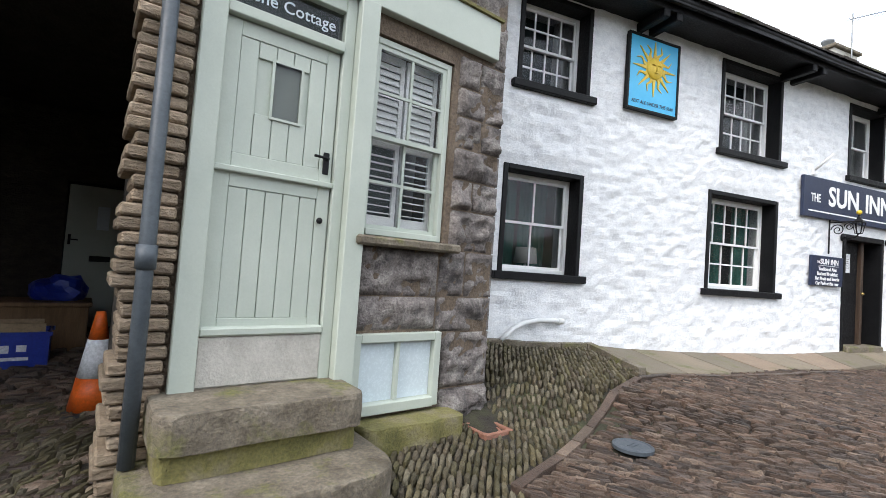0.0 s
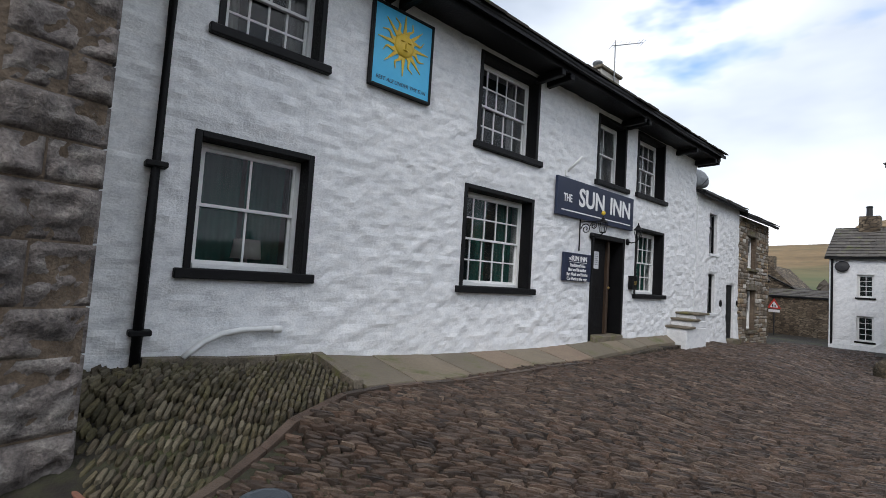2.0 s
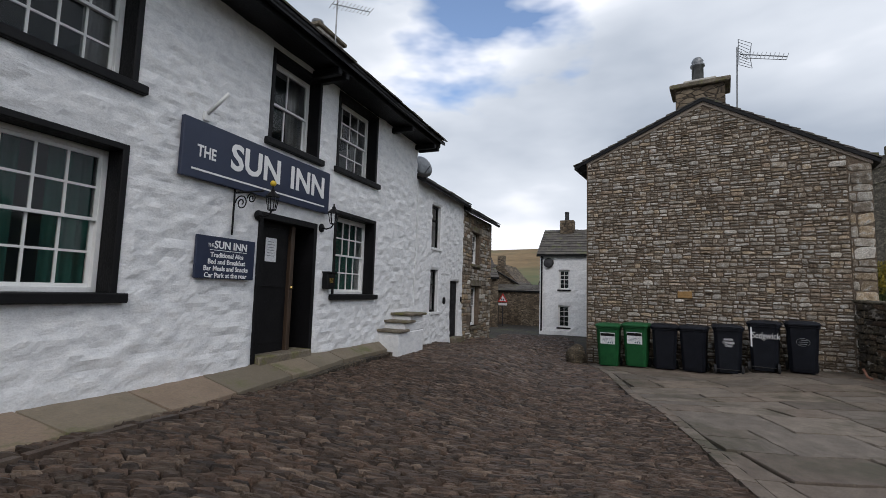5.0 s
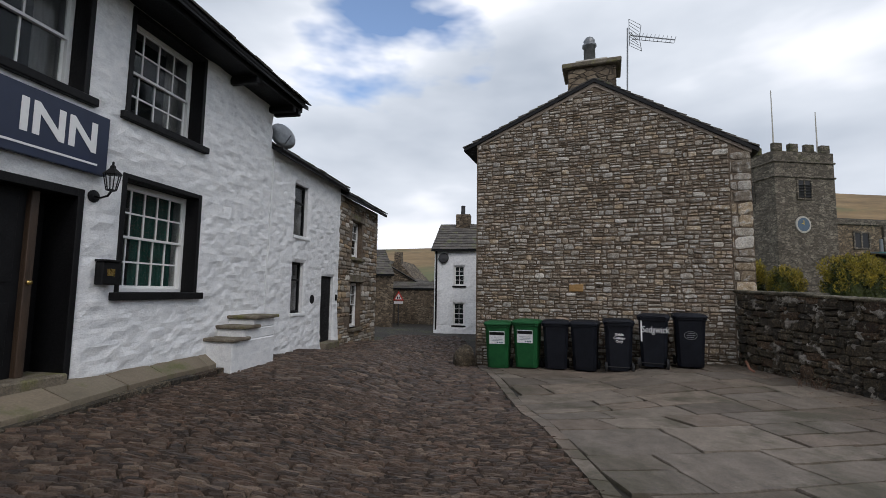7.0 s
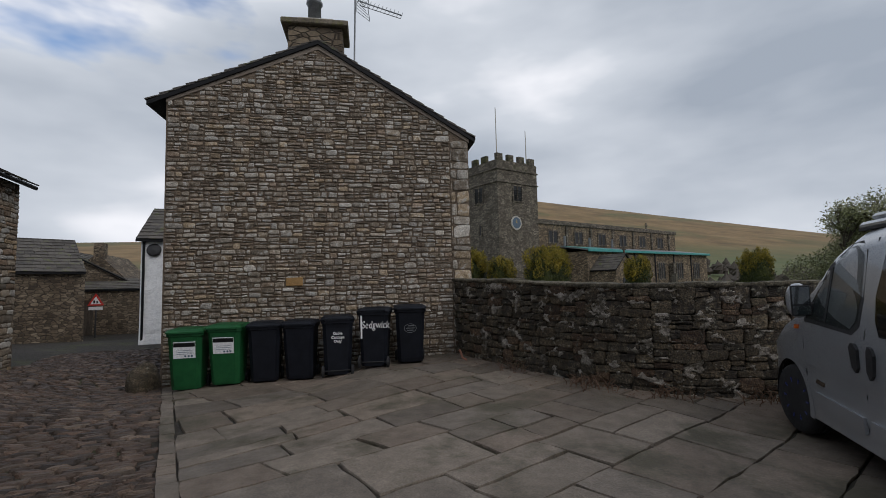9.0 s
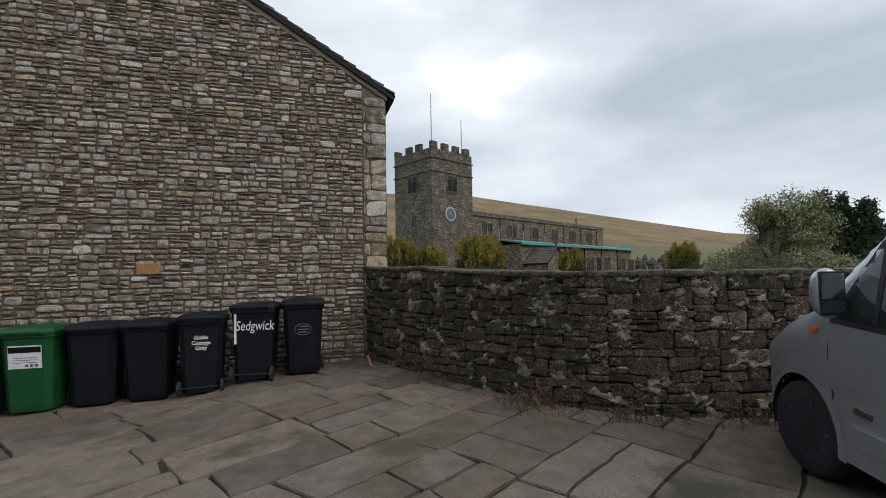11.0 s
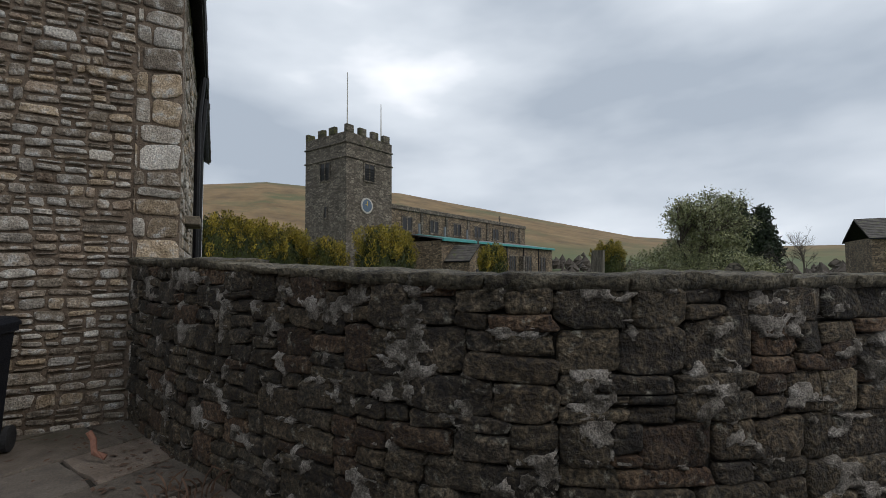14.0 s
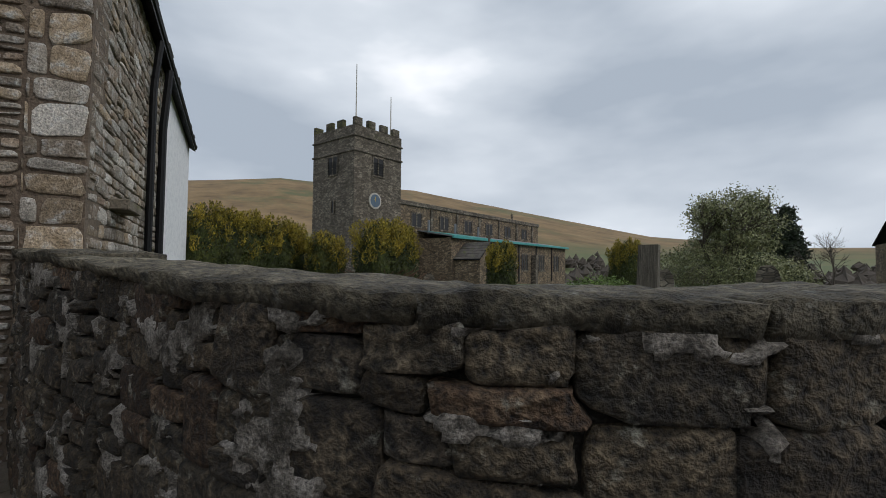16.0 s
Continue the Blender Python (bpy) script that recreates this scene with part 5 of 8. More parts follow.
    part("downpipe", bm, M["pipe_grey"], c, "painted grey downpipe", smooth=True)
    bm = bmesh.new()
    add_tube(bm, [(-0.02, -0.1, 1.41), (-0.02, -0.1, 1.53)], 0.047, 12)
    part("pipe_collar", bm, M["pipe_grey"], c, smooth=True)
    return c


build_cottage()


def rounded_slab(u0, u1, y0, y1, z0, z1, r, seed, jit=0.008):
    """A worn slab with rounded front corners."""
    rnd = random.Random(seed)
    out = [(u1, y1), (u0, y1)]
    for k in range(7):
        a = math.pi + (math.pi / 2) * k / 6
        out.append((u0 + r + r * math.cos(a), y0 + r + r * math.sin(a)))
    n = 8
    for k in range(1, n):
        out.append((u0 + r + (u1 - u0 - 2 * r) * k / n, y0 + rnd.uniform(-jit, jit)))
    for k in range(7):
        a = 1.5 * math.pi + (math.pi / 2) * k / 6
        out.append((u1 - r + r * math.cos(a), y0 + r + r * math.sin(a)))
    cu, cy = (u0 + u1) / 2, (y0 + y1) / 2
    bm = bmesh.new()
    rings = []
    for z, s in ((z0, 1.0), (z0 + (z1 - z0) * 0.5, 1.005), (z1 - 0.025, 1.0), (z1 - 0.006, 0.988), (z1, 0.965)):
        rings.append([bm.verts.new((cu + (x - cu) * s, cy + (y - cy) * s + rnd.uniform(-0.004, 0.004), z + rnd.uniform(-0.003, 0.003))) for x, y in out])
    m = len(out)
    for a, b in zip(rings, rings[1:]):
        for i in range(m):
            bm.faces.new((a[i], a[(i + 1) % m], b[(i + 1) % m], b[i]))
    bm.faces.new(rings[-1])
    bm.faces.new(rings[0][::-1])
    return bm


def build_steps():
    s = base("door_steps", COT, "worn sandstone steps with mossy rounded ends", "steps")
    part("lower_step", rounded_slab(-0.06, 1.20, -0.72, 0.0, 0.10, 0.44, 0.22, 3), M["step"], s)
    part("riser", rounded_slab(0.07, 1.08, -0.36, 0.0, 0.44, 0.585, 0.06, 4), M["moss"], s)
    part("upper_step", rounded_slab(0.04, 1.10, -0.42, 0.02, 0.585, 0.77, 0.10, 5), M["step"], s)
    p = base("cellar_slab", COT, "low moss-covered stone slab under the cellar window", "slab")
    part("slab", rounded_slab(1.21, 2.02, -0.26, 0.0, 0.15, 0.47, 0.07, 6, 0.02), M["moss"], p)
    g = base("gully", COT @ Matrix.Translation((2.24, -0.25, 0.33)), "terracotta drain gully with an iron grate", "drain")
    part("surround", box_bm((-0.14, 0.14, -0.14, -0.11, -0.06, 0.02), (-0.14, 0.14, 0.11, 0.14, -0.06, 0.02), (-0.14, -0.11, -0.11, 0.11, -0.06, 0.02), (0.11, 0.14, -0.11, 0.11, -0.06, 0.02), bevel=0.006), M["terracotta"], g)
    bm = bmesh.new()
    add_lathe(bm, [(0.105, -0.06), (0.105, 0.0), (0.09, 0.0), (0.075, -0.03), (0.0, -0.03)], 16)
    part("bowl", bm, M["terracotta"], g)
    bm = bmesh.new()
    for k in range(5):
        add_box(bm, -0.06, 0.06, -0.05 + 0.022 * k, -0.04 + 0.022 * k, -0.02, -0.012)
    part("grate", bm, M["black_paint"], g)
    z = level(2.1, 3.4)
    mh = base("manhole", pose(2.10, 3.40, z + 0.012, 0, 0, 20), "round grey water cover set among cobbles", "manhole cover")
    bm = bmesh.new()
    add_lathe(bm, [(0.0, -0.02), (0.15, -0.02), (0.15, 0.004), (0.13, 0.008), (0.125, 0.004), (0.0, 0.005)], 24)
    part("lid", bm, M["pipe_grey"], mh)
    part("mark", box_bm((-0.05, 0.05, -0.02, -0.012, 0.005, 0.008), (-0.05, 0.05, 0.012, 0.02, 0.005, 0.008)), M["pipe_grey"], mh)


build_steps()


# ---- covered passage beside the cottage ----
def build_passage():
    p = base("passage", COT, "dark covered stone passage under the cottage", "passage", kind="structure")
    part("ceiling", box_bm((-2.9, 0.1, -0.1, 5.6, 3.3, 3.42), (0.1, 0.75, 1.0, 5.6, 3.3, 3.42)), M["passage_shade"], p)
    part("lintel", box_bm((-2.9, -0.1, -0.06, 0.35, 3.25, 5.4)), M["pier"], p)
    part("right_wall", box_bm((-0.09, 0.2, 0.4, 0.95, 0.1, 3.3), (0.2, 0.75, 0.95, 1.05, 0.1, 3.3), (0.45, 0.75, 1.05, 5.6, 0.1, 3.3)), M["passage_shade"], p)
    part("back_wall", box_bm((-2.9, -0.52, 5.3, 5.6, 0.1, 3.3), (0.32, 0.75, 5.3, 5.6, 0.1, 3.3), (-0.52, 0.32, 5.3, 5.6, 2.35, 3.3)), M["passage_shade"], p)
    rnd = random.Random(9)
    part("left_wall", box_bm((-3.2, -2.9, -0.1, 5.6, 0.0, 5.4)), M["passage_shade"], p)
    tpl = stone_templates(8, 21)
    st = courses(rnd, 0.0, 5.2, 0.2, 3.2, 0.1, 0.2, 0.2, 0.45)
    lay_stones(st, tpl, lambda u, z: u, p, M["far_obj"], M["far_isl"], "stone", lambda u, z: Matrix.Translation((-2.9, u, z)) @ Matrix.Rotation(radians(90), 4, "Z"), proud=0.035, seed=3, limit=120)
    d = base("back_door", COT @ Matrix.Translation((-0.10, 5.32, 0.36)), "pale boarded door with a small leaded light, shut, at the back of the passage", "door")
    part("leaf", box_bm((-0.4, 0.4, 0, 0.05, 0.0, 1.95), bevel=0.006), M["sage_paint"], d)
    # unseen panel added to keep daylight from leaking round the leaf
    part("backing", box_bm((-0.6, 0.6, 0.29, 0.33, -0.2, 2.2)), M["room_dark"], d)
    part("light", box_bm((-0.07, 0.07, -0.012, 0.0, 1.35, 1.68), bevel=0.004), M["frosted"], d)
    part("letter_flap", box_bm((-0.12, 0.12, -0.012, 0.0, 0.9, 0.98), bevel=0.004), M["black_paint"], d)
    part("sill", box_bm((-0.42, 0.42, -0.06, 0.05, -0.06, 0.0)), M["grey_metal"], d)
    part("handle", box_bm((-0.36, -0.26, -0.04, -0.02, 1.18, 1.20), (-0.37, -0.34, -0.04, 0.0, 1.12, 1.26)), M["black_paint"], d)
    b = base("recycling_box", COT @ Matrix.Translation((-0.72, 3.15, 0.29)), "blue plastic recycling box holding flattened cardboard", "box")
    bm = bmesh.new()
    for (x0, x1, y0, y1) in ((-0.26, 0.26, -0.19, -0.175), (-0.26, 0.26, 0.175, 0.19), (-0.26, -0.245, -0.175, 0.175), (0.245, 0.26, -0.175, 0.175)):
        add_box(bm, x0, x1, y0, y1, 0, 0.36)
    add_box(bm, -0.245, 0.245, -0.175, 0.175, 0, 0.02)
    add_box(bm, -0.28, 0.28, -0.21, -0.19, 0.32, 0.36)
    add_box(bm, -0.28, 0.28, 0.19, 0.21, 0.32, 0.36)
    part("tub", bm, M["blue_plastic"], b)
    part("mark", box_bm((-0.11, -0.02, -0.196, -0.19, 0.17, 0.24), (0.03, 0.10, -0.196, -0.19, 0.18, 0.24), (-0.1, 0.12, -0.196, -0.19, 0.1, 0.13)), M["paper"], b)
    part("cardboard", box_bm((-0.2, 0.22, -0.12, -0.1, 0.05, 0.43), (-0.18, 0.2, -0.02, 0.0, 0.05, 0.46)), M["card"], b)
    w = base("wooden_chest", COT @ Matrix.Translation((-0.58, 4.05, 0.3)), "brown wooden chest against the passage wall", "chest")
    part("body", box_bm((-0.4, 0.4, -0.3, 0.3, 0.0, 0.5), bevel=0.01), M["wood_brown"], w)
    part("lid", box_bm((-0.43, 0.43, -0.33, 0.33, 0.5, 0.545), bevel=0.01), M["wood_brown"], w)
    k = base("blue_sack", COT @ Matrix.Translation((-0.45, 4.15, 0.845)), "crumpled blue plastic sack lying on the chest", "sack")
    bm = bmesh.new()
    bmesh.ops.create_icosphere(bm, subdivisions=3, radius=0.25)
    for v in bm.verts:
        v.co = Vector((v.co.x * 1.1, v.co.y, max(-0.0, v.co.z + 0.12) * 0.75)) * (1 + 0.25 * noise.noise(v.co * 7))
    part("sack", bm, M["blue_plastic"], k)
    t = base("traffic_cone", COT @ Matrix.Translation((-0.13, 1.45, 0.27)), "orange traffic cone with a white reflective sleeve", "traffic cone")
    part("foot", box_bm((-0.19, 0.19, -0.19, 0.19, 0, 0.05), bevel=0.015), M["rubber"], t)
    for z0, z1, mt, n in ((0.05, 0.28, "orange", "lower_cone"), (0.28, 0.55, "paper", "sleeve"), (0.55, 0.75, "orange", "upper_cone")):
        r = lambda z: 0.15 - 0.12 * (z - 0.05) / 0.7
        bm = bmesh.new()
        add_lathe(bm, [(r(z0), z0), (r(z1), z1)], 20)
        part(n, bm, M[mt], t, smooth=True)
    h = base("passage_cover", COT @ Matrix.Translation((-0.25, 0.75, 0.245)), "small iron cover in the passage floor", "manhole cover")
    part("lid", box_bm((-0.13, 0.13, -0.1, 0.1, -0.02, 0.012), bevel=0.004), M["lead"], h)


build_passage()


# ---- gabled house across the court; local x along the gable, -y outwards ----
GA = radians(80.2)
GAB = Matrix.Translation((16.678 * math.sin(GA), -16.678 * math.cos(GA), 0)) @ Matrix.Rotation(GA, 4, "Z") @ Matrix.Diagonal((-1, -1, 1, 1)) @ Matrix.Translation((0.75, 0, 0))
# the gable runs from x = -5.55 (street side) to x = 0.4 (wall side), seen from -y


def gable_top(u):
    s = -u
    return float(np.interp(s, [-0.42, 2.69, 5.58], [4.78, 6.66, 5.42]))


def build_gable():
    rnd = random.Random(31)
    g = base("gable_house", GAB, "stone-built house showing its windowless rubble gable", "building")
    wall_mesh("wall", -5.55, 0.40, -0.5, 6.73, [], 0.5, M["mortar_gable"], g, step=0.34, top=gable_top)
    tpl = worn_templates(16, 5)

    def keep(u, z, w, h):
        return z + h / 2 < min(gable_top(u - w / 2), gable_top(u + w / 2)) - 0.05
    st = rubble_split(rnd, -5.53, 0.0, -0.3, 6.9, 0.34, 0.15, 0.10, 0.05, 0.24, keep)
    # larger corner stones
    z = -0.3
    while z < 4.6:
        h = rnd.uniform(0.11, 0.30)
        w = rnd.uniform(0.20, 0.40)
        st.append((0.40 - w / 2, z + h / 2, w, h))
        if w < 0.38:
            st.append(((0.0 + 0.40 - w) / 2, z + h / 2, 0.40 - w, h * 0.9))
        z += h
    lay_stones(st, tpl, lambda u, z: math.hypot(u - 0.4, z - 1.6), g, M["gable_obj"], M["gable_isl"], "stone", lambda u, z: Matrix.Translation((u, 0, z)), gap=0.030, proud=0.034, seed=7, smooth=True)
    # one warm ochre block
    part("stone", box_bm((-3.32, -3.00, -0.035, 0.05, 1.66, 1.83), bevel=0.014), surf("ochre_block", [(0.30, 0.17, 0.06), (0.36, 0.22, 0.09)], 6, 0.9, 0.4, 40), g, "ochre sandstone block")
    # verge render under the slates
    for a, b in ((-5.55, -2.69), (-2.69, 0.42)):
        za, zb = gable_top(a), gable_top(b)
        bm = bmesh.new()
        add_prism(bm, [(a, za - 0.16), (b, zb - 0.16), (b, zb + 0.01), (a, za + 0.01)], -0.03, 0.3)
        part("verge", bm, M["render_tan"], g)
    # slates: two slopes going back, as rows of single verge slates and the sheets behind
    for a, b, flip in ((-5.88, -2.69, False), (0.54, -2.69, True)):
        za = 5.42 - 0.33 * (6.66 - 5.42) / 2.89 if not flip else 4.78 - 0.12 * (6.66 - 4.78) / 3.11
        run, rise = abs(b - a), 6.68 - za
        m = Matrix.Translation((a, 9.0, za)) @ Matrix.Rotation(radians(-90), 4, "Z") if not flip else Matrix.Translation((a, -0.07, za)) @ Matrix.Rotation(radians(90), 4, "Z")
        slate_roof("roof", 9.07, run, rise, g, m, seed=12 + flip)
    # side walls: street side and churchyard side
    part("street_wall", box_bm((-5.55, -5.05, 0.5, 9.0, -0.6, 5.3)), M["stone_far"], g)
    sw = part("garden_wall_side", box_bm((-0.1, 0.38, 0.5, 4.2, -0.3, 4.75)), M["mortar_gable"], g)
    part("white_side", box_bm((-0.1, 0.40, 4.2, 9.0, -0.3, 4.75)), M["whitewash"], g)
    st = courses(rnd, 0.05, 4.2, 1.4, 4.70, 0.08, 0.18, 0.16, 0.42)
    lay_stones(st, tpl, lambda u, z: u, g, M["gable_obj"], M["gable_isl"], "stone", lambda u, z: Matrix.Translation((0.38, u, z)) @ Matrix.Rotation(radians(90), 4, "Z"), gap=0.02, proud=0.035, seed=8, limit=60, smooth=True)
    part("rear_wall", box_bm((-5.55, 0.38, 8.8, 9.0, -0.5, 5.0)), M["stone_far"], g)
    bm = bmesh.new()
    add_tube(bm, [(0.52, 0.0, 4.72), (0.52, 9.0, 4.72)], 0.06, 8)
    part("gutter", bm, M["black_paint"], g)
    bm = bmesh.new()
    add_tube(bm, [(0.46, 2.6, 1.2), (0.46, 2.6, 3.9), (0.47, 2.6, 4.1), (0.52, 2.6, 4.6)], 0.045, 8)
    add_tube(bm, [(0.46, 3.6, 1.2), (0.46, 3.6, 3.7), (0.52, 3.6, 4.6)], 0.055, 8)
    add_tube(bm, [(0.46, 2.6, 1.5), (0.5, 3.1, 1.45), (0.46, 3.6, 1.35)], 0.04, 8)
    part("soil_pipe", bm, M["black_paint"], g)
    part("stone_sill", box_bm((0.36, 0.56, 0.75, 1.35, 2.15, 2.25), bevel=0.01), M["step"], g)
    # chimney
    ch = new("chimney")
    ch.parent = g
    part("chimney_block", box_bm((-3.30, -2.20, 0.02, 0.75, 6.1, 7.02), bevel=0.02), M["stone_far"], ch)
    part("cap", box_bm((-3.43, -2.08, -0.08, 0.85, 7.02, 7.14), bevel=0.02), M["step"], ch)
    part("cap_top", box_bm((-3.12, -2.38, 0.1, 0.65, 7.14, 7.26), bevel=0.02), M["cement"], ch)
    bm = bmesh.new()
    add_lathe(bm, [(0.14, 7.24), (0.135, 7.66), (0.17, 7.68), (0.17, 7.73), (0.12, 7.75), (0.14, 7.83), (0.09, 7.91), (0.0, 7.93)], 16, (-2.80, 0.35, 0))
    part("pot", bm, M["grey_metal"], ch, "grey metal flue with a cowl", smooth=True)
    a = base("roof_aerial", GAB @ Matrix.Translation((-1.97, 0.1, 6.28)), "grid television aerial on a leaning mast", "aerial")
    bm = bmesh.new()
    add_rod(bm, (0, 0, -0.25), (0.04, 0, 1.6), 0.02, n=6)
    part("mast", bm, M["grey_metal"], a)
    bm = bmesh.new()
    add_rod(bm, (0.1, -0.1, 1.35), (1.0, -0.25, 1.0), 0.014, n=5)
    for k in range(12):
        f = k / 11
        x, y, z = 0.1 + 0.9 * f, -0.1 - 0.15 * f, 1.35 - 0.35 * f
        add_rod(bm, (x - 0.03, y - 0.05, z - 0.10), (x + 0.03, y + 0.05, z + 0.10), 0.008, n=4)
    add_rod(bm, (0.13, -0.1, 1.25), (0.97, -0.25, 0.93), 0.008, n=4)
    part("boom", bm, M["grey_metal"], a)
    bm = bmesh.new()
    for sgn in (1, -1):
        for k in range(5):
            f = k / 4
            add_rod(bm, (0.06, -0.25, 1.35 + sgn * 0.02 + sgn * 0.3 * f), (0.24 + 0.1 * f, 0.1, 1.35 + sgn * 0.02 + sgn * 0.3 * f), 0.007, n=4)
        add_rod(bm, (0.06, -0.25, 1.35), (0.06, -0.25, 1.35 + sgn * 0.32), 0.008, n=4)
        add_rod(bm, (0.3, 0.1, 1.35), (0.34, 0.1, 1.35 + sgn * 0.32), 0.008, n=4)
    part("reflector", bm, M["grey_metal"], a)
    s = base("guard_stone", pose(17.25, 2.15, level(17.25, 2.15)), "rounded dark guard stone at the house corner", "stone")
    bm = bmesh.new()
    bmesh.ops.create_icosphere(bm, subdivisions=3, radius=0.3)
    for v in bm.verts:
        v.co = Vector((v.co.x, v.co.y * 0.9, v.co.z * 1.3 + 0.1)) * (1 + 0.15 * noise.noise(v.co * 5))
    part("boulder", bm, M["dry_obj"], s, smooth=True)


build_gable()


# ---- dry-stone churchyard wall: follows a gentle bend ----
WALL_LINE = [(16.75, -3.5), (15.0, -3.86), (13.73, -4.27), (13.0, -4.45), (12.45, -4.75), (12.1, -5.12), (11.85, -5.6), (11.6, -6.15), (11.3, -6.7), (10.2, -8.2), (8.5, -10.4)]
_seg = [math.hypot(b[0] - a[0], b[1] - a[1]) for a, b in zip(WALL_LINE, WALL_LINE[1:])]
WALL_S = [0.0] + list(np.cumsum(_seg))


def wall_point(s):
    x = float(np.interp(s, WALL_S, [p[0] for p in WALL_LINE]))
    y = float(np.interp(s, WALL_S, [p[1] for p in WALL_LINE]))
    return x, y


def wall_pose(s, z, back=0.0):
    a, b = wall_point(s - 0.15), wall_point(s + 0.15)
    t = math.atan2(a[1] - b[1], a[0] - b[0])
    x, y = wall_point(s)
    return Matrix.Translation((x, y, z)) @ Matrix.Rotation(t + math.pi, 4, "Z") @ Matrix.Translation((0, back, 0))


def wall_top(s):
    return float(np.interp(s, [0, 2.0, 3.4, 4.6, 8.0, 14.0], [1.69, 1.63, 1.555, 1.505, 1.50, 1.52]))


def build_churchyard_wall():
    rnd = random.Random(77)
    S = WALL_S[-1]
    w = base("churchyard_wall", pose(0, 0, 0), "dark weathered rubble wall with grey mortar patches and flat coping stones", "wall", kind="structure")
    verts, faces = [], []
    n = 70
    for k in range(n + 1):
        s = S * k / n
        m = wall_pose(s, 0)
        for yy, zz in ((0.045, -0.2), (0.045, wall_top(s)), (0.42, wall_top(s)), (0.42, -0.2)):
            verts.append(m @ Vector((0, yy, zz)))
    for k in range(n):
        for j in range(4):
            a, b = 4 * k + j, 4 * k + (j + 1) % 4
            faces.append((a, b, b + 4, a + 4))
    mesh_of("core", verts, faces, M["mortar_dry"], w)
    # mortar smeared over the joints in patches
    for s0, s1, step in ((0.0, 3.0, 0.04), (3.0, 7.0, 0.016), (7.0, S, 0.045)):
        verts, faces, idx = [], [], {}
        nu, nz = int((s1 - s0) / step), int(1.72 / step)

        def fill(u, z):
            p = Vector((u * 3.6, z * 5.4, 3.0))
            q = noise.noise(p) * 0.8 + noise.noise(p * 2.7) * 0.55 + noise.noise(p * 6.5) * 0.3 + 0.12 * noise.noise(p * 17)
            return q - 0.20 + 0.16 * max(0.0, (z - 1.1))
        for i in range(nu):
            for j in range(nz):
                u, z = s0 + step * i, -0.05 + step * j
                if z + step > wall_top(u) or max(fill(u, z), fill(u + step, z + step)) < 0:
                    continue
                quad = []
                for du, dz in ((0, 0), (1, 0), (1, 1), (0, 1)):
                    key = (i + du, j + dz)
                    if key not in idx:
                        uu, zz = s0 + step * key[0], -0.05 + step * key[1]
                        d = min(0.056, max(0.0, fill(uu, zz) + 0.04) * 0.5) + 0.007 * noise.noise((uu * 40, zz * 40, 1.0))
                        idx[key] = len(verts)
                        verts.append(wall_pose(uu, zz, 0.042 - d) @ Vector((0, 0, 0)))
                    quad.append(idx[key])
                faces.append(quad)
        mesh_of("mortar_smear", verts, faces, M["mortar_grey"], w, smooth=True)
    tpl = worn_templates(18, 41)
    st = rubble_split(rnd, 0.0, S, -0.05, 1.56, 0.48, 0.23, 0.12, 0.05, 0.42)
    lay_stones(st, tpl, lambda u, zz: abs(u - 4.6), w, M["dry_obj"], M["dry_isl"], "stone", lambda u, zz: wall_pose(u, zz * wall_top(u) / 1.555, 0.03), gap=0.012, proud=0.05, seed=9, smooth=True)
    # coping
    s = 0.05
    while s < S:
        L = rnd.uniform(0.35, 0.95)
        h = rnd.uniform(0.045, 0.075)
        bm = bmesh.new()
        nx, ny = max(8, int(L / 0.045)), 11
        off = rnd.uniform(0, 40)
        top, bot = [], []
        for j in range(ny):
            for i in range(nx):
                f, g = i / (nx - 1), j / (ny - 1)
                e = min(1.0, min(i, nx - 1 - i) / 1.5) * min(1.0, min(j, ny - 1 - j) / 1.5)
                x = -L / 2 + L * f
                y = -0.03 + 0.49 * g
                wob = 0.028 * noise.noise((x * 5 + off, g * 2, off)) + 0.018 * noise.noise((x * 14 + off, g * 3, off))
                y += wob
                zt = h * (0.78 + 0.22 * e) + 0.018 * noise.noise((x * 5 + off, y * 5, off)) - 0.012 * abs(noise.noise((x * 11 + off, y * 11, off))) + 0.009 * noise.noise((x * 17 + off, y * 17, off))
                top.append(bm.verts.new((x + 0.010 * noise.noise((y * 9, off, 2.0)), y, zt)))
                bot.append(bm.verts.new((x * 0.99, y + (0.02 if j == 0 else 0), -0.01 + 0.012 * noise.noise((x * 8 + off, 5.0, off)))))
        for j in range(ny - 1):
            for i in range(nx - 1):
                a = j * nx + i
                bm.faces.new((top[a], top[a + 1], top[a + nx + 1], top[a + nx]))
                bm.faces.new((bot[a], bot[a + nx], bot[a + nx + 1], bot[a + 1]))
        rim = list(range(nx)) + [j * nx + nx - 1 for j in range(1, ny)] + [(ny - 1) * nx + i for i in range(nx - 2, -1, -1)] + [j * nx for j in range(ny - 2, 0, -1)]
        for i in range(len(rim)):
            a, b = rim[i], rim[(i + 1) % len(rim)]
            bm.faces.new((top[b], top[a], bot[a], bot[b]))
        c = part("coping_stone", bm, M["coping"], w, smooth=True)
        c.matrix_local = wall_pose(s + L / 2, wall_top(s + L / 2) + rnd.uniform(-0.006, 0.008)) @ Matrix.Rotation(rnd.gauss(0, 0.012), 4, "Z") @ Matrix.Rotation((wall_top(s) - wall_top(s + L)) / L, 4, "Y")
        s += L + 0.004


build_churchyard_wall()


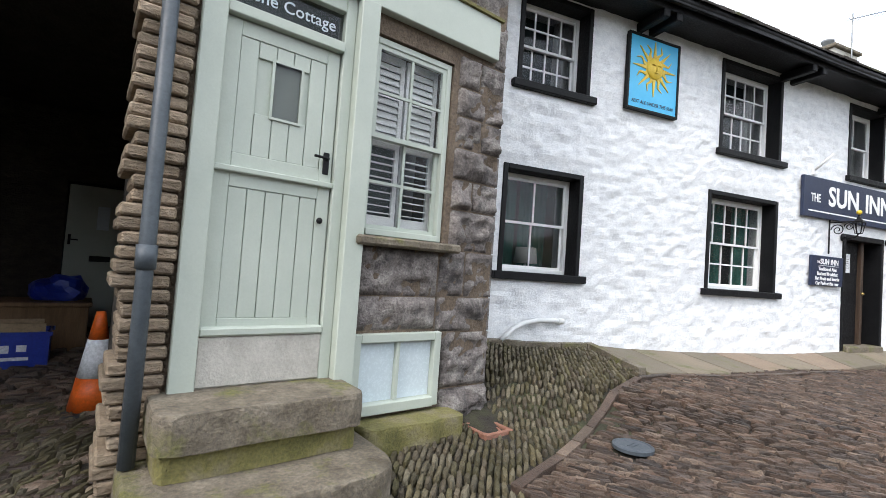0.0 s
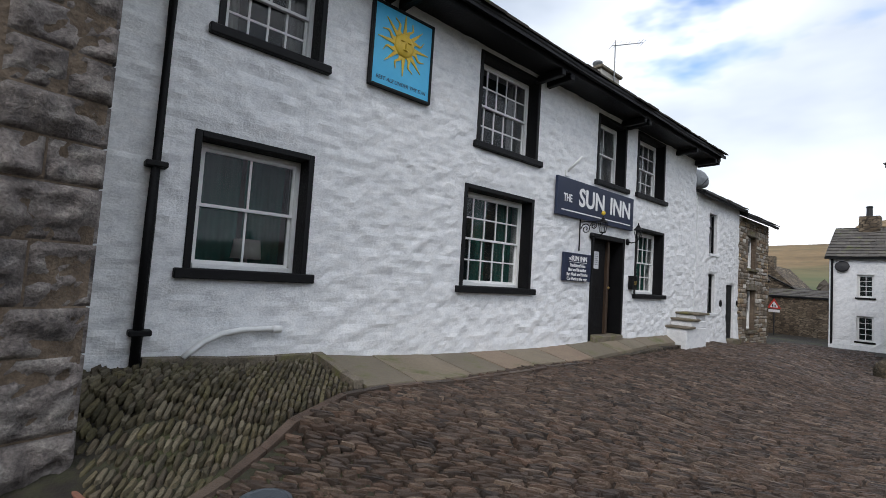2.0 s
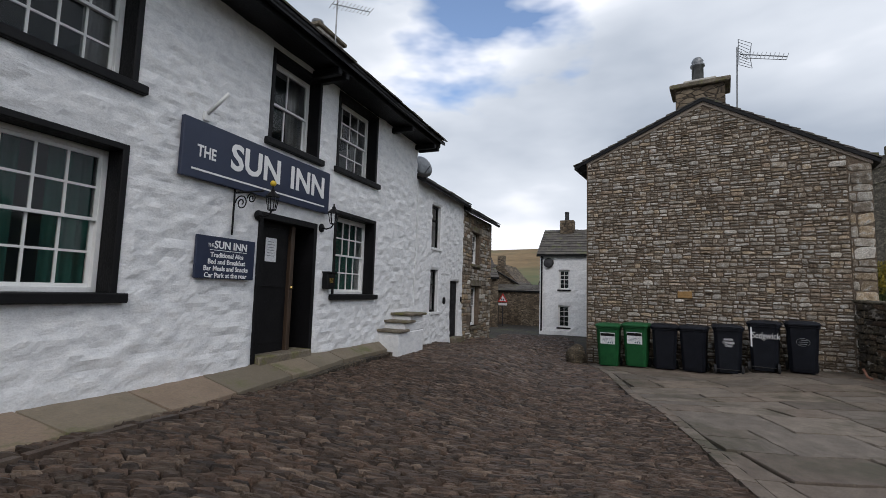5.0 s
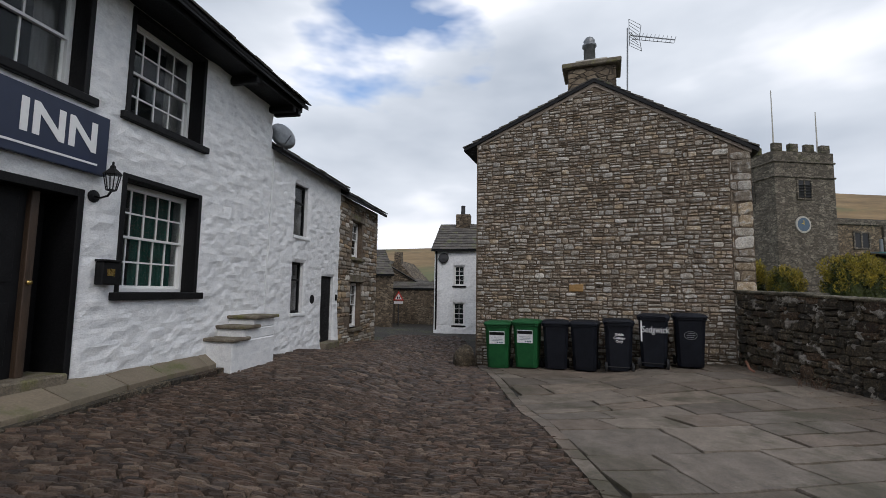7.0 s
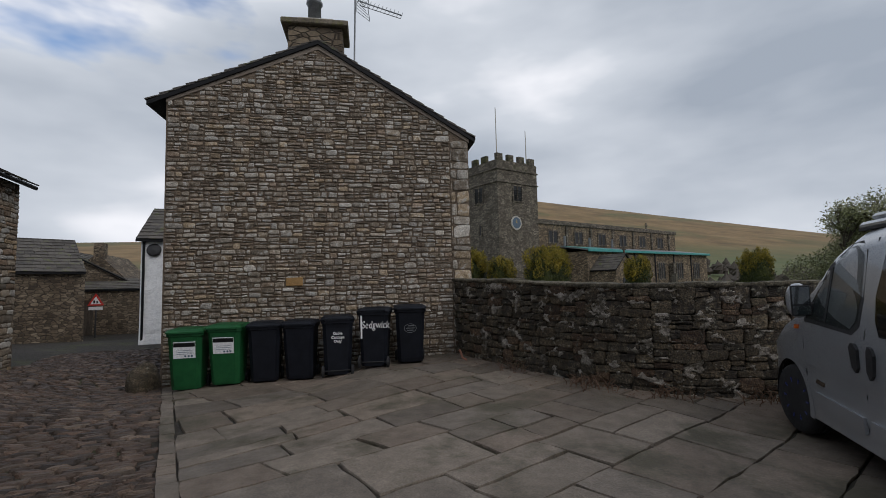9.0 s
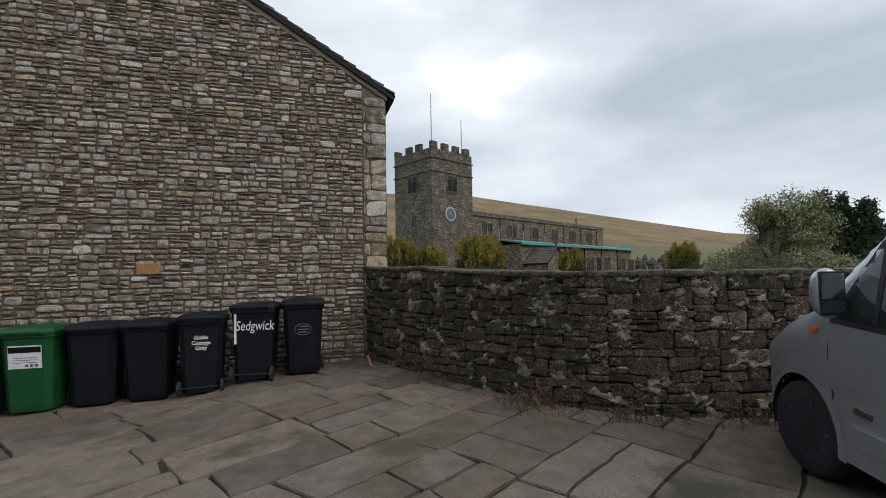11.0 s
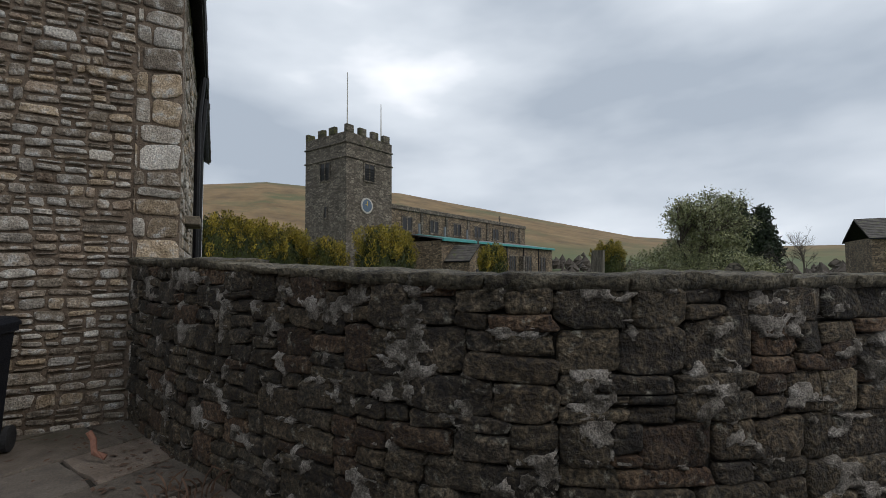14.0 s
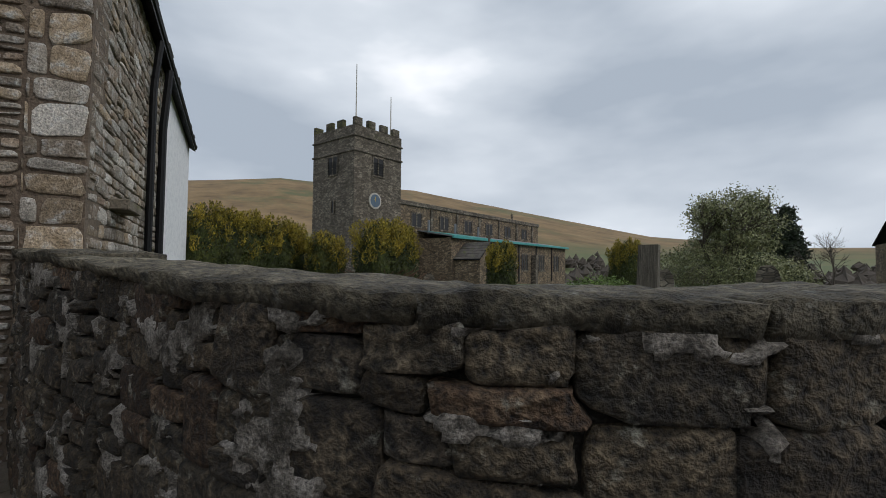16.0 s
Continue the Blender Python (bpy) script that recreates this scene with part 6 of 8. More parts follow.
# ---- neighbours along the street ----
def build_white_cottage():
    c = base("white_cottage", pose(13.75, 5.5, 0), "low whitewashed cottage with black casements", "building")
    holes = [(1.0, 1.6, 2.76, 3.88), (1.0, 1.52, 1.12, 2.2), (2.45, 3.15, 0.3, 1.95)]
    wall_mesh("wall", 0.0, 3.42, -0.3, 4.30, holes, 0.45, M["whitewash"], c, step=0.07, relief=lambda u, z: rubble(u + 20, z))
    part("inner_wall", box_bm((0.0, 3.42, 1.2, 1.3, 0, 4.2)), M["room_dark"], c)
    part("rear_wall", box_bm((0.0, 3.42, 5.5, 5.8, -0.3, 4.2)), M["whitewash"], c)
    for a, b, z0, z1 in holes[:2]:
        part("casement", box_bm((a, a + 0.05, 0.08, 0.13, z0, z1), (b - 0.05, b, 0.08, 0.13, z0, z1), (a + 0.05, b - 0.05, 0.08, 0.13, z1 - 0.05, z1), (a + 0.05, b - 0.05, 0.08, 0.13, z0, z0 + 0.05), (a + 0.05, b - 0.05, 0.08, 0.13, z1 - 0.4, z1 - 0.36)), M["black_paint"], c)
        part("pane", box_bm((a + 0.05, b - 0.05, 0.10, 0.106, z0 + 0.05, z1 - 0.05)), M["pane"], c)
        part("window_sill", box_bm((a - 0.07, b + 0.07, -0.06, 0.2, z0 - 0.07, z0), bevel=0.01), M["whitewash"], c)
        part("curtain", curtain_bm(a + 0.03, b - 0.05, 0.3, z0, z1 - 0.3, 5, 0.02), M["curtain_white"], c)
    part("door", box_bm((2.45, 3.15, 0.07, 0.12, 0.36, 1.95), (2.5, 3.1, 0.06, 0.07, 0.45, 1.1), (2.5, 3.1, 0.06, 0.07, 1.2, 1.88), bevel=0.003), M["black_paint"], c, "black door, shut")
    part("doorstep", box_bm((2.4, 3.2, -0.2, 0.3, 0.1, 0.36), bevel=0.015), M["step"], c)
    part("name_plate", box_bm((3.25, 3.33, -0.05, 0.0, 1.35, 1.5)), M["black_paint"], c)
    bm = bmesh.new()
    add_lathe(bm, [(0, 0), (0.1, 0.004), (0.1, 0.02), (0, 0.022)], 18)
    part("number_disc", bm, M["black_paint"], c, m=Matrix.Translation((1.95, -0.01, 1.4)) @ Matrix.Rotation(radians(90), 4, "X"))
    slate_roof("roof", 3.5, 3.2, 1.6, c, Matrix.Translation((0.0, -0.22, 4.28)), seed=21)
    bm = bmesh.new()
    add_tube(bm, [(0.0, -0.2, 4.28), (3.45, -0.2, 4.25)], 0.05, 8)
    part("gutter", bm, M["black_paint"], c)
    bm = bmesh.new()
    add_tube(bm, [(-0.02, -0.03, 0.6), (-0.02, -0.035, 2.2), (0.02, -0.04, 2.35), (0.05, -0.03, 4.1)], 0.012, 6)
    part("cable", bm, M["whitewash"], c)
    d = base("satellite_dish", pose(14.5, 5.75, 4.65, 0, 0, -30), "grey satellite dish over the cottage eave", "satellite dish")
    bm = bmesh.new()
    add_lathe(bm, [(0.0, 0.06), (0.12, 0.045), (0.22, 0.015), (0.29, -0.03), (0.285, -0.035), (0.2, 0.0), (0.0, 0.04)], 20)
    part("dish", bm, M["grey_metal"], d, smooth=True, m=Matrix.Translation((0, -0.12, 0.15)) @ Matrix.Rotation(radians(75), 4, "X"))
    bm = bmesh.new()
    add_rod(bm, (0, 0.2, -0.25), (0, 0, 0.15), 0.02, n=6)
    add_rod(bm, (0, -0.1, -0.1), (0, -0.4, 0.1), 0.01, n=5)
    part("arm", bm, M["grey_metal"], d)


build_white_cottage()


def build_stone_cottage():
    rnd = random.Random(8)
    c = base("stone_cottage", pose(17.17, 5.5, 0), "brown rubble-stone cottage along the street", "building")
    holes = [(0.95, 1.75, 2.55, 3.6), (0.95, 1.75, 0.55, 1.85)]
    wall_mesh("wall", 0.0, 3.2, -0.5, 4.15, holes, 0.45, M["mortar_gable"], c)
    part("inner_wall", box_bm((0.0, 3.2, 1.2, 1.3, 0, 4.1)), M["room_dark"], c)
    part("end_wall", box_bm((2.9, 3.2, 0.45, 6, -0.5, 4.1)), M["stone_far"], c)
    keep = lambda u, z, w, h: not any(a - w / 2 < u < b + w / 2 and z0 - h / 2 < z < z1 + h / 2 for a, b, z0, z1 in holes)
    st = courses(rnd, 0.0, 3.2, -0.3, 4.1, 0.09, 0.18, 0.18, 0.42, keep)
    lay_stones(st, stone_templates(8, 61), lambda u, z: u, c, M["far_obj"], M["far_isl"], "stone", lambda u, z: Matrix.Translation((u, 0, z)), proud=0.03, seed=4, limit=80)
    for h in holes:
        sash_window(c, h[0] + 0.1, h[1] - 0.05, h[2] + 0.02, h[3] - 0.02, 0.12, 2, 2)
        part("window_sill", box_bm((h[0] - 0.1, h[1] + 0.1, -0.08, 0.2, h[2] - 0.09, h[2]), bevel=0.01), M["step"], c)
        part("window_lintel", box_bm((h[0] - 0.15, h[1] + 0.15, -0.045, 0.1, h[3], h[3] + 0.18), bevel=0.01), M["step"], c)
    slate_roof("roof", 3.4, 3.2, 1.6, c, Matrix.Translation((0.0, -0.25, 4.15)), seed=22)
    bm = bmesh.new()
    add_tube(bm, [(0.0, -0.22, 4.15), (3.4, -0.22, 4.12)], 0.05, 8)
    part("gutter", bm, M["black_paint"], c)


build_stone_cottage()


def build_street_end():
    # white house beyond the gabled one, its front facing back along the street
    m = Matrix.Translation((28, 5.0, -0.35)) @ Matrix.Rotation(radians(-90), 4, "Z")
    h = base("white_house", m, "whitewashed house with small-paned windows and slate roof", "building")
    holes = [(0.95, 1.5, 2.25, 3.25), (0.93, 1.5, 0.35, 1.45), (3.2, 3.8, 2.25, 3.25)]
    wall_mesh("wall", 0, 6.0, -0.4, 4.05, holes, 0.4, M["whitewash"], h, step=0.2, relief=lambda u, z: rubble(u + 40, z))
    part("side_wall", box_bm((0.0, 0.4, 0.4, 6, -0.4, 4.05)), M["whitewash"], h)
    part("inner_wall", box_bm((0.4, 6, 1.2, 1.3, 0, 4)), M["room_dark"], h)
    for a, b, z0, z1 in holes:
        sash_window(h, a, b, z0, z1, 0.1, 2, 2)
        part("window_sill", box_bm((a - 0.06, b + 0.06, -0.06, 0.15, z0 - 0.07, z0)), M["black_paint"], h)
    slate_roof("roof", 6.2, 2.6, 1.6, h, Matrix.Translation((-0.15, -0.2, 4.0)), row=0.3, seed=25)
    part("downpipe", box_bm((0.06, 0.14, -0.08, 0.0, 0.0, 3.95)), M["black_paint"], h)
    ch = new("chimney")
    ch.parent = h
    part("chimney_block", box_bm((0.75, 1.5, 1.9, 2.6, 5.0, 6.1), bevel=0.02), M["stone_far"], ch)
    bm = bmesh.new()
    add_lathe(bm, [(0.12, 6.1), (0.11, 6.5), (0.13, 6.55), (0.1, 6.6)], 12, (1.1, 2.2, 0))
    part("pot", bm, M["plastic_dark"], ch)
    d = base("satellite_dish", m @ Matrix.Translation((0.45, -0.1, 3.6)), "dark satellite dish on the white house", "satellite dish")
    bm = bmesh.new()
    add_lathe(bm, [(0.0, 0.05), (0.2, 0.015), (0.26, -0.03), (0.0, 0.03)], 16)
    part("dish", bm, M["plastic_dark"], d, m=Matrix.Rotation(radians(80), 4, "X"))
    # barn and yard wall at the end
    b = base("barn", pose(37, 11.2, -0.7, 0, 0, -90), "brown stone barn with a lean-to and timber doors", "building")
    bm = bmesh.new()
    add_prism(bm, [(-2.2, 0), (2.75, 0), (2.75, 3.1), (1.35, 4.6), (-2.2, 1.8)], 1.6, 7)
    part("wall", bm, M["stone_far"], b)
    slate_roof("roof", 5.6, 3.2, 1.8, b, Matrix.Translation((3.0, 1.4, 2.95)) @ Matrix.Rotation(radians(90), 4, "Z"), row=0.3, seed=26)
    part("chimney", box_bm((1.1, 1.6, 1.7, 2.3, 4.3, 5.2)), M["stone_far"], b)
    part("yard_wall", box_bm((-1.5, 6.0, 0.0, 1.6, 0, 2.5)), M["stone_far"], b)
    slate_roof("lean_roof", 7.6, 1.6, 0.5, b, Matrix.Translation((-1.55, -0.1, 2.5)), row=0.3, seed=27)
    part("timber_door", box_bm(*[(0.1 + 0.15 * k, 0.24 + 0.15 * k, -0.05, 0.02, 0.1, 1.75) for k in range(11)]), M["bark"], b)
    part("door_head", box_bm((-0.1, 1.95, -0.06, 0.05, 1.75, 1.95)), M["wood_dark"], b)
    s = base("road_sign", pose(35, 8.7, -0.62, 0, 0, -90), "red-bordered triangular warning sign on a dark post", "road sign")
    bm = bmesh.new()
    add_rod(bm, (0, 0.03, 0), (0, 0.03, 2.25), 0.04, n=8)
    part("post", bm, M["plastic_dark"], s)
    bm = bmesh.new()
    add_prism(bm, [(-0.36, 1.62), (0.36, 1.62), (0.0, 2.24)], -0.01, 0.0)
    part("border", bm, M["red"], s)
    bm = bmesh.new()
    add_prism(bm, [(-0.23, 1.69), (0.23, 1.69), (0.0, 2.08)], -0.016, -0.011)
    part("field", bm, M["paper"], s)
    part("symbol", box_bm((-0.1, -0.03, -0.02, -0.0165, 1.73, 1.88), (0.03, 0.09, -0.02, -0.0165, 1.73, 1.85)), M["black_paint"], s)
    part("sub_plate", box_bm((-0.3, 0.3, -0.01, 0.0, 1.4, 1.56)), M["paper"], s)
    k = base("back_row", pose(30, 13.7, -0.6, 0, 0, -60), "stone houses closing the street behind", "building")
    bm = bmesh.new()
    add_prism(bm, [(-6, 0), (6, 0), (6, 3.2), (-6, 3.2)], 0, 5)
    part("wall", bm, M["stone_far"], k)
    slate_roof("roof", 12, 2.6, 1.7, k, Matrix.Translation((-6, -0.2, 3.2)), row=0.3, seed=28)


build_street_end()


# ---- pavement of flags under the inn ----
def slab_bm(outline, z_of, t, rnd, lift=0.0):
    """A flat stone on the ground with a slightly worn edge; outline of (x, y)."""
    bm = bmesh.new()
    cx = sum(p[0] for p in outline) / len(outline)
    cy = sum(p[1] for p in outline) / len(outline)
    tilt = (rnd.gauss(0, 0.004), rnd.gauss(0, 0.004))
    z = lambda x, y: z_of(x, y) + lift + tilt[0] * (x - cx) + tilt[1] * (y - cy)
    low = [bm.verts.new((x, y, z(x, y) - t)) for x, y in outline]
    mid = [bm.verts.new((x, y, z(x, y) - 0.012)) for x, y in outline]
    top = [bm.verts.new((cx + (x - cx) * 0.99, cy + (y - cy) * 0.99, z(x, y))) for x, y in outline]
    n = len(outline)
    for a, b in ((low, mid), (mid, top)):
        for i in range(n):
            bm.faces.new((a[i], a[(i + 1) % n], b[(i + 1) % n], b[i]))
    bm.faces.new(top)
    return bm


def ragged(outline, rnd, amp=0.012, step=0.3):
    """Breaks an outline's edges a little."""
    r = []
    n = len(outline)
    for i in range(n):
        a, b = outline[i], outline[(i + 1) % n]
        L = math.hypot(b[0] - a[0], b[1] - a[1])
        k = max(1, int(L / step))
        for j in range(k):
            f = j / k
            r.append((a[0] + (b[0] - a[0]) * f + rnd.uniform(-amp, amp), a[1] + (b[1] - a[1]) * f + rnd.uniform(-amp, amp)))
    return r


def pave_level(x, y):
    ye = pave_edge(x)
    edge = level(x, ye) + float(np.interp(x, [3.4, 8.0, 10.0, 12.6], [-0.012, 0.0, 0.075, 0.12]))
    wall = float(np.interp(x, [3.4, 4.0, 5.0, 7.0, 9.6, 12.7], [0.74, 0.69, 0.64, 0.61, 0.65, 0.66]))
    return edge + (wall - edge) * min(1.0, max(0.0, (y - ye) / (5.5 - ye)))


def build_pavement():
    rnd = random.Random(14)
    p = base("pavement", pose(0, 0, 0), "uneven sandstone flag pavement along the inn", "pavement", kind="structure")
    x = 3.42
    while x < 12.6:
        w = rnd.uniform(0.6, 1.05)
        b = min(x + w, 12.65)
        o = ragged([(x + 0.008, pave_edge(x)), (b - 0.008, pave_edge(b)), (b - 0.008, 5.49), (x + 0.008, 5.49)], rnd, 0.01)
        part("flag", slab_bm(o, pave_level, 0.16, rnd), M["pave_flag"], p)
        x = b
    # raised cobbled corner by the downpipe, edged with kerb stones
    k = base("kerb", pose(0, 0, 0), "mossy kerb stones edging the raised cobbles", "kerb", kind="structure")
    x = 1.75
    while x < 3.3:
        b = min(x + rnd.uniform(0.3, 0.5), 3.42)
        part("kerb_stone", slab_bm(ragged([(x + 0.005, 5.36), (b - 0.005, 5.36), (b - 0.005, 5.49), (x + 0.005, 5.49)], rnd, 0.008), lambda X, Y: level(X, Y) + 0.03, 0.2, rnd), M["step"], k)
        x = b
    y = 4.55
    while y < 5.35:
        b = y + rnd.uniform(0.25, 0.4)
        part("kerb_stone", slab_bm(ragged([(3.32, y + 0.005), (3.42, y + 0.005), (3.42, b - 0.005), (3.32, b - 0.005)], rnd, 0.006), lambda X, Y: level(X, Y) + 0.035, 0.2, rnd), M["step"], k)
        y = b
    # kerb under the raised end of the pavement
    x = 8.2
    while x < 12.6:
        b = x + rnd.uniform(0.35, 0.8)
        part("kerb_stone", slab_bm(ragged([(x + 0.006, pave_edge(x) - 0.13), (b - 0.006, pave_edge(b) - 0.13), (b - 0.006, pave_edge(b) - 0.01), (x + 0.006, pave_edge(x) - 0.01)], rnd, 0.012), lambda X, Y: pave_level(X, Y) - 0.05, 0.22, rnd), M["dry_obj"], k)
        x = b
    # stone channel
    c = base("channel", pose(0, 0, 0), "line of long channel stones between the cobbles", "channel", kind="structure")
    pts = [(0.9, 3.1), (1.44, 3.4), (2.0, 3.76), (2.55, 4.1), (3.1, 4.35), (3.6, 4.42), (4.5, 4.46), (5.9, 4.52), (7.5, 4.66)]
    for a, b in zip(pts, pts[1:]):
        L = math.hypot(b[0] - a[0], b[1] - a[1])
        nx, ny = -(b[1] - a[1]) / L * 0.035, (b[0] - a[0]) / L * 0.035
        n = max(1, round(L / 0.42))
        for i in range(n):
            f, g = i / n + 0.01, (i + 1) / n - 0.01
            q = [(a[0] + (b[0] - a[0]) * t + s * nx, a[1] + (b[1] - a[1]) * t + s * ny) for t, s in ((f, -1), (g, -1), (g, 1), (f, 1))]
            part("channel_stone", slab_bm(ragged(q, rnd, 0.006), level, 0.1, rnd, 0.002), M["cobble_obj"], c)


build_pavement()


# ---- flagged court in front of the gabled house ----
def build_court():
    rnd = random.Random(23)
    c = base("court", pose(0, 0, 0), "large worn flagstones with earthy joints", "paving", kind="structure")
    ang = radians(111)
    GN_X, GN_Y = -math.sin(GA), math.cos(GA)
    ca, sa = math.cos(ang), math.sin(ang)
    R = lambda u, v: (9.0 + u * ca - v * sa, 0.6 + u * sa + v * ca)

    def wall_y(x):
        return float(np.interp(x, [8.5, 10.2, 11.3, 11.6, 11.85, 12.1, 12.45, 13.0, 13.73, 15.0, 16.75], [-10.4, -8.2, -6.7, -6.15, -5.6, -5.12, -4.75, -4.45, -4.27, -3.86, -3.5]))

    def clip(poly):
        """Keep the part on the court's side of each edge."""
        tests = [lambda p: court_edge(p[0]) - 0.14 - p[1], lambda p: GN_X * p[0] + GN_Y * p[1] + 16.70, lambda p: p[1] - wall_y(p[0]) + 0.02]
        for t in tests:
            out = []
            for i in range(len(poly)):
                a, b = poly[i], poly[(i + 1) % len(poly)]
                ta, tb = t(a), t(b)
                if ta >= 0:
                    out.append(a)
                if (ta >= 0) != (tb >= 0):
                    f = ta / (ta - tb)
                    out.append((a[0] + (b[0] - a[0]) * f, a[1] + (b[1] - a[1]) * f))
            poly = out
            if len(poly) < 3:
                return None
        return poly
    v = 7.5
    row = 0
    while v > -9:
        h = rnd.uniform(0.48, 0.92)
        u = -14.0 + rnd.uniform(0, 0.8)
        skew = rnd.uniform(-0.06, 0.06)
        while u < 6:
            w = rnd.uniform(0.45, 1.3)
            cuts = [(u, u + w, v - h, v)]
            if h > 0.7 and rnd.random() < 0.4:
                k = rnd.uniform(0.4, 0.6)
                cuts = [(u, u + w, v - h, v - h * k), (u, u + w, v - h * k, v)]
            for a, b, lo, hi in cuts:
                g = rnd.uniform(0.008, 0.019)
                q = [R(a + g, lo + g), R(b - g, lo + g), R(b - g + skew, hi - g), R(a + g + skew, hi - g)]
                q = clip(q)
                if q and all(4.0 < p[0] for p in q):
                    area = abs(sum(q[i][0] * q[(i + 1) % len(q)][1] - q[(i + 1) % len(q)][0] * q[i][1] for i in range(len(q)))) / 2
                    if area > 0.04:
                        part("flag", slab_bm(ragged(q, rnd, 0.014, 0.16), level, 0.07, rnd, rnd.uniform(-0.006, 0.006)), M["flag"], c)
            u += w
        v -= h
        row += 1
    # edging setts between court and cobbles
    x = 5.0
    while x < 17.6:
        b = x + rnd.uniform(0.24, 0.45)
        q = [(x + 0.008, court_edge(x) - 0.13), (b - 0.008, court_edge(b) - 0.13), (b - 0.008, court_edge(b) + 0.02), (x + 0.008, court_edge(x) + 0.02)]
        part("sett", slab_bm(ragged(q, rnd, 0.008), level, 0.08, rnd, 0.0), M["flag"], c)
        x = b


build_court()


# ---- cobbles: stones on edge in rows across the street ----
def cobble_templates(seed):
    rnd = random.Random(seed)
    out = []
    for _ in range(10):
        n = 10
        low, mid = [], []
        for i in range(n):
            a = 2 * math.pi * (i + 0.5) / n
            k = 0.5 / max(abs(math.cos(a)), abs(math.sin(a))) * rnd.uniform(0.82, 1.0)
            x, y = math.cos(a) * k, math.sin(a) * k
            y *= 1.12 - 0.42 * min(1.0, abs(2 * x)) ** 2.5
            low.append((x, y, -0.6))
            mid.append((x * 0.98, y * 0.95, 0.25 + rnd.uniform(-0.1, 0.1)))
        top = [(x * 0.88, y * 0.70, 0.8 + rnd.uniform(-0.25, 0.2)) for x, y, _ in mid]
        v = low + mid + top
        f = [(r + i, r + (i + 1) % n, r + n + (i + 1) % n, r + n + i) for r in (0, n) for i in range(n)] + [tuple(range(2 * n, 3 * n))]
        out.append((v, f))
    return out


def build_cobbles():
    rnd = random.Random(3)
    st = base("street", pose(0, 0, 0), "street of dark brown cobbles laid on edge in wavy rows", "street", kind="structure")
    tpl = cobble_templates(8)
    spots = []  # x, y, turn, long, short

    def street_ok(x, y):
        if x > 3.3 and y > pave_edge(x) - (0.16 if x > 8.2 else 0.05) and x < 12.7:
            return False
        if y > 5.42 or (x > 5.0 and y < court_edge(x) + 0.04):
            return False
        return not in_cottage(x, y)

    def in_cottage(x, y):
        p = COT.inverted() @ Vector((x, y, 0))
        return (-0.14 < p.x < 2.48 and p.y > -0.03) or (-0.05 < p.x < 1.15 and p.y > -0.68) or (1.15 <= p.x < 2.02 and p.y > -0.24) or (2.08 < p.x < 2.4 and p.y > -0.4) or (p.x < -2.85 and p.y > -0.1)

    def channel(x):
        return float(np.interp(x, [0.9, 1.44, 2.0, 2.55, 3.1, 3.6, 4.5, 5.9, 7.5], [3.1, 3.4, 3.76, 4.1, 4.35, 4.42, 4.46, 4.52, 4.66]))
    # the street proper: rows fan round from slantwise at the cottage to square across the street
    turn = lambda q: radians(float(np.interp(q, [3.0, 10.0], [48.0, 4.0])))
    q, odd = -7.0, False
    while q < 23:
        pitch = 0.035 if q < 12 else 0.08
        a = turn(q)
        bend = -0.115 if 3.0 < q < 10.0 else 0.0
        v = -7.0 + rnd.uniform(0, 0.2)
        while v < 6.0:
            L = rnd.uniform(0.11, 0.23) * (1.0 if q < 12 else 1.4)
            vm = v + L / 2
            f = math.cos(a) - vm * bend
            wide = pitch * f
            skip = False
            if f < 0.52:
                wide, skip = wide * 2, odd
            c = (q - vm * math.sin(a) + 0.012 * math.sin(vm * 4.1 + q), 2.0 + vm * math.cos(a))
            left = c[0] < 3.35 and c[1] > channel(c[0])
            near_ch = 0.9 < c[0] < 7.6 and abs(c[1] - channel(c[0])) < 0.07
            if f > 0.2 and not skip and street_ok(*c) and c[1] > -3.5 and not left and not near_ch and not (c[0] < 0.9 and c[1] > 2.2) and math.hypot(c[0] - 2.10, c[1] - 3.40) > 0.17:
                spots.append((c[0], c[1], radians(90) + a + rnd.gauss(0, 0.05), L * 0.97, wide * 0.95, False))
            v += L
        q += pitch
        odd = not odd
    # the corner between cottage, channel and inn, and the foot of the cottage: rows on the slant
    t = radians(62)
    ct, sn = math.cos(t), math.sin(t)
    v = -4.0
    while v < 5.0:
        u = -4.0 + rnd.uniform(0, 0.2)
        while u < 5.0:
            L = rnd.uniform(0.10, 0.2)
            vv = v + 0.02 * math.sin(u * 3)
            c = (1.8 + (u + L / 2) * ct - vv * sn, 4.2 + (u + L / 2) * sn + vv * ct)
            corner = c[1] > channel(c[0]) + 0.09 and 0.9 < c[0] < 3.3 and c[1] < 5.34
            foot = -4.2 < c[0] <= 0.9 and 2.2 < c[1] < 5.2
            if (corner or foot) and street_ok(*c) and c[1] < 5.4:
                spots.append((c[0], c[1], t + rnd.gauss(0, 0.07), L * 0.97, 0.044, True))
            u += L
        v += 0.046
    # passage floor and the street behind the start
    v = -2.5
    while v < 8.0:
        u = -5.0 + rnd.uniform(0, 0.2)
        while u < 0.6:
            L = rnd.uniform(0.12, 0.26)
            p = COT @ Vector((u + L / 2, v, 0))
            q = COT.inverted() @ Vector((p.x, p.y, 0))
            if (-2.85 < q.x < -0.16 or (q.x < 0.42 and q.y > 1.05)) and -2.85 < q.x and -0.1 < q.y < 5.2 and not (abs(q.x + 0.25) < 0.16 and abs(q.y - 0.75) < 0.13):
                spots.append((p.x, p.y, radians(22), L * 0.95, 0.088, False))
            u += L
        v += 0.095
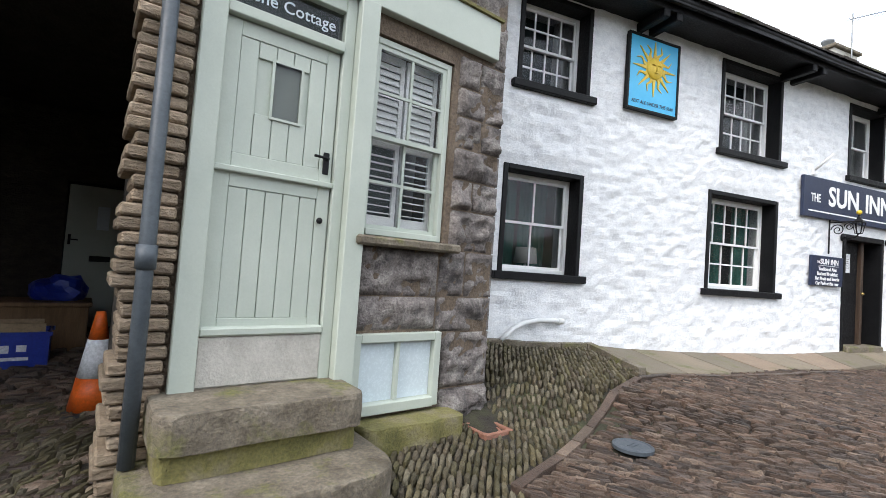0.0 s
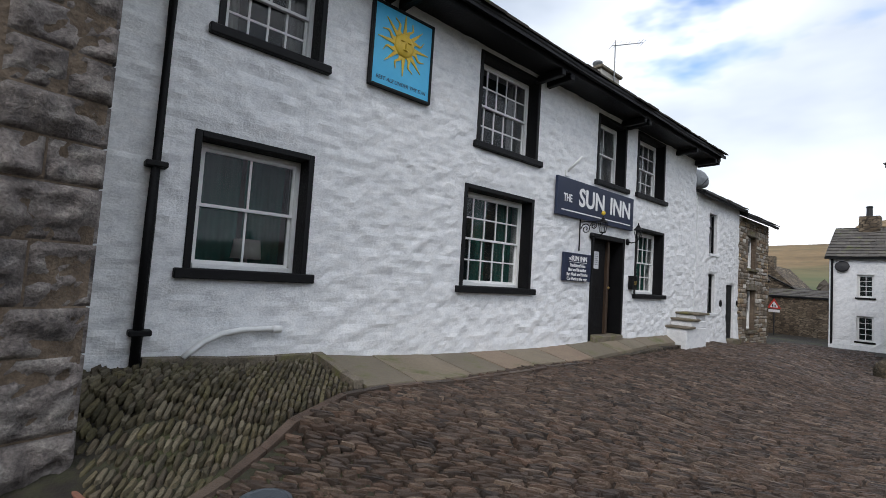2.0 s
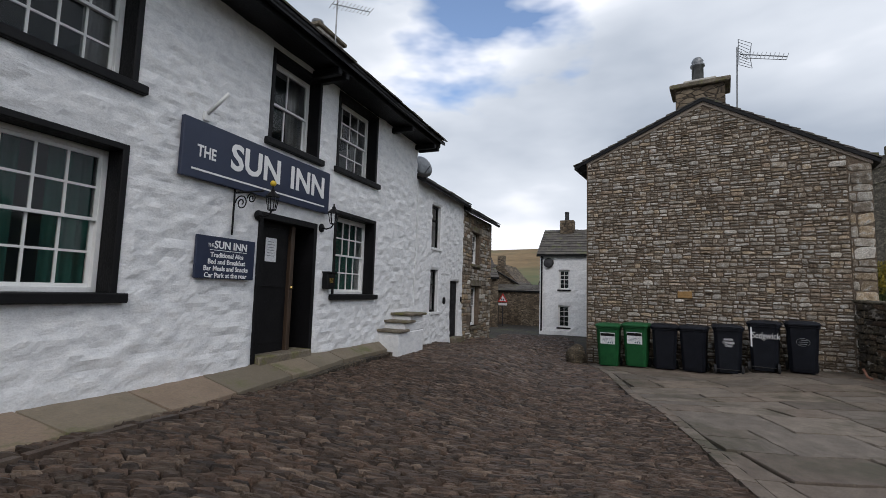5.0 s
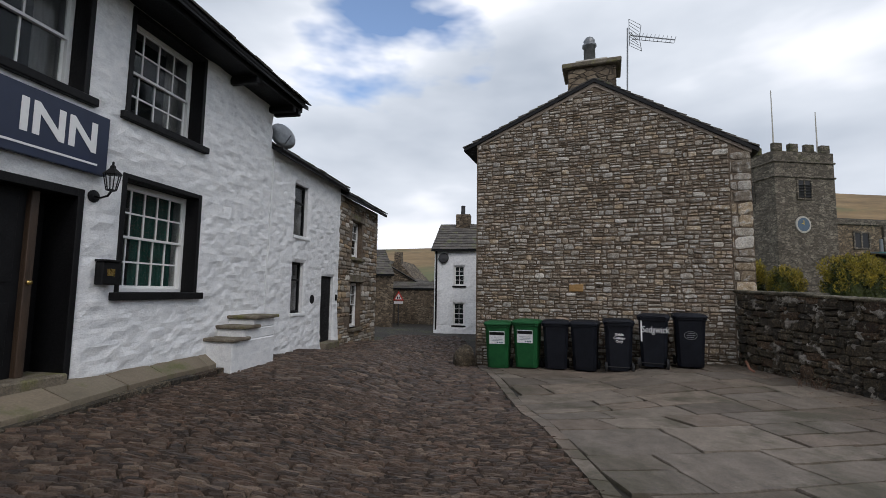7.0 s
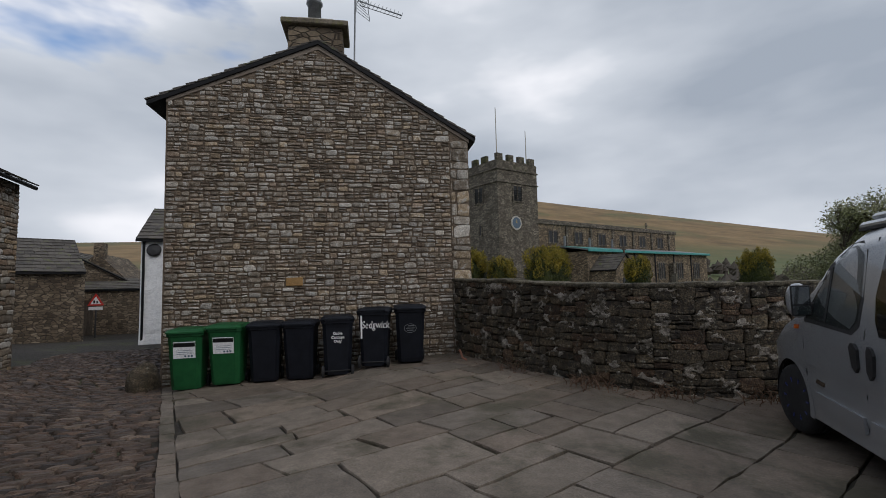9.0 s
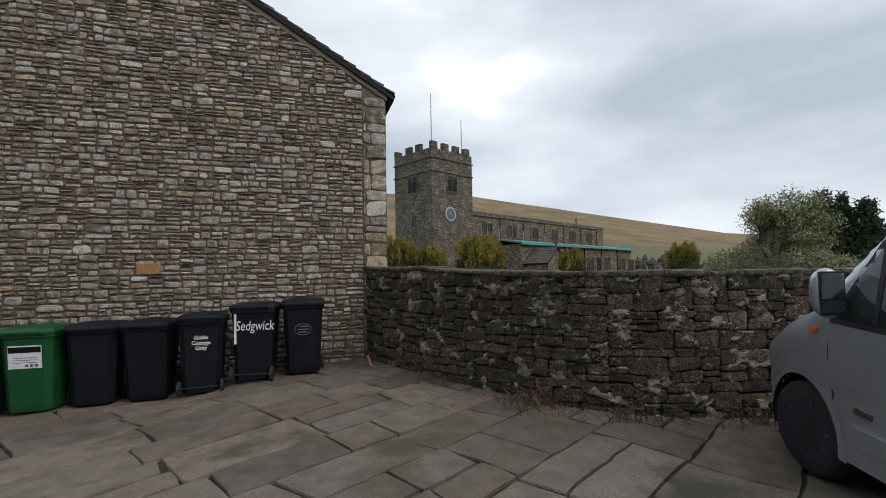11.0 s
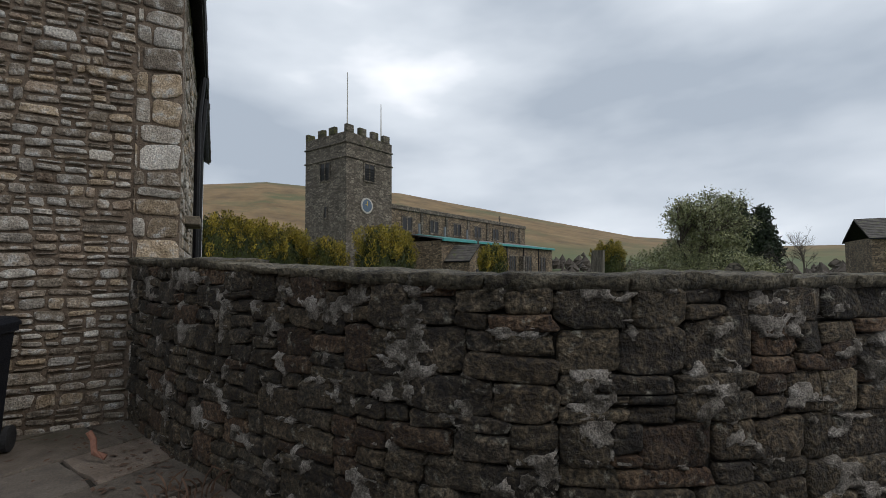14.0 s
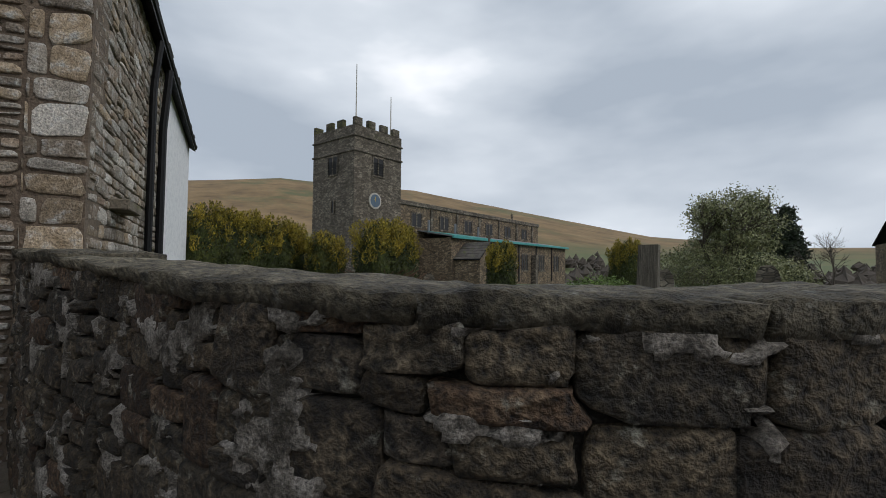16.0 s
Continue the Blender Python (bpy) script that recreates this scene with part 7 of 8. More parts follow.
    spots.sort(key=lambda s: math.hypot(s[0] - 1.9, s[1] - 3.2))
    meshes = {False: [], True: []}
    for mossy in meshes:
        for vs, fs in tpl:
            me = bpy.data.meshes.new("cobble")
            me.from_pydata(vs, [], fs)
            me.materials.append(M["moss_cobble_obj" if mossy else "cobble_obj"])
            me.update()
            meshes[mossy].append(me)
    rest = {False: ([], []), True: ([], [])}
    for k, (x, y, a, L, w, mossy) in enumerate(spots):
        i = rnd.randrange(len(tpl))
        z = level(x, y) - 0.038 + rnd.uniform(-0.006, 0.006)
        h = rnd.uniform(0.034, 0.046)
        slope = Vector((level(x - 0.06, y) - level(x + 0.06, y), level(x, y - 0.06) - level(x, y + 0.06), 0.12)).normalized()
        m = Matrix.Translation((x, y, z)) @ Vector((0, 0, 1)).rotation_difference(slope).to_matrix().to_4x4() @ Matrix.Rotation(a, 4, "Z") @ Euler((rnd.gauss(0, 0.05), rnd.gauss(0, 0.05), 0)).to_matrix().to_4x4() @ Matrix.Diagonal((L, w, h, 1))
        if k < 300:
            ob = new("cobble", meshes[mossy][i])
            ob.parent = st
            ob.matrix_local = m
        else:
            verts, faces = rest[mossy]
            b = len(verts)
            verts += [m @ Vector(p) for p in tpl[i][0]]
            faces += [tuple(b + q for q in f) for f in tpl[i][1]]
    for mossy, (verts, faces) in rest.items():
        if verts:
            tagged(mesh_of("cobbles", verts, faces, M["moss_cobble_isl" if mossy else "cobble_isl"], st), kind="stuff")


build_cobbles()


# ---- wheelie bins along the gable ----
def build_bin(m, label, mat, turned=False, words=(), sticker=False, logo=False, script=""):
    b = base("wheelie_bin", m, label, "bin", group="bins against the gable")
    bm = bmesh.new()
    n = 0.06

    def ring(hw, y0, y1, z):
        return [bm.verts.new(p) for p in ((-hw + n, y0, z), (hw - n, y0, z), (hw, y0 + n, z), (hw, y1 - n, z), (hw - n, y1, z), (-hw + n, y1, z), (-hw, y1 - n, z), (-hw, y0 + n, z))]
    rs = [ring(0.225, -0.20, 0.24, 0.03), ring(0.23, -0.22, 0.25, 0.10), ring(0.262, -0.32, 0.30, 0.85), ring(0.268, -0.33, 0.31, 0.93), ring(0.288, -0.35, 0.33, 0.94), ring(0.288, -0.35, 0.33, 0.985)]
    for a, c in zip(rs, rs[1:]):
        for i in range(8):
            bm.faces.new((a[i], a[(i + 1) % 8], c[(i + 1) % 8], c[i]))
    bm.faces.new(rs[0][::-1])
    bm.faces.new(rs[-1])
    part("body", bm, M[mat], b)
    bm = bmesh.new()
    rs = [ring(0.30, -0.385, 0.34, 0.985), ring(0.30, -0.385, 0.34, 1.01), ring(0.27, -0.34, 0.31, 1.05), ring(0.20, -0.25, 0.22, 1.065)]
    for a, c in zip(rs, rs[1:]):
        for i in range(8):
            bm.faces.new((a[i], a[(i + 1) % 8], c[(i + 1) % 8], c[i]))
    bm.faces.new(rs[0][::-1])
    bm.faces.new(rs[-1])
    part("lid", bm, M[mat], b)
    bm = bmesh.new()
    add_tube(bm, [(-0.22, 0.34, 1.0), (-0.22, 0.41, 1.02), (0.22, 0.41, 1.02), (0.22, 0.34, 1.0)], 0.015, 6)
    part("handle", bm, M[mat], b)
    for sgn in (-1, 1):
        bm = bmesh.new()
        add_lathe(bm, [(0.0, -0.025), (0.07, -0.025), (0.1, -0.018), (0.1, 0.018), (0.07, 0.025), (0.0, 0.025)], 18)
        part("wheel", bm, M["rubber"], b, m=Matrix.Translation((sgn * 0.255, 0.25, 0.10)) @ Matrix.Rotation(radians(90), 4, "Y"))
    bm = bmesh.new()
    add_rod(bm, (-0.25, 0.25, 0.10), (0.25, 0.25, 0.10), 0.012, n=6)
    part("axle", bm, M["rubber"], b)
    # face that looks out: front, or back when turned round
    def face(z, out=0.004):
        f = (z - 0.10) / 0.75
        return (-0.22 - 0.10 * f - out) if not turned else None
    holder = new("face_marks")
    holder.parent = b
    lean = math.atan2(0.10, 0.75) if not turned else math.atan2(0.05, 0.75)
    holder.matrix_local = (Matrix.Translation((0, -0.222, 0.10)) if not turned else Matrix.Translation((0, 0.252, 0.10)) @ Matrix.Rotation(math.pi, 4, "Z")) @ Matrix.Rotation(lean, 4, "X")
    if sticker:
        part("sticker", box_bm((-0.17, 0.17, -0.004, 0.004, 0.47, 0.75)), M["paper"], holder, "white instruction sticker")
        part("sticker_band", box_bm((-0.165, 0.165, -0.006, -0.0045, 0.665, 0.735)), M["black_paint"], holder)
        part("print", box_bm(*[(-0.12, 0.12, -0.006, -0.0045, 0.60 - 0.03 * k, 0.606 - 0.03 * k) for k in range(3)], (0.0, 0.03, -0.006, -0.0045, 0.49, 0.52), (0.05, 0.08, -0.006, -0.0045, 0.49, 0.52), (0.1, 0.13, -0.006, -0.0045, 0.49, 0.52)), M["clock_blue"], holder)
    for k, w in enumerate(words):
        text_part(w, 0.07, (0, -0.003, 0.66 - 0.07 * k), holder, M["letter_white"], offset=0.001)
    if script:
        text_part(script, 0.185, (0.04, -0.003, 0.66), holder, M["letter_white"], shear=0.15, squeeze=0.72, label="hand-painted white name")
        part("brush_stroke", box_bm((-0.225, -0.195, -0.006, -0.001, 0.42, 0.84)), M["letter_white"], holder)
    if logo:
        bm = bmesh.new()
        add_tube(bm, [(0.11 * math.cos(k * math.pi / 12), -0.004, 0.55 + 0.08 * math.sin(k * math.pi / 12)) for k in range(25)], 0.004, 5)
        part("emblem", bm, M["lead"], holder, "faint moulded oval emblem")
        part("emblem_bars", box_bm((-0.04, 0.07, -0.004, 0.0, 0.585, 0.6), (-0.07, 0.08, -0.004, 0.0, 0.545, 0.558), (-0.06, 0.06, -0.004, 0.0, 0.505, 0.518)), M["lead"], holder)
    return b


BINS = (4.08, 3.43, 2.82, 2.20, 1.54, 0.86, 0.22)
GN = Vector((-math.sin(GA), math.cos(GA), 0))
GT = Vector((math.cos(GA), math.sin(GA), 0))


def bin_pose(s, out, turn):
    p = GT * s - GN * 16.678 + GN * out
    return Matrix.Translation((p.x, p.y, level(p.x, p.y) + 0.004)) @ Matrix.Rotation(GA + math.pi + radians(turn), 4, "Z")


build_bin(bin_pose(BINS[0], 0.62, 4), "green plastic wheelie bin with a white sticker", "bin_green", sticker=True)
build_bin(bin_pose(BINS[1], 0.62, -2), "green plastic wheelie bin with a white sticker", "bin_green", sticker=True)
build_bin(bin_pose(BINS[2], 0.55, 5), "plain black plastic wheelie bin", "bin_black")
build_bin(bin_pose(BINS[3], 0.55, -4), "plain black plastic wheelie bin", "bin_black")
build_bin(bin_pose(BINS[4], 0.66, 180 + 3), "black wheelie bin lettered in small white words, wheels outwards", "bin_black", turned=True, words=("Gable", "Cottage", "Only"))
build_bin(bin_pose(BINS[5], 0.70, 180 - 8), "black wheelie bin with a hand-painted white name, wheels outwards", "bin_black", turned=True, script="Sedgwick")
build_bin(bin_pose(BINS[6], 0.68, -3), "black wheelie bin with a faint oval emblem", "bin_black", logo=True)


# ---- silver camper van nosed up to the wall ----
def build_van():
    fwd = Vector((0.80, -0.60, 0)).normalized()
    left = Vector((-fwd.y, fwd.x, 0))
    # local: x back from the nose, y to the van's right, so the seen side is y = -0.95
    rot = Matrix(((-fwd.x, -left.x, 0, 0), (-fwd.y, -left.y, 0, 0), (0, 0, 1, 0), (0, 0, 0, 1)))
    wheel = Vector((10.7, -5.2, 0.0))
    nose = wheel + fwd * 0.85 - left * 0.93
    v = base("camper_van", Matrix.Translation((nose.x, nose.y, 0.05)) @ rot, "silver camper van with dark tinted side windows, parked", "van")
    LEN = 4.8
    top = lambda s: float(np.interp(s, [0, 0.03, 0.10, 0.25, 0.55, 0.95, 1.25, 1.6, 1.9, 2.3, 4.5, 4.75, 4.8], [0.62, 0.74, 0.84, 0.95, 1.08, 1.22, 1.50, 1.80, 1.92, 1.96, 1.97, 1.90, 1.80]))
    plan = lambda s: float(np.interp(s, [0, 0.04, 0.12, 0.3, 0.6, 1.0, 4.5, 4.75, 4.8], [0.62, 0.70, 0.79, 0.88, 0.93, 0.95, 0.95, 0.92, 0.88]))

    def halfwidth(s, z):
        t = top(s)
        lean = 0.0 if z < 1.05 else 0.17 * ((z - 1.05) / 0.9) ** 1.2
        belt = 0.012 * math.sin(min(1, max(0, (z - 0.3) / 0.8)) * math.pi) - (0.03 if 0.62 < z < 0.72 else 0.0) * 0.4
        r = max(0.0, 1 - (t - z) / 0.16)
        return (plan(s) - lean + belt) - (0.10 * r * r)
    ss = sorted(set(np.round(np.concatenate([np.linspace(0, 0.3, 7), np.linspace(0.3, LEN, 76), [LEN]]), 3)))
    zs0 = [0.26, 0.30, 0.36, 0.42, 0.48, 0.54, 0.60, 0.66, 0.72, 0.78, 0.84, 0.90, 0.97, 1.04, 1.12, 1.2, 1.3, 1.4, 1.5, 1.6, 1.7, 1.78, 1.85, 1.9, 1.94, 1.97]
    verts, faces = [], []
    N = len(zs0)
    arch = [(0.85, 0.33, 0.40), (3.93, 0.33, 0.40)]
    for side in (-1, 1):
        k0 = len(verts)
        for s in ss:
            t = top(s)
            for j, z in enumerate(zs0):
                zz = 0.26 + (z - 0.26) / (1.97 - 0.26) * (t - 0.26) if z > 0.6 or t < 1.2 else z
                zz = min(z, t)
                verts.append((s, side * halfwidth(s, zz), zz))
        for i in range(len(ss) - 1):
            for j in range(N - 1):
                a = k0 + i * N + j
                q = (a, a + N, a + N + 1, a + 1)
                cs, cz = (ss[i] + ss[i + 1]) / 2, (zs0[j] + zs0[j + 1]) / 2
                if cz > max(top(ss[i]), top(ss[i + 1])):
                    continue
                if any(math.hypot(cs - a0, cz - a1) < r for a0, a1, r in arch):
                    continue
                faces.append(q if side > 0 else q[::-1])
    # top strips between the two sides, nose and tail
    half = len(ss) * N
    for i in range(len(ss) - 1):
        a = i * N + N - 1
        prev = None
        faces.append((a, a + N, half + a + N, half + a))
    for j in range(N - 1):
        faces.append((j, half + j, half + j + 1, j + 1))
        e = (len(ss) - 1) * N
        faces.append((e + j, e + j + 1, half + e + j + 1, half + e + j))
    mesh_of("body", verts, faces, M["van_silver"], v, smooth=True)
    part("underbody", box_bm((0.15, LEN - 0.1, -0.8, 0.8, 0.22, 0.30), (1.4, 3.45, -0.78, 0.78, 0.30, 1.0), (0.25, 0.5, -0.78, 0.78, 0.3, 0.8), (4.4, 4.7, -0.78, 0.78, 0.3, 0.8), (0.5, 1.4, -0.45, 0.45, 0.3, 0.85)), M["plastic_dark"], v)
    for a0, a1, r in arch:
        for side in (-1, 1):
            bm = bmesh.new()
            w = halfwidth(a0, 0.5)
            for rr0, rr1, y0, y1 in ((0.40, 0.40, w + 0.004, w - 0.35),):
                inner, outer = [], []
                for k in range(25):
                    a = math.pi * (-0.06 + 1.12 * k / 24)
                    inner.append(bm.verts.new((a0 + rr0 * math.cos(a), side * y0, a1 + rr0 * math.sin(a))))
                    outer.append(bm.verts.new((a0 + rr1 * math.cos(a), side * y1, a1 + rr1 * math.sin(a))))
                for k in range(24):
                    bm.faces.new((inner[k], inner[k + 1], outer[k + 1], outer[k]))
            part("arch_liner", bm, M["plastic_dark"], v)
            bm = bmesh.new()
            i2, o2, b2 = [], [], []
            for k in range(25):
                a = math.pi * (-0.06 + 1.12 * k / 24)
                x, z = math.cos(a), math.sin(a)
                i2.append(bm.verts.new((a0 + 0.395 * x, side * (w + 0.012), a1 + 0.395 * z)))
                zz = a1 + 0.46 * z
                xx = a0 + 0.46 * x
                o2.append(bm.verts.new((xx, side * (halfwidth(xx, zz) + 0.003), zz)))
            for k in range(24):
                bm.faces.new((i2[k], i2[k + 1], o2[k + 1], o2[k]))
            part("arch_lip", bm, M["van_silver"], v, smooth=True)
            wh = new("wheel")
            wh.parent = v
            turn = radians(9) if a0 < 2 else 0.0
            wh.matrix_local = Matrix.Translation((a0, side * (w - 0.11), 0.335)) @ Matrix.Rotation(turn, 4, "Z") @ Matrix.Rotation(radians(90 * side), 4, "X")
            bm = bmesh.new()
            add_lathe(bm, [(0.20, -0.10), (0.30, -0.105), (0.328, -0.085), (0.335, -0.05), (0.335, 0.05), (0.328, 0.085), (0.30, 0.105), (0.20, 0.10)], 36)
            part("tyre", bm, M["rubber"], wh, smooth=True)
            bm = bmesh.new()
            for q in (-0.05, -0.018, 0.018, 0.05):
                add_lathe(bm, [(0.333, q - 0.012), (0.340, q - 0.009), (0.340, q + 0.009), (0.333, q + 0.012)], 36)
            part("tread", bm, M["rubber"], wh)
            bm = bmesh.new()
            add_lathe(bm, [(0.215, -0.095), (0.205, -0.04), (0.205, 0.04)], 30)
            for k in range(10):
                a = 2 * math.pi * k / 10
                add_rod(bm, (0.03 * math.cos(a), 0.03 * math.sin(a), -0.075), (0.205 * math.cos(a), 0.205 * math.sin(a), -0.09), 0.016, n=6)
            add_lathe(bm, [(0.0, -0.085), (0.05, -0.085), (0.055, -0.06), (0.0, -0.06)], 14)
            part("rim", bm, M["blue_wheel"], wh)

    def panel(name, outline, mat, out=0.004, label="", thick=0.006):
        """A plate that follows the side of the body."""
        for side in (-1, 1):
            bm = bmesh.new()
            f = [bm.verts.new((s, side * (halfwidth(s, z) + out), z)) for s, z in outline]
            b = [bm.verts.new((s, side * (halfwidth(s, z) + out - thick), z)) for s, z in outline]
            bm.faces.new(f if side < 0 else f[::-1])
            n = len(f)
            for i in range(n):
                bm.faces.new((f[i], f[(i + 1) % n], b[(i + 1) % n], b[i]))
            ob = part(name, bm, M[mat], v, label)
            bmesh_fix(ob)

    def bmesh_fix(ob):
        bm = bmesh.new()
        bm.from_mesh(ob.data)
        bmesh.ops.triangulate(bm, faces=[f for f in bm.faces if len(f.verts) > 4])
        bmesh.ops.recalc_face_normals(bm, faces=bm.faces)
        bm.to_mesh(ob.data)
        bm.free()
    door_glass = [(1.26, 1.17), (2.02, 1.13), (2.12, 1.2), (2.14, 1.40), (2.10, 1.72), (1.98, 1.80), (1.82, 1.79), (1.62, 1.62), (1.38, 1.36), (1.25, 1.22)]
    panel("door_seal", [(s + (0.035 if s > 1.7 else -0.04), z + (0.035 if z > 1.5 else -0.035)) for s, z in door_glass], "plastic_dark", 0.002)
    panel("door_window", door_glass, "van_clear", 0.006, "front door window")
    panel("quarter_bar", [(1.60, 1.16), (1.64, 1.16), (1.66, 1.64), (1.62, 1.61)], "plastic_dark", 0.009)
    panel("side_window", [(2.42, 1.12), (3.30, 1.08), (3.36, 1.14), (3.36, 1.74), (3.30, 1.80), (2.46, 1.80), (2.38, 1.74), (2.33, 1.40), (2.36, 1.22)], "van_glass", 0.005, "dark tinted side window")
    panel("rear_window", [(3.5, 1.1), (4.45, 1.1), (4.5, 1.16), (4.42, 1.76), (4.36, 1.8), (3.52, 1.8), (3.47, 1.74), (3.47, 1.14)], "van_glass", 0.005)
    # shut lines
    panel("shut_line", [(1.235, 0.36), (1.243, 0.36), (1.20, 0.95), (1.192, 0.95)], "plastic_dark", 0.003)
    panel("shut_line", [(1.192, 0.95), (1.20, 0.95), (1.22, 1.2), (1.212, 1.2)], "plastic_dark", 0.003)
    panel("shut_line", [(2.20, 0.40), (2.209, 0.40), (2.235, 1.1), (2.226, 1.1)], "plastic_dark", 0.003)
    panel("shut_line", [(2.226, 1.1), (2.235, 1.1), (2.245, 1.84), (2.236, 1.84)], "plastic_dark", 0.003)
    panel("shut_line", [(3.41, 0.40), (3.418, 0.40), (3.418, 1.84), (3.41, 1.84)], "plastic_dark", 0.003)
    panel("rub_strip", [(1.4, 0.40), (2.19, 0.38), (2.19, 0.50), (1.42, 0.52), (1.38, 0.46)], "van_silver", 0.02, thick=0.03)
    panel("rub_strip", [(2.28, 0.38), (3.45, 0.38), (3.45, 0.50), (2.28, 0.50)], "van_silver", 0.02, thick=0.03)
    # body fold drawn as a flat dark strip, its shade line painted on
    panel("crease", [(1.35, 0.705), (3.4, 0.66), (3.4, 0.672), (1.35, 0.717)], "plastic_dark", 0.001)
    panel("door_handle", [(2.05, 1.0), (2.09, 0.86), (2.14, 0.82), (2.17, 0.86), (2.16, 1.0), (2.12, 1.04), (2.08, 1.04)], "plastic_dark", 0.02, thick=0.03)
    panel("door_handle", [(2.29, 1.0), (2.29, 0.86), (2.33, 0.80), (2.37, 0.84), (2.38, 0.98), (2.35, 1.03), (2.31, 1.04)], "plastic_dark", 0.02, thick=0.03)
    panel("badge", [(1.42, 0.60), (1.58, 0.59), (1.58, 0.625), (1.42, 0.635)], "mirror", 0.008)
    panel("indicator", [(1.02, 1.05), (1.10, 1.055), (1.10, 1.095), (1.02, 1.09)], "amber", 0.012, "amber side repeater", 0.02)
    panel("headlight", [(0.06, 0.70), (0.30, 0.76), (0.52, 0.92), (0.42, 0.97), (0.20, 0.90), (0.08, 0.80)], "pane_pale", 0.006)
    panel("bumper_line", [(0.02, 0.60), (0.5, 0.66), (0.5, 0.668), (0.02, 0.608)], "plastic_dark", 0.004)
    # windscreen
    bm = bmesh.new()
    q = [bm.verts.new(p) for p in ((1.0, -0.78, 1.262), (1.0, 0.78, 1.262), (1.62, 0.66, 1.83), (1.62, -0.66, 1.83))]
    bm.faces.new(q)
    part("windscreen", bm, M["van_glass"], v)
    # pop-top roof
    bm = bmesh.new()
    for (s0, s1, y, z0, z1) in ((1.75, 4.6, 0.70, 1.93, 2.0), (1.85, 4.55, 0.66, 2.0, 2.06)):
        add_box(bm, s0, s1, -y, y, z0, z1, bevel=0.025)
    part("pop_top", bm, M["van_silver"], v)
    part("roof_seal", box_bm((1.8, 4.6, -0.72, 0.72, 1.925, 1.945)), M["plastic_dark"], v)
    # cab seen through the glass
    part("dashboard", box_bm((1.05, 1.45, -0.72, 0.72, 0.9, 1.2), bevel=0.05), M["plastic_dark"], v)
    bm = bmesh.new()
    add_tube(bm, [(1.62 + 0.06 * math.sin(k * math.pi / 10), -0.38 + 0.18 * math.cos(k * math.pi / 10), 1.16 + 0.18 * math.sin(k * math.pi / 10)) for k in range(21)], 0.014, 6)
    part("steering_wheel", bm, M["plastic_dark"], v)
    for y in (-0.42, 0.42):
        part("seat", box_bm((1.85, 2.3, y - 0.24, y + 0.24, 0.7, 0.85), (2.2, 2.34, y - 0.22, y + 0.22, 0.85, 1.42), (2.22, 2.32, y - 0.13, y + 0.13, 1.45, 1.65), bevel=0.03), M["plastic_dark"], v)
    part("bulkhead", box_bm((2.5, 2.54, -0.78, 0.78, 0.3, 1.85)), M["plastic_dark"], v)
    for side in (-1, 1):
        mr = new("wing_mirror")
        mr.parent = v
        bm = bmesh.new()
        bmesh.ops.create_icosphere(bm, subdivisions=3, radius=1)
        for q in bm.verts:
            q.co = Vector((min(q.co.x, 0.45) * 0.11, q.co.y * 0.11, math.copysign(abs(q.co.z) ** 0.75, q.co.z) * 0.19))
        part("housing", bm, M["van_silver"], mr, smooth=True)
        part("mirror_rim", box_bm((0.045, 0.055, -0.098, 0.098, -0.165, 0.165), bevel=0.004), M["plastic_dark"], mr)
        part("mirror_glass", box_bm((0.056, 0.059, -0.085, 0.085, -0.04, 0.15)), M["mirror"], mr)
        part("mirror_wide", box_bm((0.056, 0.059, -0.085, 0.085, -0.15, -0.055)), M["mirror"], mr)
        part("bracket", box_bm((-0.03, 0.05, -0.02, 0.15, -0.12, -0.02), bevel=0.02), M["plastic_dark"], mr)
        mr.matrix_local = Matrix.Translation((1.36, side * 1.03, 1.34)) @ Matrix.Rotation(0 if side < 0 else math.pi, 4, "X") @ Matrix.Rotation(radians(8), 4, "Z") @ Matrix.Scale(0.85, 4)


build_van()


# ---- church ----
CH = Matrix.Translation((44.7, -18.6, 0)) @ Matrix.Rotation(radians(-73.2), 4, "Z")
# local x runs along the nave away from the tower corner, local y to the far side


def gothic(parent, u, z, w, h, y, lights=2, louvre=False, sub="window"):
    """A mullioned window in a flat wall: dark recess, stone frame and mullions."""
    win = new(sub)
    win.parent = parent
    part("recess", box_bm((u - w / 2, u + w / 2, y - 0.03, y + 0.05, z, z + h)), M["plastic_dark"], win)
    b = 0.13
    boxes = [(u - w / 2 - b, u - w / 2, y - 0.09, y + 0.02, z - b, z + h + b), (u + w / 2, u + w / 2 + b, y - 0.09, y + 0.02, z - b, z + h + b), (u - w / 2, u + w / 2, y - 0.09, y + 0.02, z + h, z + h + b), (u - w / 2, u + w / 2, y - 0.1, y + 0.02, z - b, z)]
    for k in range(1, lights):
        x = u - w / 2 + w * k / lights
        boxes.append((x - 0.06, x + 0.06, y - 0.07, y + 0.02, z, z + h))
    part("stone_frame", box_bm(*boxes), M["church"], win)
    if louvre:
        for k in range(5):
            part("louvre", box_bm((u - w / 2, u + w / 2, -0.14, 0.0, 0.0, 0.04)), M["plastic_dark"], win, m=Matrix.Translation((0, y, z + 0.12 + h * 0.16 * k)) @ Matrix.Rotation(radians(20), 4, "X"))
    return win


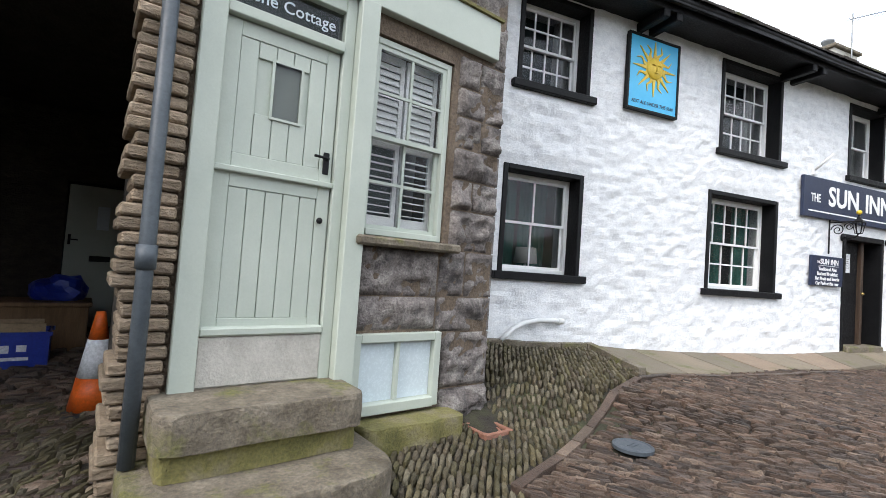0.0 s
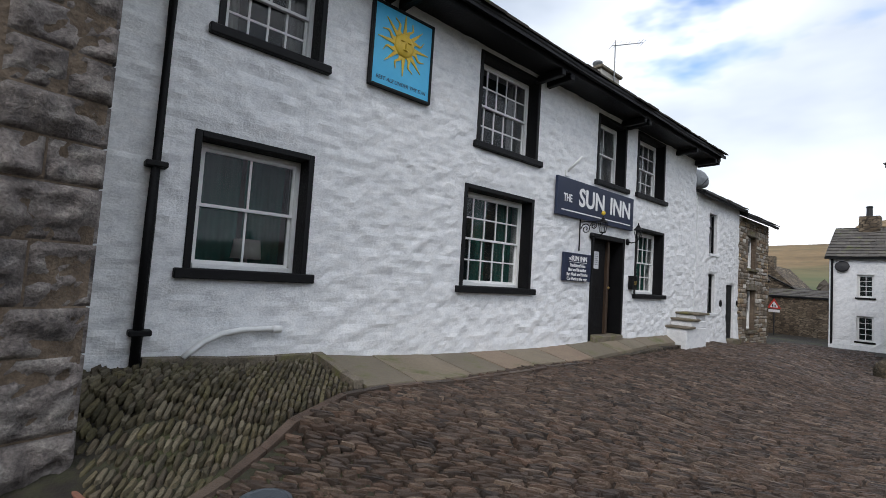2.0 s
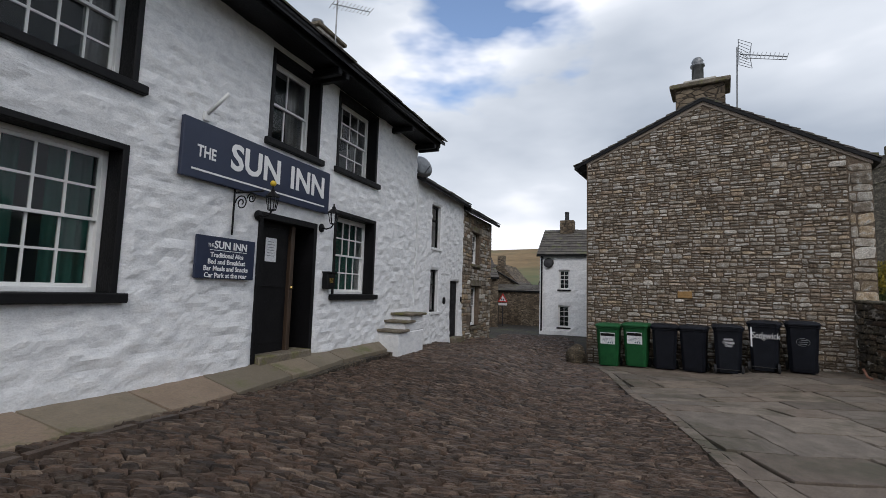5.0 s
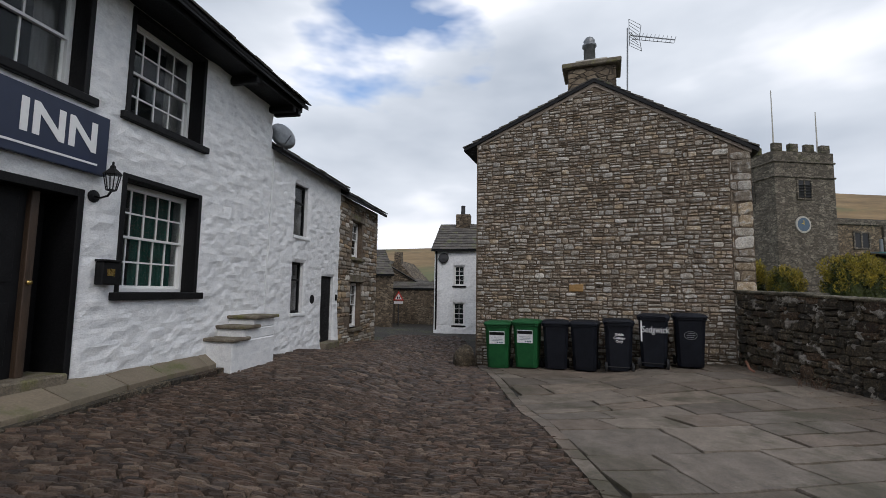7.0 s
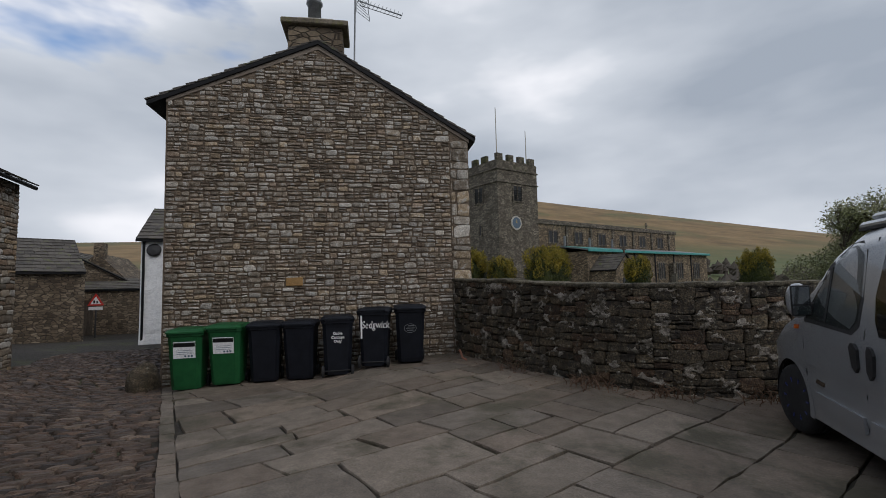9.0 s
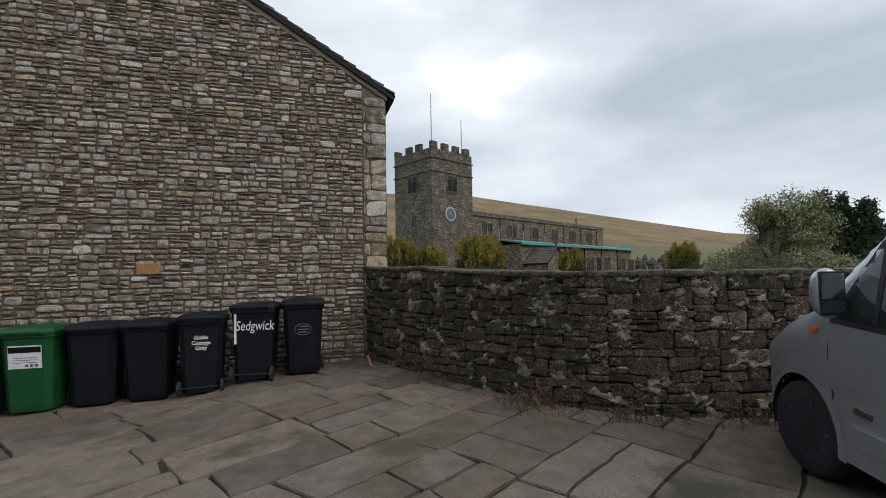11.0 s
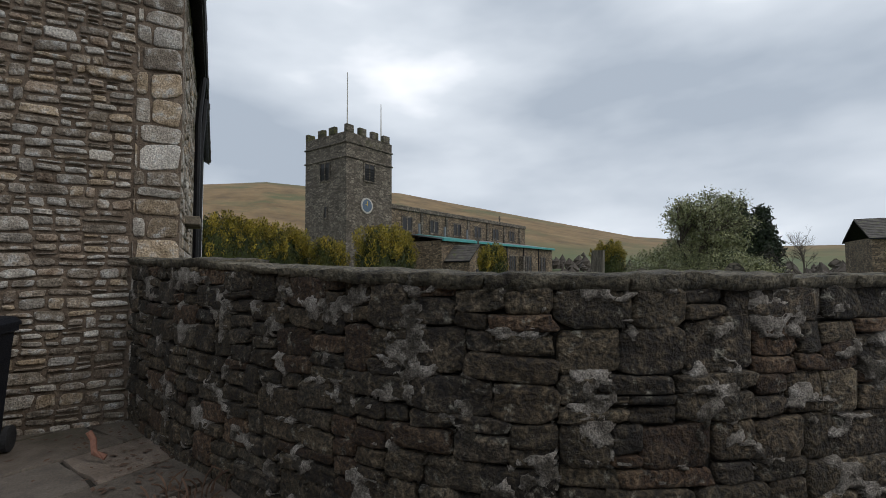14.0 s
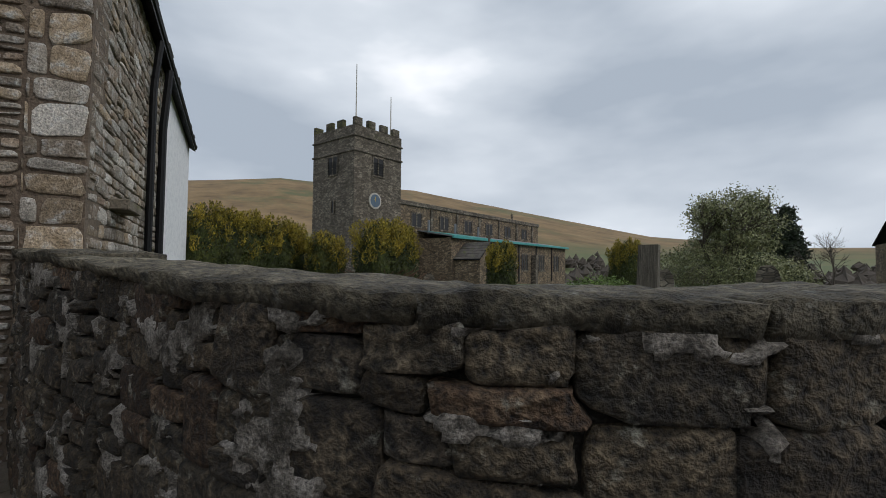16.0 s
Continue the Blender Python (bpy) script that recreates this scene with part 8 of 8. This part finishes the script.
def build_church():
    c = base("church", CH, "square-towered stone church with a long nave and teal-edged aisle roof", "church")
    T, Z0, H = 5.24, -0.5, 13.0
    part("tower", box_bm((0, T, 0, T, Z0, H)), M["church"], c)
    part("tower_plinth", box_bm((-0.15, T + 0.1, -0.15, T + 0.1, Z0, 1.6), bevel=0.05), M["church"], c)
    for z in (10.9, 12.1):
        part("string_course", box_bm((-0.1, T + 0.1, -0.1, T + 0.1, z, z + 0.14), bevel=0.03), M["church"], c)
    for k in range(4):
        for side in range(4):
            a = 0.0 + k * (T / 3.75)
            b = a + T * 0.145
            if side == 0:
                q = (a, b, -0.05, 0.3)
            elif side == 1:
                q = (a, b, T - 0.3, T + 0.05)
            elif side == 2:
                q = (-0.05, 0.3, a, b)
            else:
                q = (T - 0.3, T + 0.05, a, b)
            if side > 1 and k in (0, 3):
                continue
            part("merlon", box_bm((q[0], q[1], q[2], q[3], H, H + 0.62), bevel=0.03), M["church_moss"], c)
    bm = bmesh.new()
    add_prism(bm, [(1.1, 12.25), (4.1, 12.25), (2.6, 12.86)], -0.06, 0.0)
    part("parapet_gable", bm, M["church_moss"], c)
    for ux in (2.2,):
        gothic(c, 2.5, 9.3, 1.1, 1.4, 0.0, 2, True, "belfry_window")
    w = gothic(c, 2.5, 9.3, 1.1, 1.4, 0.0, 2, True, "belfry_window")
    w.matrix_local = Matrix.Rotation(radians(-90), 4, "Z") @ Matrix.Translation((-5.1, 0, 0))
    w = gothic(c, 2.6, 6.2, 0.25, 0.9, 0.0, 1, False, "slit_window")
    w.matrix_local = Matrix.Rotation(radians(-90), 4, "Z") @ Matrix.Translation((-5.1, 0, 0))
    ck = new("clock")
    ck.parent = c
    bm = bmesh.new()
    add_lathe(bm, [(0, 0), (0.66, 0.0), (0.66, 0.08), (0, 0.08)], 28)
    part("dial", bm, M["cement"], ck, m=Matrix.Translation((2.2, -0.0, 7.2)) @ Matrix.Rotation(radians(90), 4, "X"))
    bm = bmesh.new()
    add_lathe(bm, [(0, 0.08), (0.52, 0.08), (0.52, 0.10), (0, 0.10)], 28)
    part("face", bm, M["clock_blue"], ck, m=Matrix.Translation((2.2, -0.0, 7.2)) @ Matrix.Rotation(radians(90), 4, "X"))
    part("clock_hand", box_bm((2.18, 2.22, -0.13, -0.11, 7.15, 7.55), bevel=0.004), M["gold"], ck)
    part("clock_hand", box_bm((2.0, 2.2, -0.13, -0.11, 7.25, 7.29), bevel=0.004), M["gold"], ck)
    for p, h in (((0.7, 0.7), 4.6), ((4.3, 0.4), 2.9)):
        bm = bmesh.new()
        add_rod(bm, (p[0], p[1], H), (p[0], p[1], H + 0.6 + h), 0.06, 0.035, 6)
        part("flagpole", bm, M["cement"], c)
    # nave
    part("nave_wall", box_bm((T, T + 26, 0.15, 7.5, Z0, 7.5)), M["church_warm"], c)
    part("parapet", box_bm((T, T + 26.1, 0.02, 0.3, 7.35, 7.75), bevel=0.03), M["church"], c)
    slate_roof("nave_roof", 26, 3.8, 1.0, c, Matrix.Translation((T, 0.3, 7.6)), row=0.5, seed=31)
    for k in range(6):
        gothic(c, T + 2.2 + 4.0 * k, 5.55, 1.25, 1.15, 0.15, 2)
    for k in range(6):
        part("pilaster", box_bm((T + 4.1 + 4.0 * k, T + 4.35 + 4.0 * k, -0.02, 0.15, 4.8, 7.3)), M["church"], c)
        bm = bmesh.new()
        add_rod(bm, (T + 3.3 + 4.0 * k, -0.4, 4.9), (T + 3.3 + 4.0 * k, -0.4, 6.2), 0.12, n=8)
        if k < 3:
            part("flue", bm, M["lead"], c)
        else:
            bm.free()
    # aisle
    A0, A1 = T + 2.5, T + 26
    part("aisle_wall", box_bm((A0, A1, -3.6, 0.15, Z0, 4.45)), M["church_warm"], c)
    bm = bmesh.new()
    add_prism(bm, [(-3.85, 4.5), (0.12, 5.15), (0.12, 5.25), (-3.85, 4.62)], 0, A1 - A0 + 0.3)
    part("aisle_roof", bm, M["lead"], c, m=Matrix.Translation((A1 + 0.15, 0, 0)) @ Matrix.Rotation(radians(90), 4, "Z"))
    part("teal_gutter", box_bm((A0 - 0.15, A1 + 0.2, -4.0, -3.8, 4.38, 4.62), bevel=0.02), M["teal"], c, "teal-painted roof edge")
    part("teal_slope", box_bm((A0 - 0.15, A0 + 5.5, -3.85, -0.6, 4.63, 4.66)), M["teal"], c).matrix_local = Matrix.Translation((0, -3.85, 4.63)) @ Matrix.Rotation(radians(9), 4, "X") @ Matrix.Translation((0, 3.85, -4.63))
    for k in range(4):
        u = A0 + 9.0 + 3.9 * k
        gothic(c, u, 1.7, 1.3, 1.7, -3.6, 3)
        if k == 1:
            part("buttress", box_bm((u + 1.5, u + 2.0, -4.2, -3.6, Z0, 3.4), bevel=0.05), M["church"], c)
        part("rain_pipe", box_bm((u - 1.3, u - 1.2, -3.72, -3.6, 0.5, 4.4)), M["plastic_dark"], c)
    # porch
    bm = bmesh.new()
    add_prism(bm, [(0, Z0), (3.0, Z0), (3.0, 2.7), (1.5, 4.0), (0, 2.7)], 0, 2.6)
    part("porch", bm, M["church_warm"], c, m=Matrix.Translation((A0 + 0.5, -6.2, 0)))
    for sgn in (0, 1):
        m = Matrix.Translation((A0 + 0.3, -3.6, 2.58)) @ Matrix.Rotation(radians(-90), 4, "Z") if not sgn else Matrix.Translation((A0 + 3.7, -6.35, 2.58)) @ Matrix.Rotation(radians(90), 4, "Z")
        slate_roof("porch_roof", 2.75, 1.7, 1.5, c, m, row=0.35, seed=33 + sgn)
    part("porch_arch", box_bm((A0 + 1.5, A0 + 2.5, -6.25, -6.1, Z0, 1.9), bevel=0.04), M["plastic_dark"], c)
    bm = bmesh.new()
    add_box(bm, -0.06, 0.06, -0.06, 0.06, 0, 0.7)
    add_box(bm, -0.25, 0.25, -0.05, 0.05, 0.38, 0.5)
    part("cross", bm, M["church"], c, m=Matrix.Translation((A0 + 2.0, -6.15, 4.0)))
    bm = bmesh.new()
    add_box(bm, -0.08, 0.08, -0.08, 0.08, 0, 0.9)
    add_box(bm, -0.3, 0.3, -0.06, 0.06, 0.5, 0.65)
    part("cross", bm, M["church"], c, m=Matrix.Translation((T + 25.8, 3.9, 8.5)))


build_church()


# ---- planting ----
def leaf_cloud(name, centres, count, size, mat, parent, seed, up=0.0, flat=1.0):
    """Many small leaves thrown through soft ellipsoids (centre, radii)."""
    rnd = random.Random(seed)
    verts, faces = [], []
    weights = [r[0] * r[1] * r[2] for _, r in centres]
    for k in range(count):
        c, r = rnd.choices(centres, weights)[0]
        a, b = rnd.uniform(0, 2 * math.pi), math.acos(rnd.uniform(-1, 1))
        d = Vector((math.sin(b) * math.cos(a), math.sin(b) * math.sin(a), math.cos(b)))
        f = rnd.uniform(0.72, 1.06) * (1 + 0.16 * noise.noise(d * 3 + Vector(c)))
        p = Vector(c) + Vector((d.x * r[0], d.y * r[1], d.z * r[2])) * f
        if p.z < 0.02:
            continue
        t = Vector((rnd.gauss(0, 1), rnd.gauss(0, 1), rnd.gauss(0, 1) + up)).normalized()
        s = t.cross(d + Vector((rnd.gauss(0, 0.5), rnd.gauss(0, 0.5), rnd.gauss(0, 0.5))))
        if s.length < 1e-3:
            continue
        s.normalize()
        L = size * rnd.uniform(0.6, 1.4)
        i = len(verts)
        verts += [p - s * L * 0.28 * flat, p + t * L * 0.5 - s * L * 0.3 * flat * 0.4, p + t * L, p + t * L * 0.5 + s * L * 0.3 * flat]
        faces.append((i, i + 1, i + 2, i + 3))
    return mesh_of(name, verts, faces, mat, parent)


def build_yew(x, y, z, cols, label, seed):
    """A clipped golden yew: upright columns with dark gaps, gold at the tips."""
    rnd = random.Random(seed)
    b = base("yew_bush", pose(x, y, z), label, "bush", group="golden yews in the churchyard")
    bm = bmesh.new()
    for cx, cy, r, h in cols:
        add_rod(bm, (cx, cy, 0), (cx, cy, h * 0.7), 0.07, 0.03, 7)
    part("trunk", bm, M["bark"], b)
    centres = [((cx, cy, h * 0.48), (r, r, h * 0.50)) for cx, cy, r, h in cols] + [((cx, cy, h * 0.3), (r, r, h * 0.32)) for cx, cy, r, h in cols]
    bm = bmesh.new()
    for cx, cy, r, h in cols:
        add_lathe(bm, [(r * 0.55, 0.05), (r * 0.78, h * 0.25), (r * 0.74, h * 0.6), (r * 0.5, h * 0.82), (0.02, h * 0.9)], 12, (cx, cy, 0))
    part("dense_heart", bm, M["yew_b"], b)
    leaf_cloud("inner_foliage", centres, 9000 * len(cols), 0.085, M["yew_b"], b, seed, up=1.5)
    tips = []
    for cx, cy, r, h in cols:
        for k in range(44):
            a, q = rnd.uniform(0, 6.28), rnd.uniform(0.45, 1.08)
            tips.append(((cx + r * q * math.cos(a), cy + r * q * math.sin(a), h * rnd.uniform(0.42, 1.0) ** 0.5 - 0.16 * q * q), (0.12, 0.12, 0.24)))
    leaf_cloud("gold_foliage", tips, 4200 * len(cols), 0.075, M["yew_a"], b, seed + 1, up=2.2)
    return b


def ground_z(x, y):
    return level(x, y) + 0.25


def at_from(px, py, head, r):
    h = radians(head)
    return px + r * math.sin(h), py + r * math.cos(h)


YX, YY = 11.77, -4.24
x, y = at_from(YX, YY, 101.5, 15.2)
build_yew(x, y, ground_z(x, y), [(-0.9, 1.35, 0.72, 3.0), (-0.6, 0.75, 0.72, 3.0), (-0.25, 0.15, 0.7, 2.95), (0.15, -0.45, 0.72, 2.95), (0.5, -1.05, 0.68, 2.8), (0.8, -1.6, 0.6, 2.7)], "large clipped golden yew with upright fronds", 101)
x, y = at_from(YX, YY, 117.8, 14.2)
build_yew(x, y, ground_z(x, y), [(-0.65, 0.75, 0.6, 2.55), (-0.25, 0.25, 0.66, 2.65), (0.2, -0.3, 0.66, 2.65), (0.6, -0.8, 0.6, 2.5)], "rounded golden yew above brown bramble stems", 111)
x, y = at_from(YX, YY, 110.6, 15.8)
build_yew(x, y, ground_z(x, y), [(-0.3, 0.3, 0.5, 2.4), (0.4, -0.3, 0.5, 2.3)], "small golden yew beside the tower", 121)
x, y = at_from(YX, YY, 132.0, 17.4)
build_yew(x, y, ground_z(x, y), [(-0.15, 0.1, 0.5, 2.2), (0.3, -0.2, 0.5, 2.15)], "low golden yew in front of the porch", 131)
x, y = at_from(YX, YY, 146.9, 21.0)
build_yew(x, y, ground_z(x, y), [(0, 0, 0.55, 2.5), (0.6, -0.2, 0.5, 2.3)], "dense dark yew with gold tips", 141)


def build_brambles(name, x, y, z, w, h, count, label, seed):
    rnd = random.Random(seed)
    b = base(name, pose(x, y, z), label, "brambles")
    bm = bmesh.new()
    for _ in range(count):
        p = Vector((rnd.gauss(0, w * 0.4), rnd.gauss(0, w * 0.35), 0))
        a = rnd.uniform(0, 6.28)
        L = rnd.uniform(0.4, 1.0) * h
        pts = [p + Vector((math.cos(a) * L * 0.5 * f * f, math.sin(a) * L * 0.5 * f * f, L * (f - 0.35 * f * f))) for f in (0, 0.35, 0.7, 1.0)]
        for q, r in zip(pts, pts[1:]):
            add_rod(bm, q, r, 0.006 + 0.004 * (h > 1), n=3, caps=False)
    st = part("bramble_tangle", bm, M["twig"], b)
    tagged(st, kind="stuff")


x, y = at_from(YX, YY, 118.2, 13.3)
build_brambles("bramble_patch", x, y, ground_z(x, y), 1.1, 2.0, 170, "tangle of bare brown bramble stems before the yew", 7)
for s, w, n in ((4.05, 0.5, 80), (5.0, 0.4, 45), (6.2, 0.45, 60), (2.4, 0.3, 25)):
    wx, wy = wall_point(s)
    build_brambles("dead_weeds", wx, wy + 0.16, level(wx, wy), w, 0.22, n, "dead brown weeds along the foot of the wall", int(s * 10))


def build_tree(name, x, y, z, height, spread, seed, label, leaf=None, leaves=0, size=0.16, depth=5, lean=0.55, trunk=0.16, cat="tree", first=0.18):
    rnd = random.Random(seed)
    t = base(name, pose(x, y, z), label, cat)
    bm = bmesh.new()
    tips = []

    def grow(p, d, L, r, k):
        q = p + d * L
        add_rod(bm, p, q, r, r * 0.68, 5 if k < 3 else 3, caps=False)
        if k >= depth - 2:
            tips.append(q)
        if k >= depth:
            return
        for _ in range(3 if k < 4 else 2):
            nd = (d + Vector((rnd.gauss(0, lean), rnd.gauss(0, lean), rnd.gauss(0.12, 0.28)))).normalized()
            grow(p + d * L * rnd.uniform(0.6, 1.0), nd, L * rnd.uniform(0.62, 0.85), r * 0.62, k + 1)
    for k in range(2 if leaf else 1):
        grow(Vector((rnd.uniform(-0.2, 0.2), rnd.uniform(-0.2, 0.2), 0)), Vector((rnd.gauss(0, 0.1), rnd.gauss(0, 0.1), 1)).normalized(), height * first * 1.5, trunk, 0)
    top = max(v.co.z for v in bm.verts)
    wide = max(math.hypot(v.co.x, v.co.y) for v in bm.verts)
    fz, fx = height / top, spread / wide
    for v in bm.verts:
        v.co = Vector((v.co.x * fx, v.co.y * fx, v.co.z * fz))
    part("trunk", bm, M["bark"], t)
    if leaf:
        cs = [((q.x * fx, q.y * fx, q.z * fz), (rnd.uniform(0.2, 0.45) * spread / 2.3,) * 2 + (rnd.uniform(0.18, 0.35) * spread / 2.3,)) for q in tips]
        cs = [c for c in cs if rnd.random() < 0.9]
        leaf_cloud("crown", cs, leaves, size, M[leaf], t, seed + 3)
    return t


x, y = at_from(YX, YY, 155.4, 27.4)
hz = -0.1
t = build_tree("holly_tree", x, y, hz, 5.9, 3.0, 51, "broad pale-leaved holly tree with an airy top", "holly", 15000, 0.13, depth=5, lean=0.62)
b = base("holly_bush", pose(x, y, hz), "dense pale-leaved holly growth under the tree", "bush")
bm = bmesh.new()
add_rod(bm, (0, 0, 0), (0, 0, 1.5), 0.1, 0.05, 7)
part("trunk", bm, M["bark"], b)
leaf_cloud("crown", [((-1.6, 0.4, 1.6), (1.7, 1.4, 1.3)), ((0.6, 0, 2.0), (1.7, 1.5, 1.5)), ((-2.6, -0.6, 1.3), (1.5, 1.3, 1.15)), ((2.1, 0.4, 1.5), (1.5, 1.3, 1.4)), ((0, 0, 3.0), (1.3, 1.2, 1.2))], 26000, 0.12, M["holly"], b, 57)


def build_conifer(x, y, z, h, r, seed):
    t = base("conifer", pose(x, y, z), "tall dark evergreen with layered ragged branches", "tree", group="dark conifers")
    rnd = random.Random(seed)
    bm = bmesh.new()
    add_rod(bm, (0, 0, 0), (0, 0, h * 0.98), 0.25, 0.04, 8)
    part("trunk", bm, M["bark"], t)
    cs = []
    for k in range(70):
        f = rnd.random() ** 0.8
        rr = r * (1.0 - 0.75 * f ** 1.6) * rnd.uniform(0.5, 1.0)
        a = rnd.uniform(0, 6.28)
        cs.append(((rr * 0.7 * math.cos(a), rr * 0.7 * math.sin(a), h * (0.12 + 0.86 * f)), (0.2 * r + rr * 0.32, 0.2 * r + rr * 0.32, 0.07 * h)))
    leaf_cloud("crown", cs, 9000, 0.42, M["conifer"], t, seed, up=-0.3)


for head, r, h, w, sd in ((158.4, 60, 10.6, 2.0, 71), (159.8, 62, 10.4, 2.0, 72), (161.7, 62, 9.7, 1.9, 73)):
    x, y = at_from(YX, YY, head, r)
    build_conifer(x, y, -0.9, h, w, sd)
x, y = at_from(YX, YY, 164.9, 42)
build_tree("bare_tree", x, y, -0.5, 5.6, 3.0, 81, "bare winter tree with fine spreading twigs", depth=7, lean=0.5, trunk=0.1, first=0.2)
x, y = at_from(YX, YY, 143.5, 12.1)
b = base("clipped_shrub", pose(x, y, ground_z(x, y)), "low bright green clipped mound", "bush")
bm = bmesh.new()
add_rod(bm, (0, 0, 0), (0, 0, 0.6), 0.05, 0.03, 6)
part("trunk", bm, M["bark"], b)
leaf_cloud("crown", [((0, 0, 0.55), (0.9, 0.8, 0.55))], 5000, 0.07, surf("bright_moss_leaf", [(0.06, 0.11, 0.015), (0.12, 0.18, 0.03)], 3, 0.8, 0.0, 8, var=0.4, by="isl"), b, 91)


def build_churchyard_bits():
    p = base("old_gatepost", pose(12.67, -5.74, 0.4, 0, 0, 20), "weathered grey timber post behind the wall", "post")
    bm = bmesh.new()
    rnd = random.Random(4)
    rings = []
    for k in range(10):
        z = 1.30 * k / 9
        rings.append([bm.verts.new((sx * (0.033 + rnd.uniform(-0.005, 0.005)), sy * (0.034 + rnd.uniform(-0.008, 0.008)), z)) for sx, sy in ((-1, -1), (0.1, -1.1), (1, -1), (1, 1), (-1, 1))])
    for a, c in zip(rings, rings[1:]):
        for i in range(5):
            bm.faces.new((a[i], a[(i + 1) % 5], c[(i + 1) % 5], c[i]))
    bm.faces.new(rings[-1])
    bm.faces.new(rings[0][::-1])
    part("post", bm, M["old_timber"], p)
    for head, r, w, h in ((150.5, 15.5, 0.5, 1.35), (160.0, 16.5, 0.6, 1.5), (123, 20, 0.5, 1.2)):
        x, y = at_from(YX, YY, head, r)
        g = base("gravestone", pose(x, y, ground_z(x, y) - 0.05, 0, 0, -head), "grey round-topped gravestone in the churchyard", "gravestone", group="gravestones")
        bm = bmesh.new()
        add_prism(bm, [(-w / 2, 0), (w / 2, 0), (w / 2, h * 0.75)] + [(w / 2 * math.cos(a), h * 0.75 + h * 0.25 * math.sin(a)) for a in (0.5, 1.1, 1.57, 2.1, 2.7)] + [(-w / 2, h * 0.75)], -0.06, 0.06)
        part("slab", bm, M["church"], g)
    # house at the far side of the churchyard
    x, y = at_from(YX, YY, 171.0, 54)
    h = base("far_house", pose(x, y, -0.6, 0, 0, 207), "stone house with slate roof beyond the churchyard", "building")
    holes = [(1.0, 1.9, 2.9, 4.1), (3.2, 4.1, 2.9, 4.1), (1.0, 1.9, 0.8, 2.0), (3.2, 4.1, 0.8, 2.0)]
    wall_mesh("wall", -1.0, 8.0, 0, 5.0, [(-a[1] + 7, -a[0] + 7, a[2], a[3]) for a in holes], 0.4, M["church_warm"], h)
    for q in ((-1.0, -0.6, 0.4, 7, 0, 5), (7.6, 8.0, 0.4, 7, 0, 5)):
        part("side_wall", box_bm(q), M["church_warm"], h)
    part("inner_wall", box_bm((-0.6, 7.6, 1.2, 1.3, 0, 5)), M["room_dark"], h)
    for a in holes:
        sash_window(h, -a[1] + 7, -a[0] + 7, a[2], a[3], 0.1, 2, 1)
    slate_roof("roof", 9.4, 3.7, 2.0, h, Matrix.Translation((-1.2, -0.3, 4.95)), row=0.35, seed=41)
    slate_roof("rear_roof", 9.4, 3.7, 2.0, h, Matrix.Translation((8.2, 7.1, 4.95)) @ Matrix.Rotation(math.pi, 4, "Z"), row=0.35, seed=42)
    ch = new("chimney")
    ch.parent = h
    part("chimney_block", box_bm((6.8, 7.9, 3.0, 3.8, 6.2, 7.8), bevel=0.02), M["church_warm"], ch)
    for u in (7.1, 7.6):
        bm = bmesh.new()
        add_lathe(bm, [(0.14, 7.8), (0.12, 8.4), (0.14, 8.45), (0.1, 8.5)], 10, (u, 3.4, 0))
        part("pot", bm, M["clay"], ch)


build_churchyard_bits()


# ---- what stands behind the start, closing the street ----
def build_behind():
    b = base("opposite_house", pose(-7, -9, -0.2), "plain stone house closing the street behind", "building")
    bm = bmesh.new()
    add_prism(bm, [(-8, 0), (9, 0), (9, 5.0), (-8, 5.0)], -5, 0)
    part("wall", bm, M["stone_far"], b)
    slate_roof("roof", 17.4, 2.7, 1.8, b, Matrix.Translation((9.2, 0.2, 5.0)) @ Matrix.Rotation(math.pi, 4, "Z"), row=0.35, seed=51)


build_behind()


def build_litter():
    rnd = random.Random(66)
    s = base("dead_branch", pose(15.35, -3.35, level(15.35, -3.35) + 0.02, 0, 0, 40), "short rust-brown piece of broken branch on the flags", "branch")
    bm = bmesh.new()
    add_tube(bm, [(-0.12, 0, 0.02), (-0.05, 0.03, 0.06), (0.0, 0.0, 0.14), (0.02, 0.02, 0.2)], 0.022, 7)
    part("stem", bm, M["terracotta"], s)
    bm = bmesh.new()
    for _ in range(420):
        u = rnd.uniform(0.4, 7.0)
        x, y = wall_point(u)
        d = abs(rnd.gauss(0, 0.35)) + 0.05
        y += d
        z = level(x, y) + 0.008
        a, L = rnd.uniform(0, 6.28), rnd.uniform(0.012, 0.035)
        p = Vector((x, y, z))
        q = Vector((math.cos(a), math.sin(a), rnd.uniform(-0.1, 0.2))) * L
        n = Vector((-math.sin(a), math.cos(a), rnd.uniform(-0.1, 0.2))) * L * 0.5
        bm.faces.new([bm.verts.new(p - q), bm.verts.new(p + n), bm.verts.new(p + q), bm.verts.new(p - n)])
    l = part("leaf_litter", bm, M["twig"])
    tagged(l, "scattered dry leaves along the foot of the wall", "leaves", kind="stuff")


build_litter()
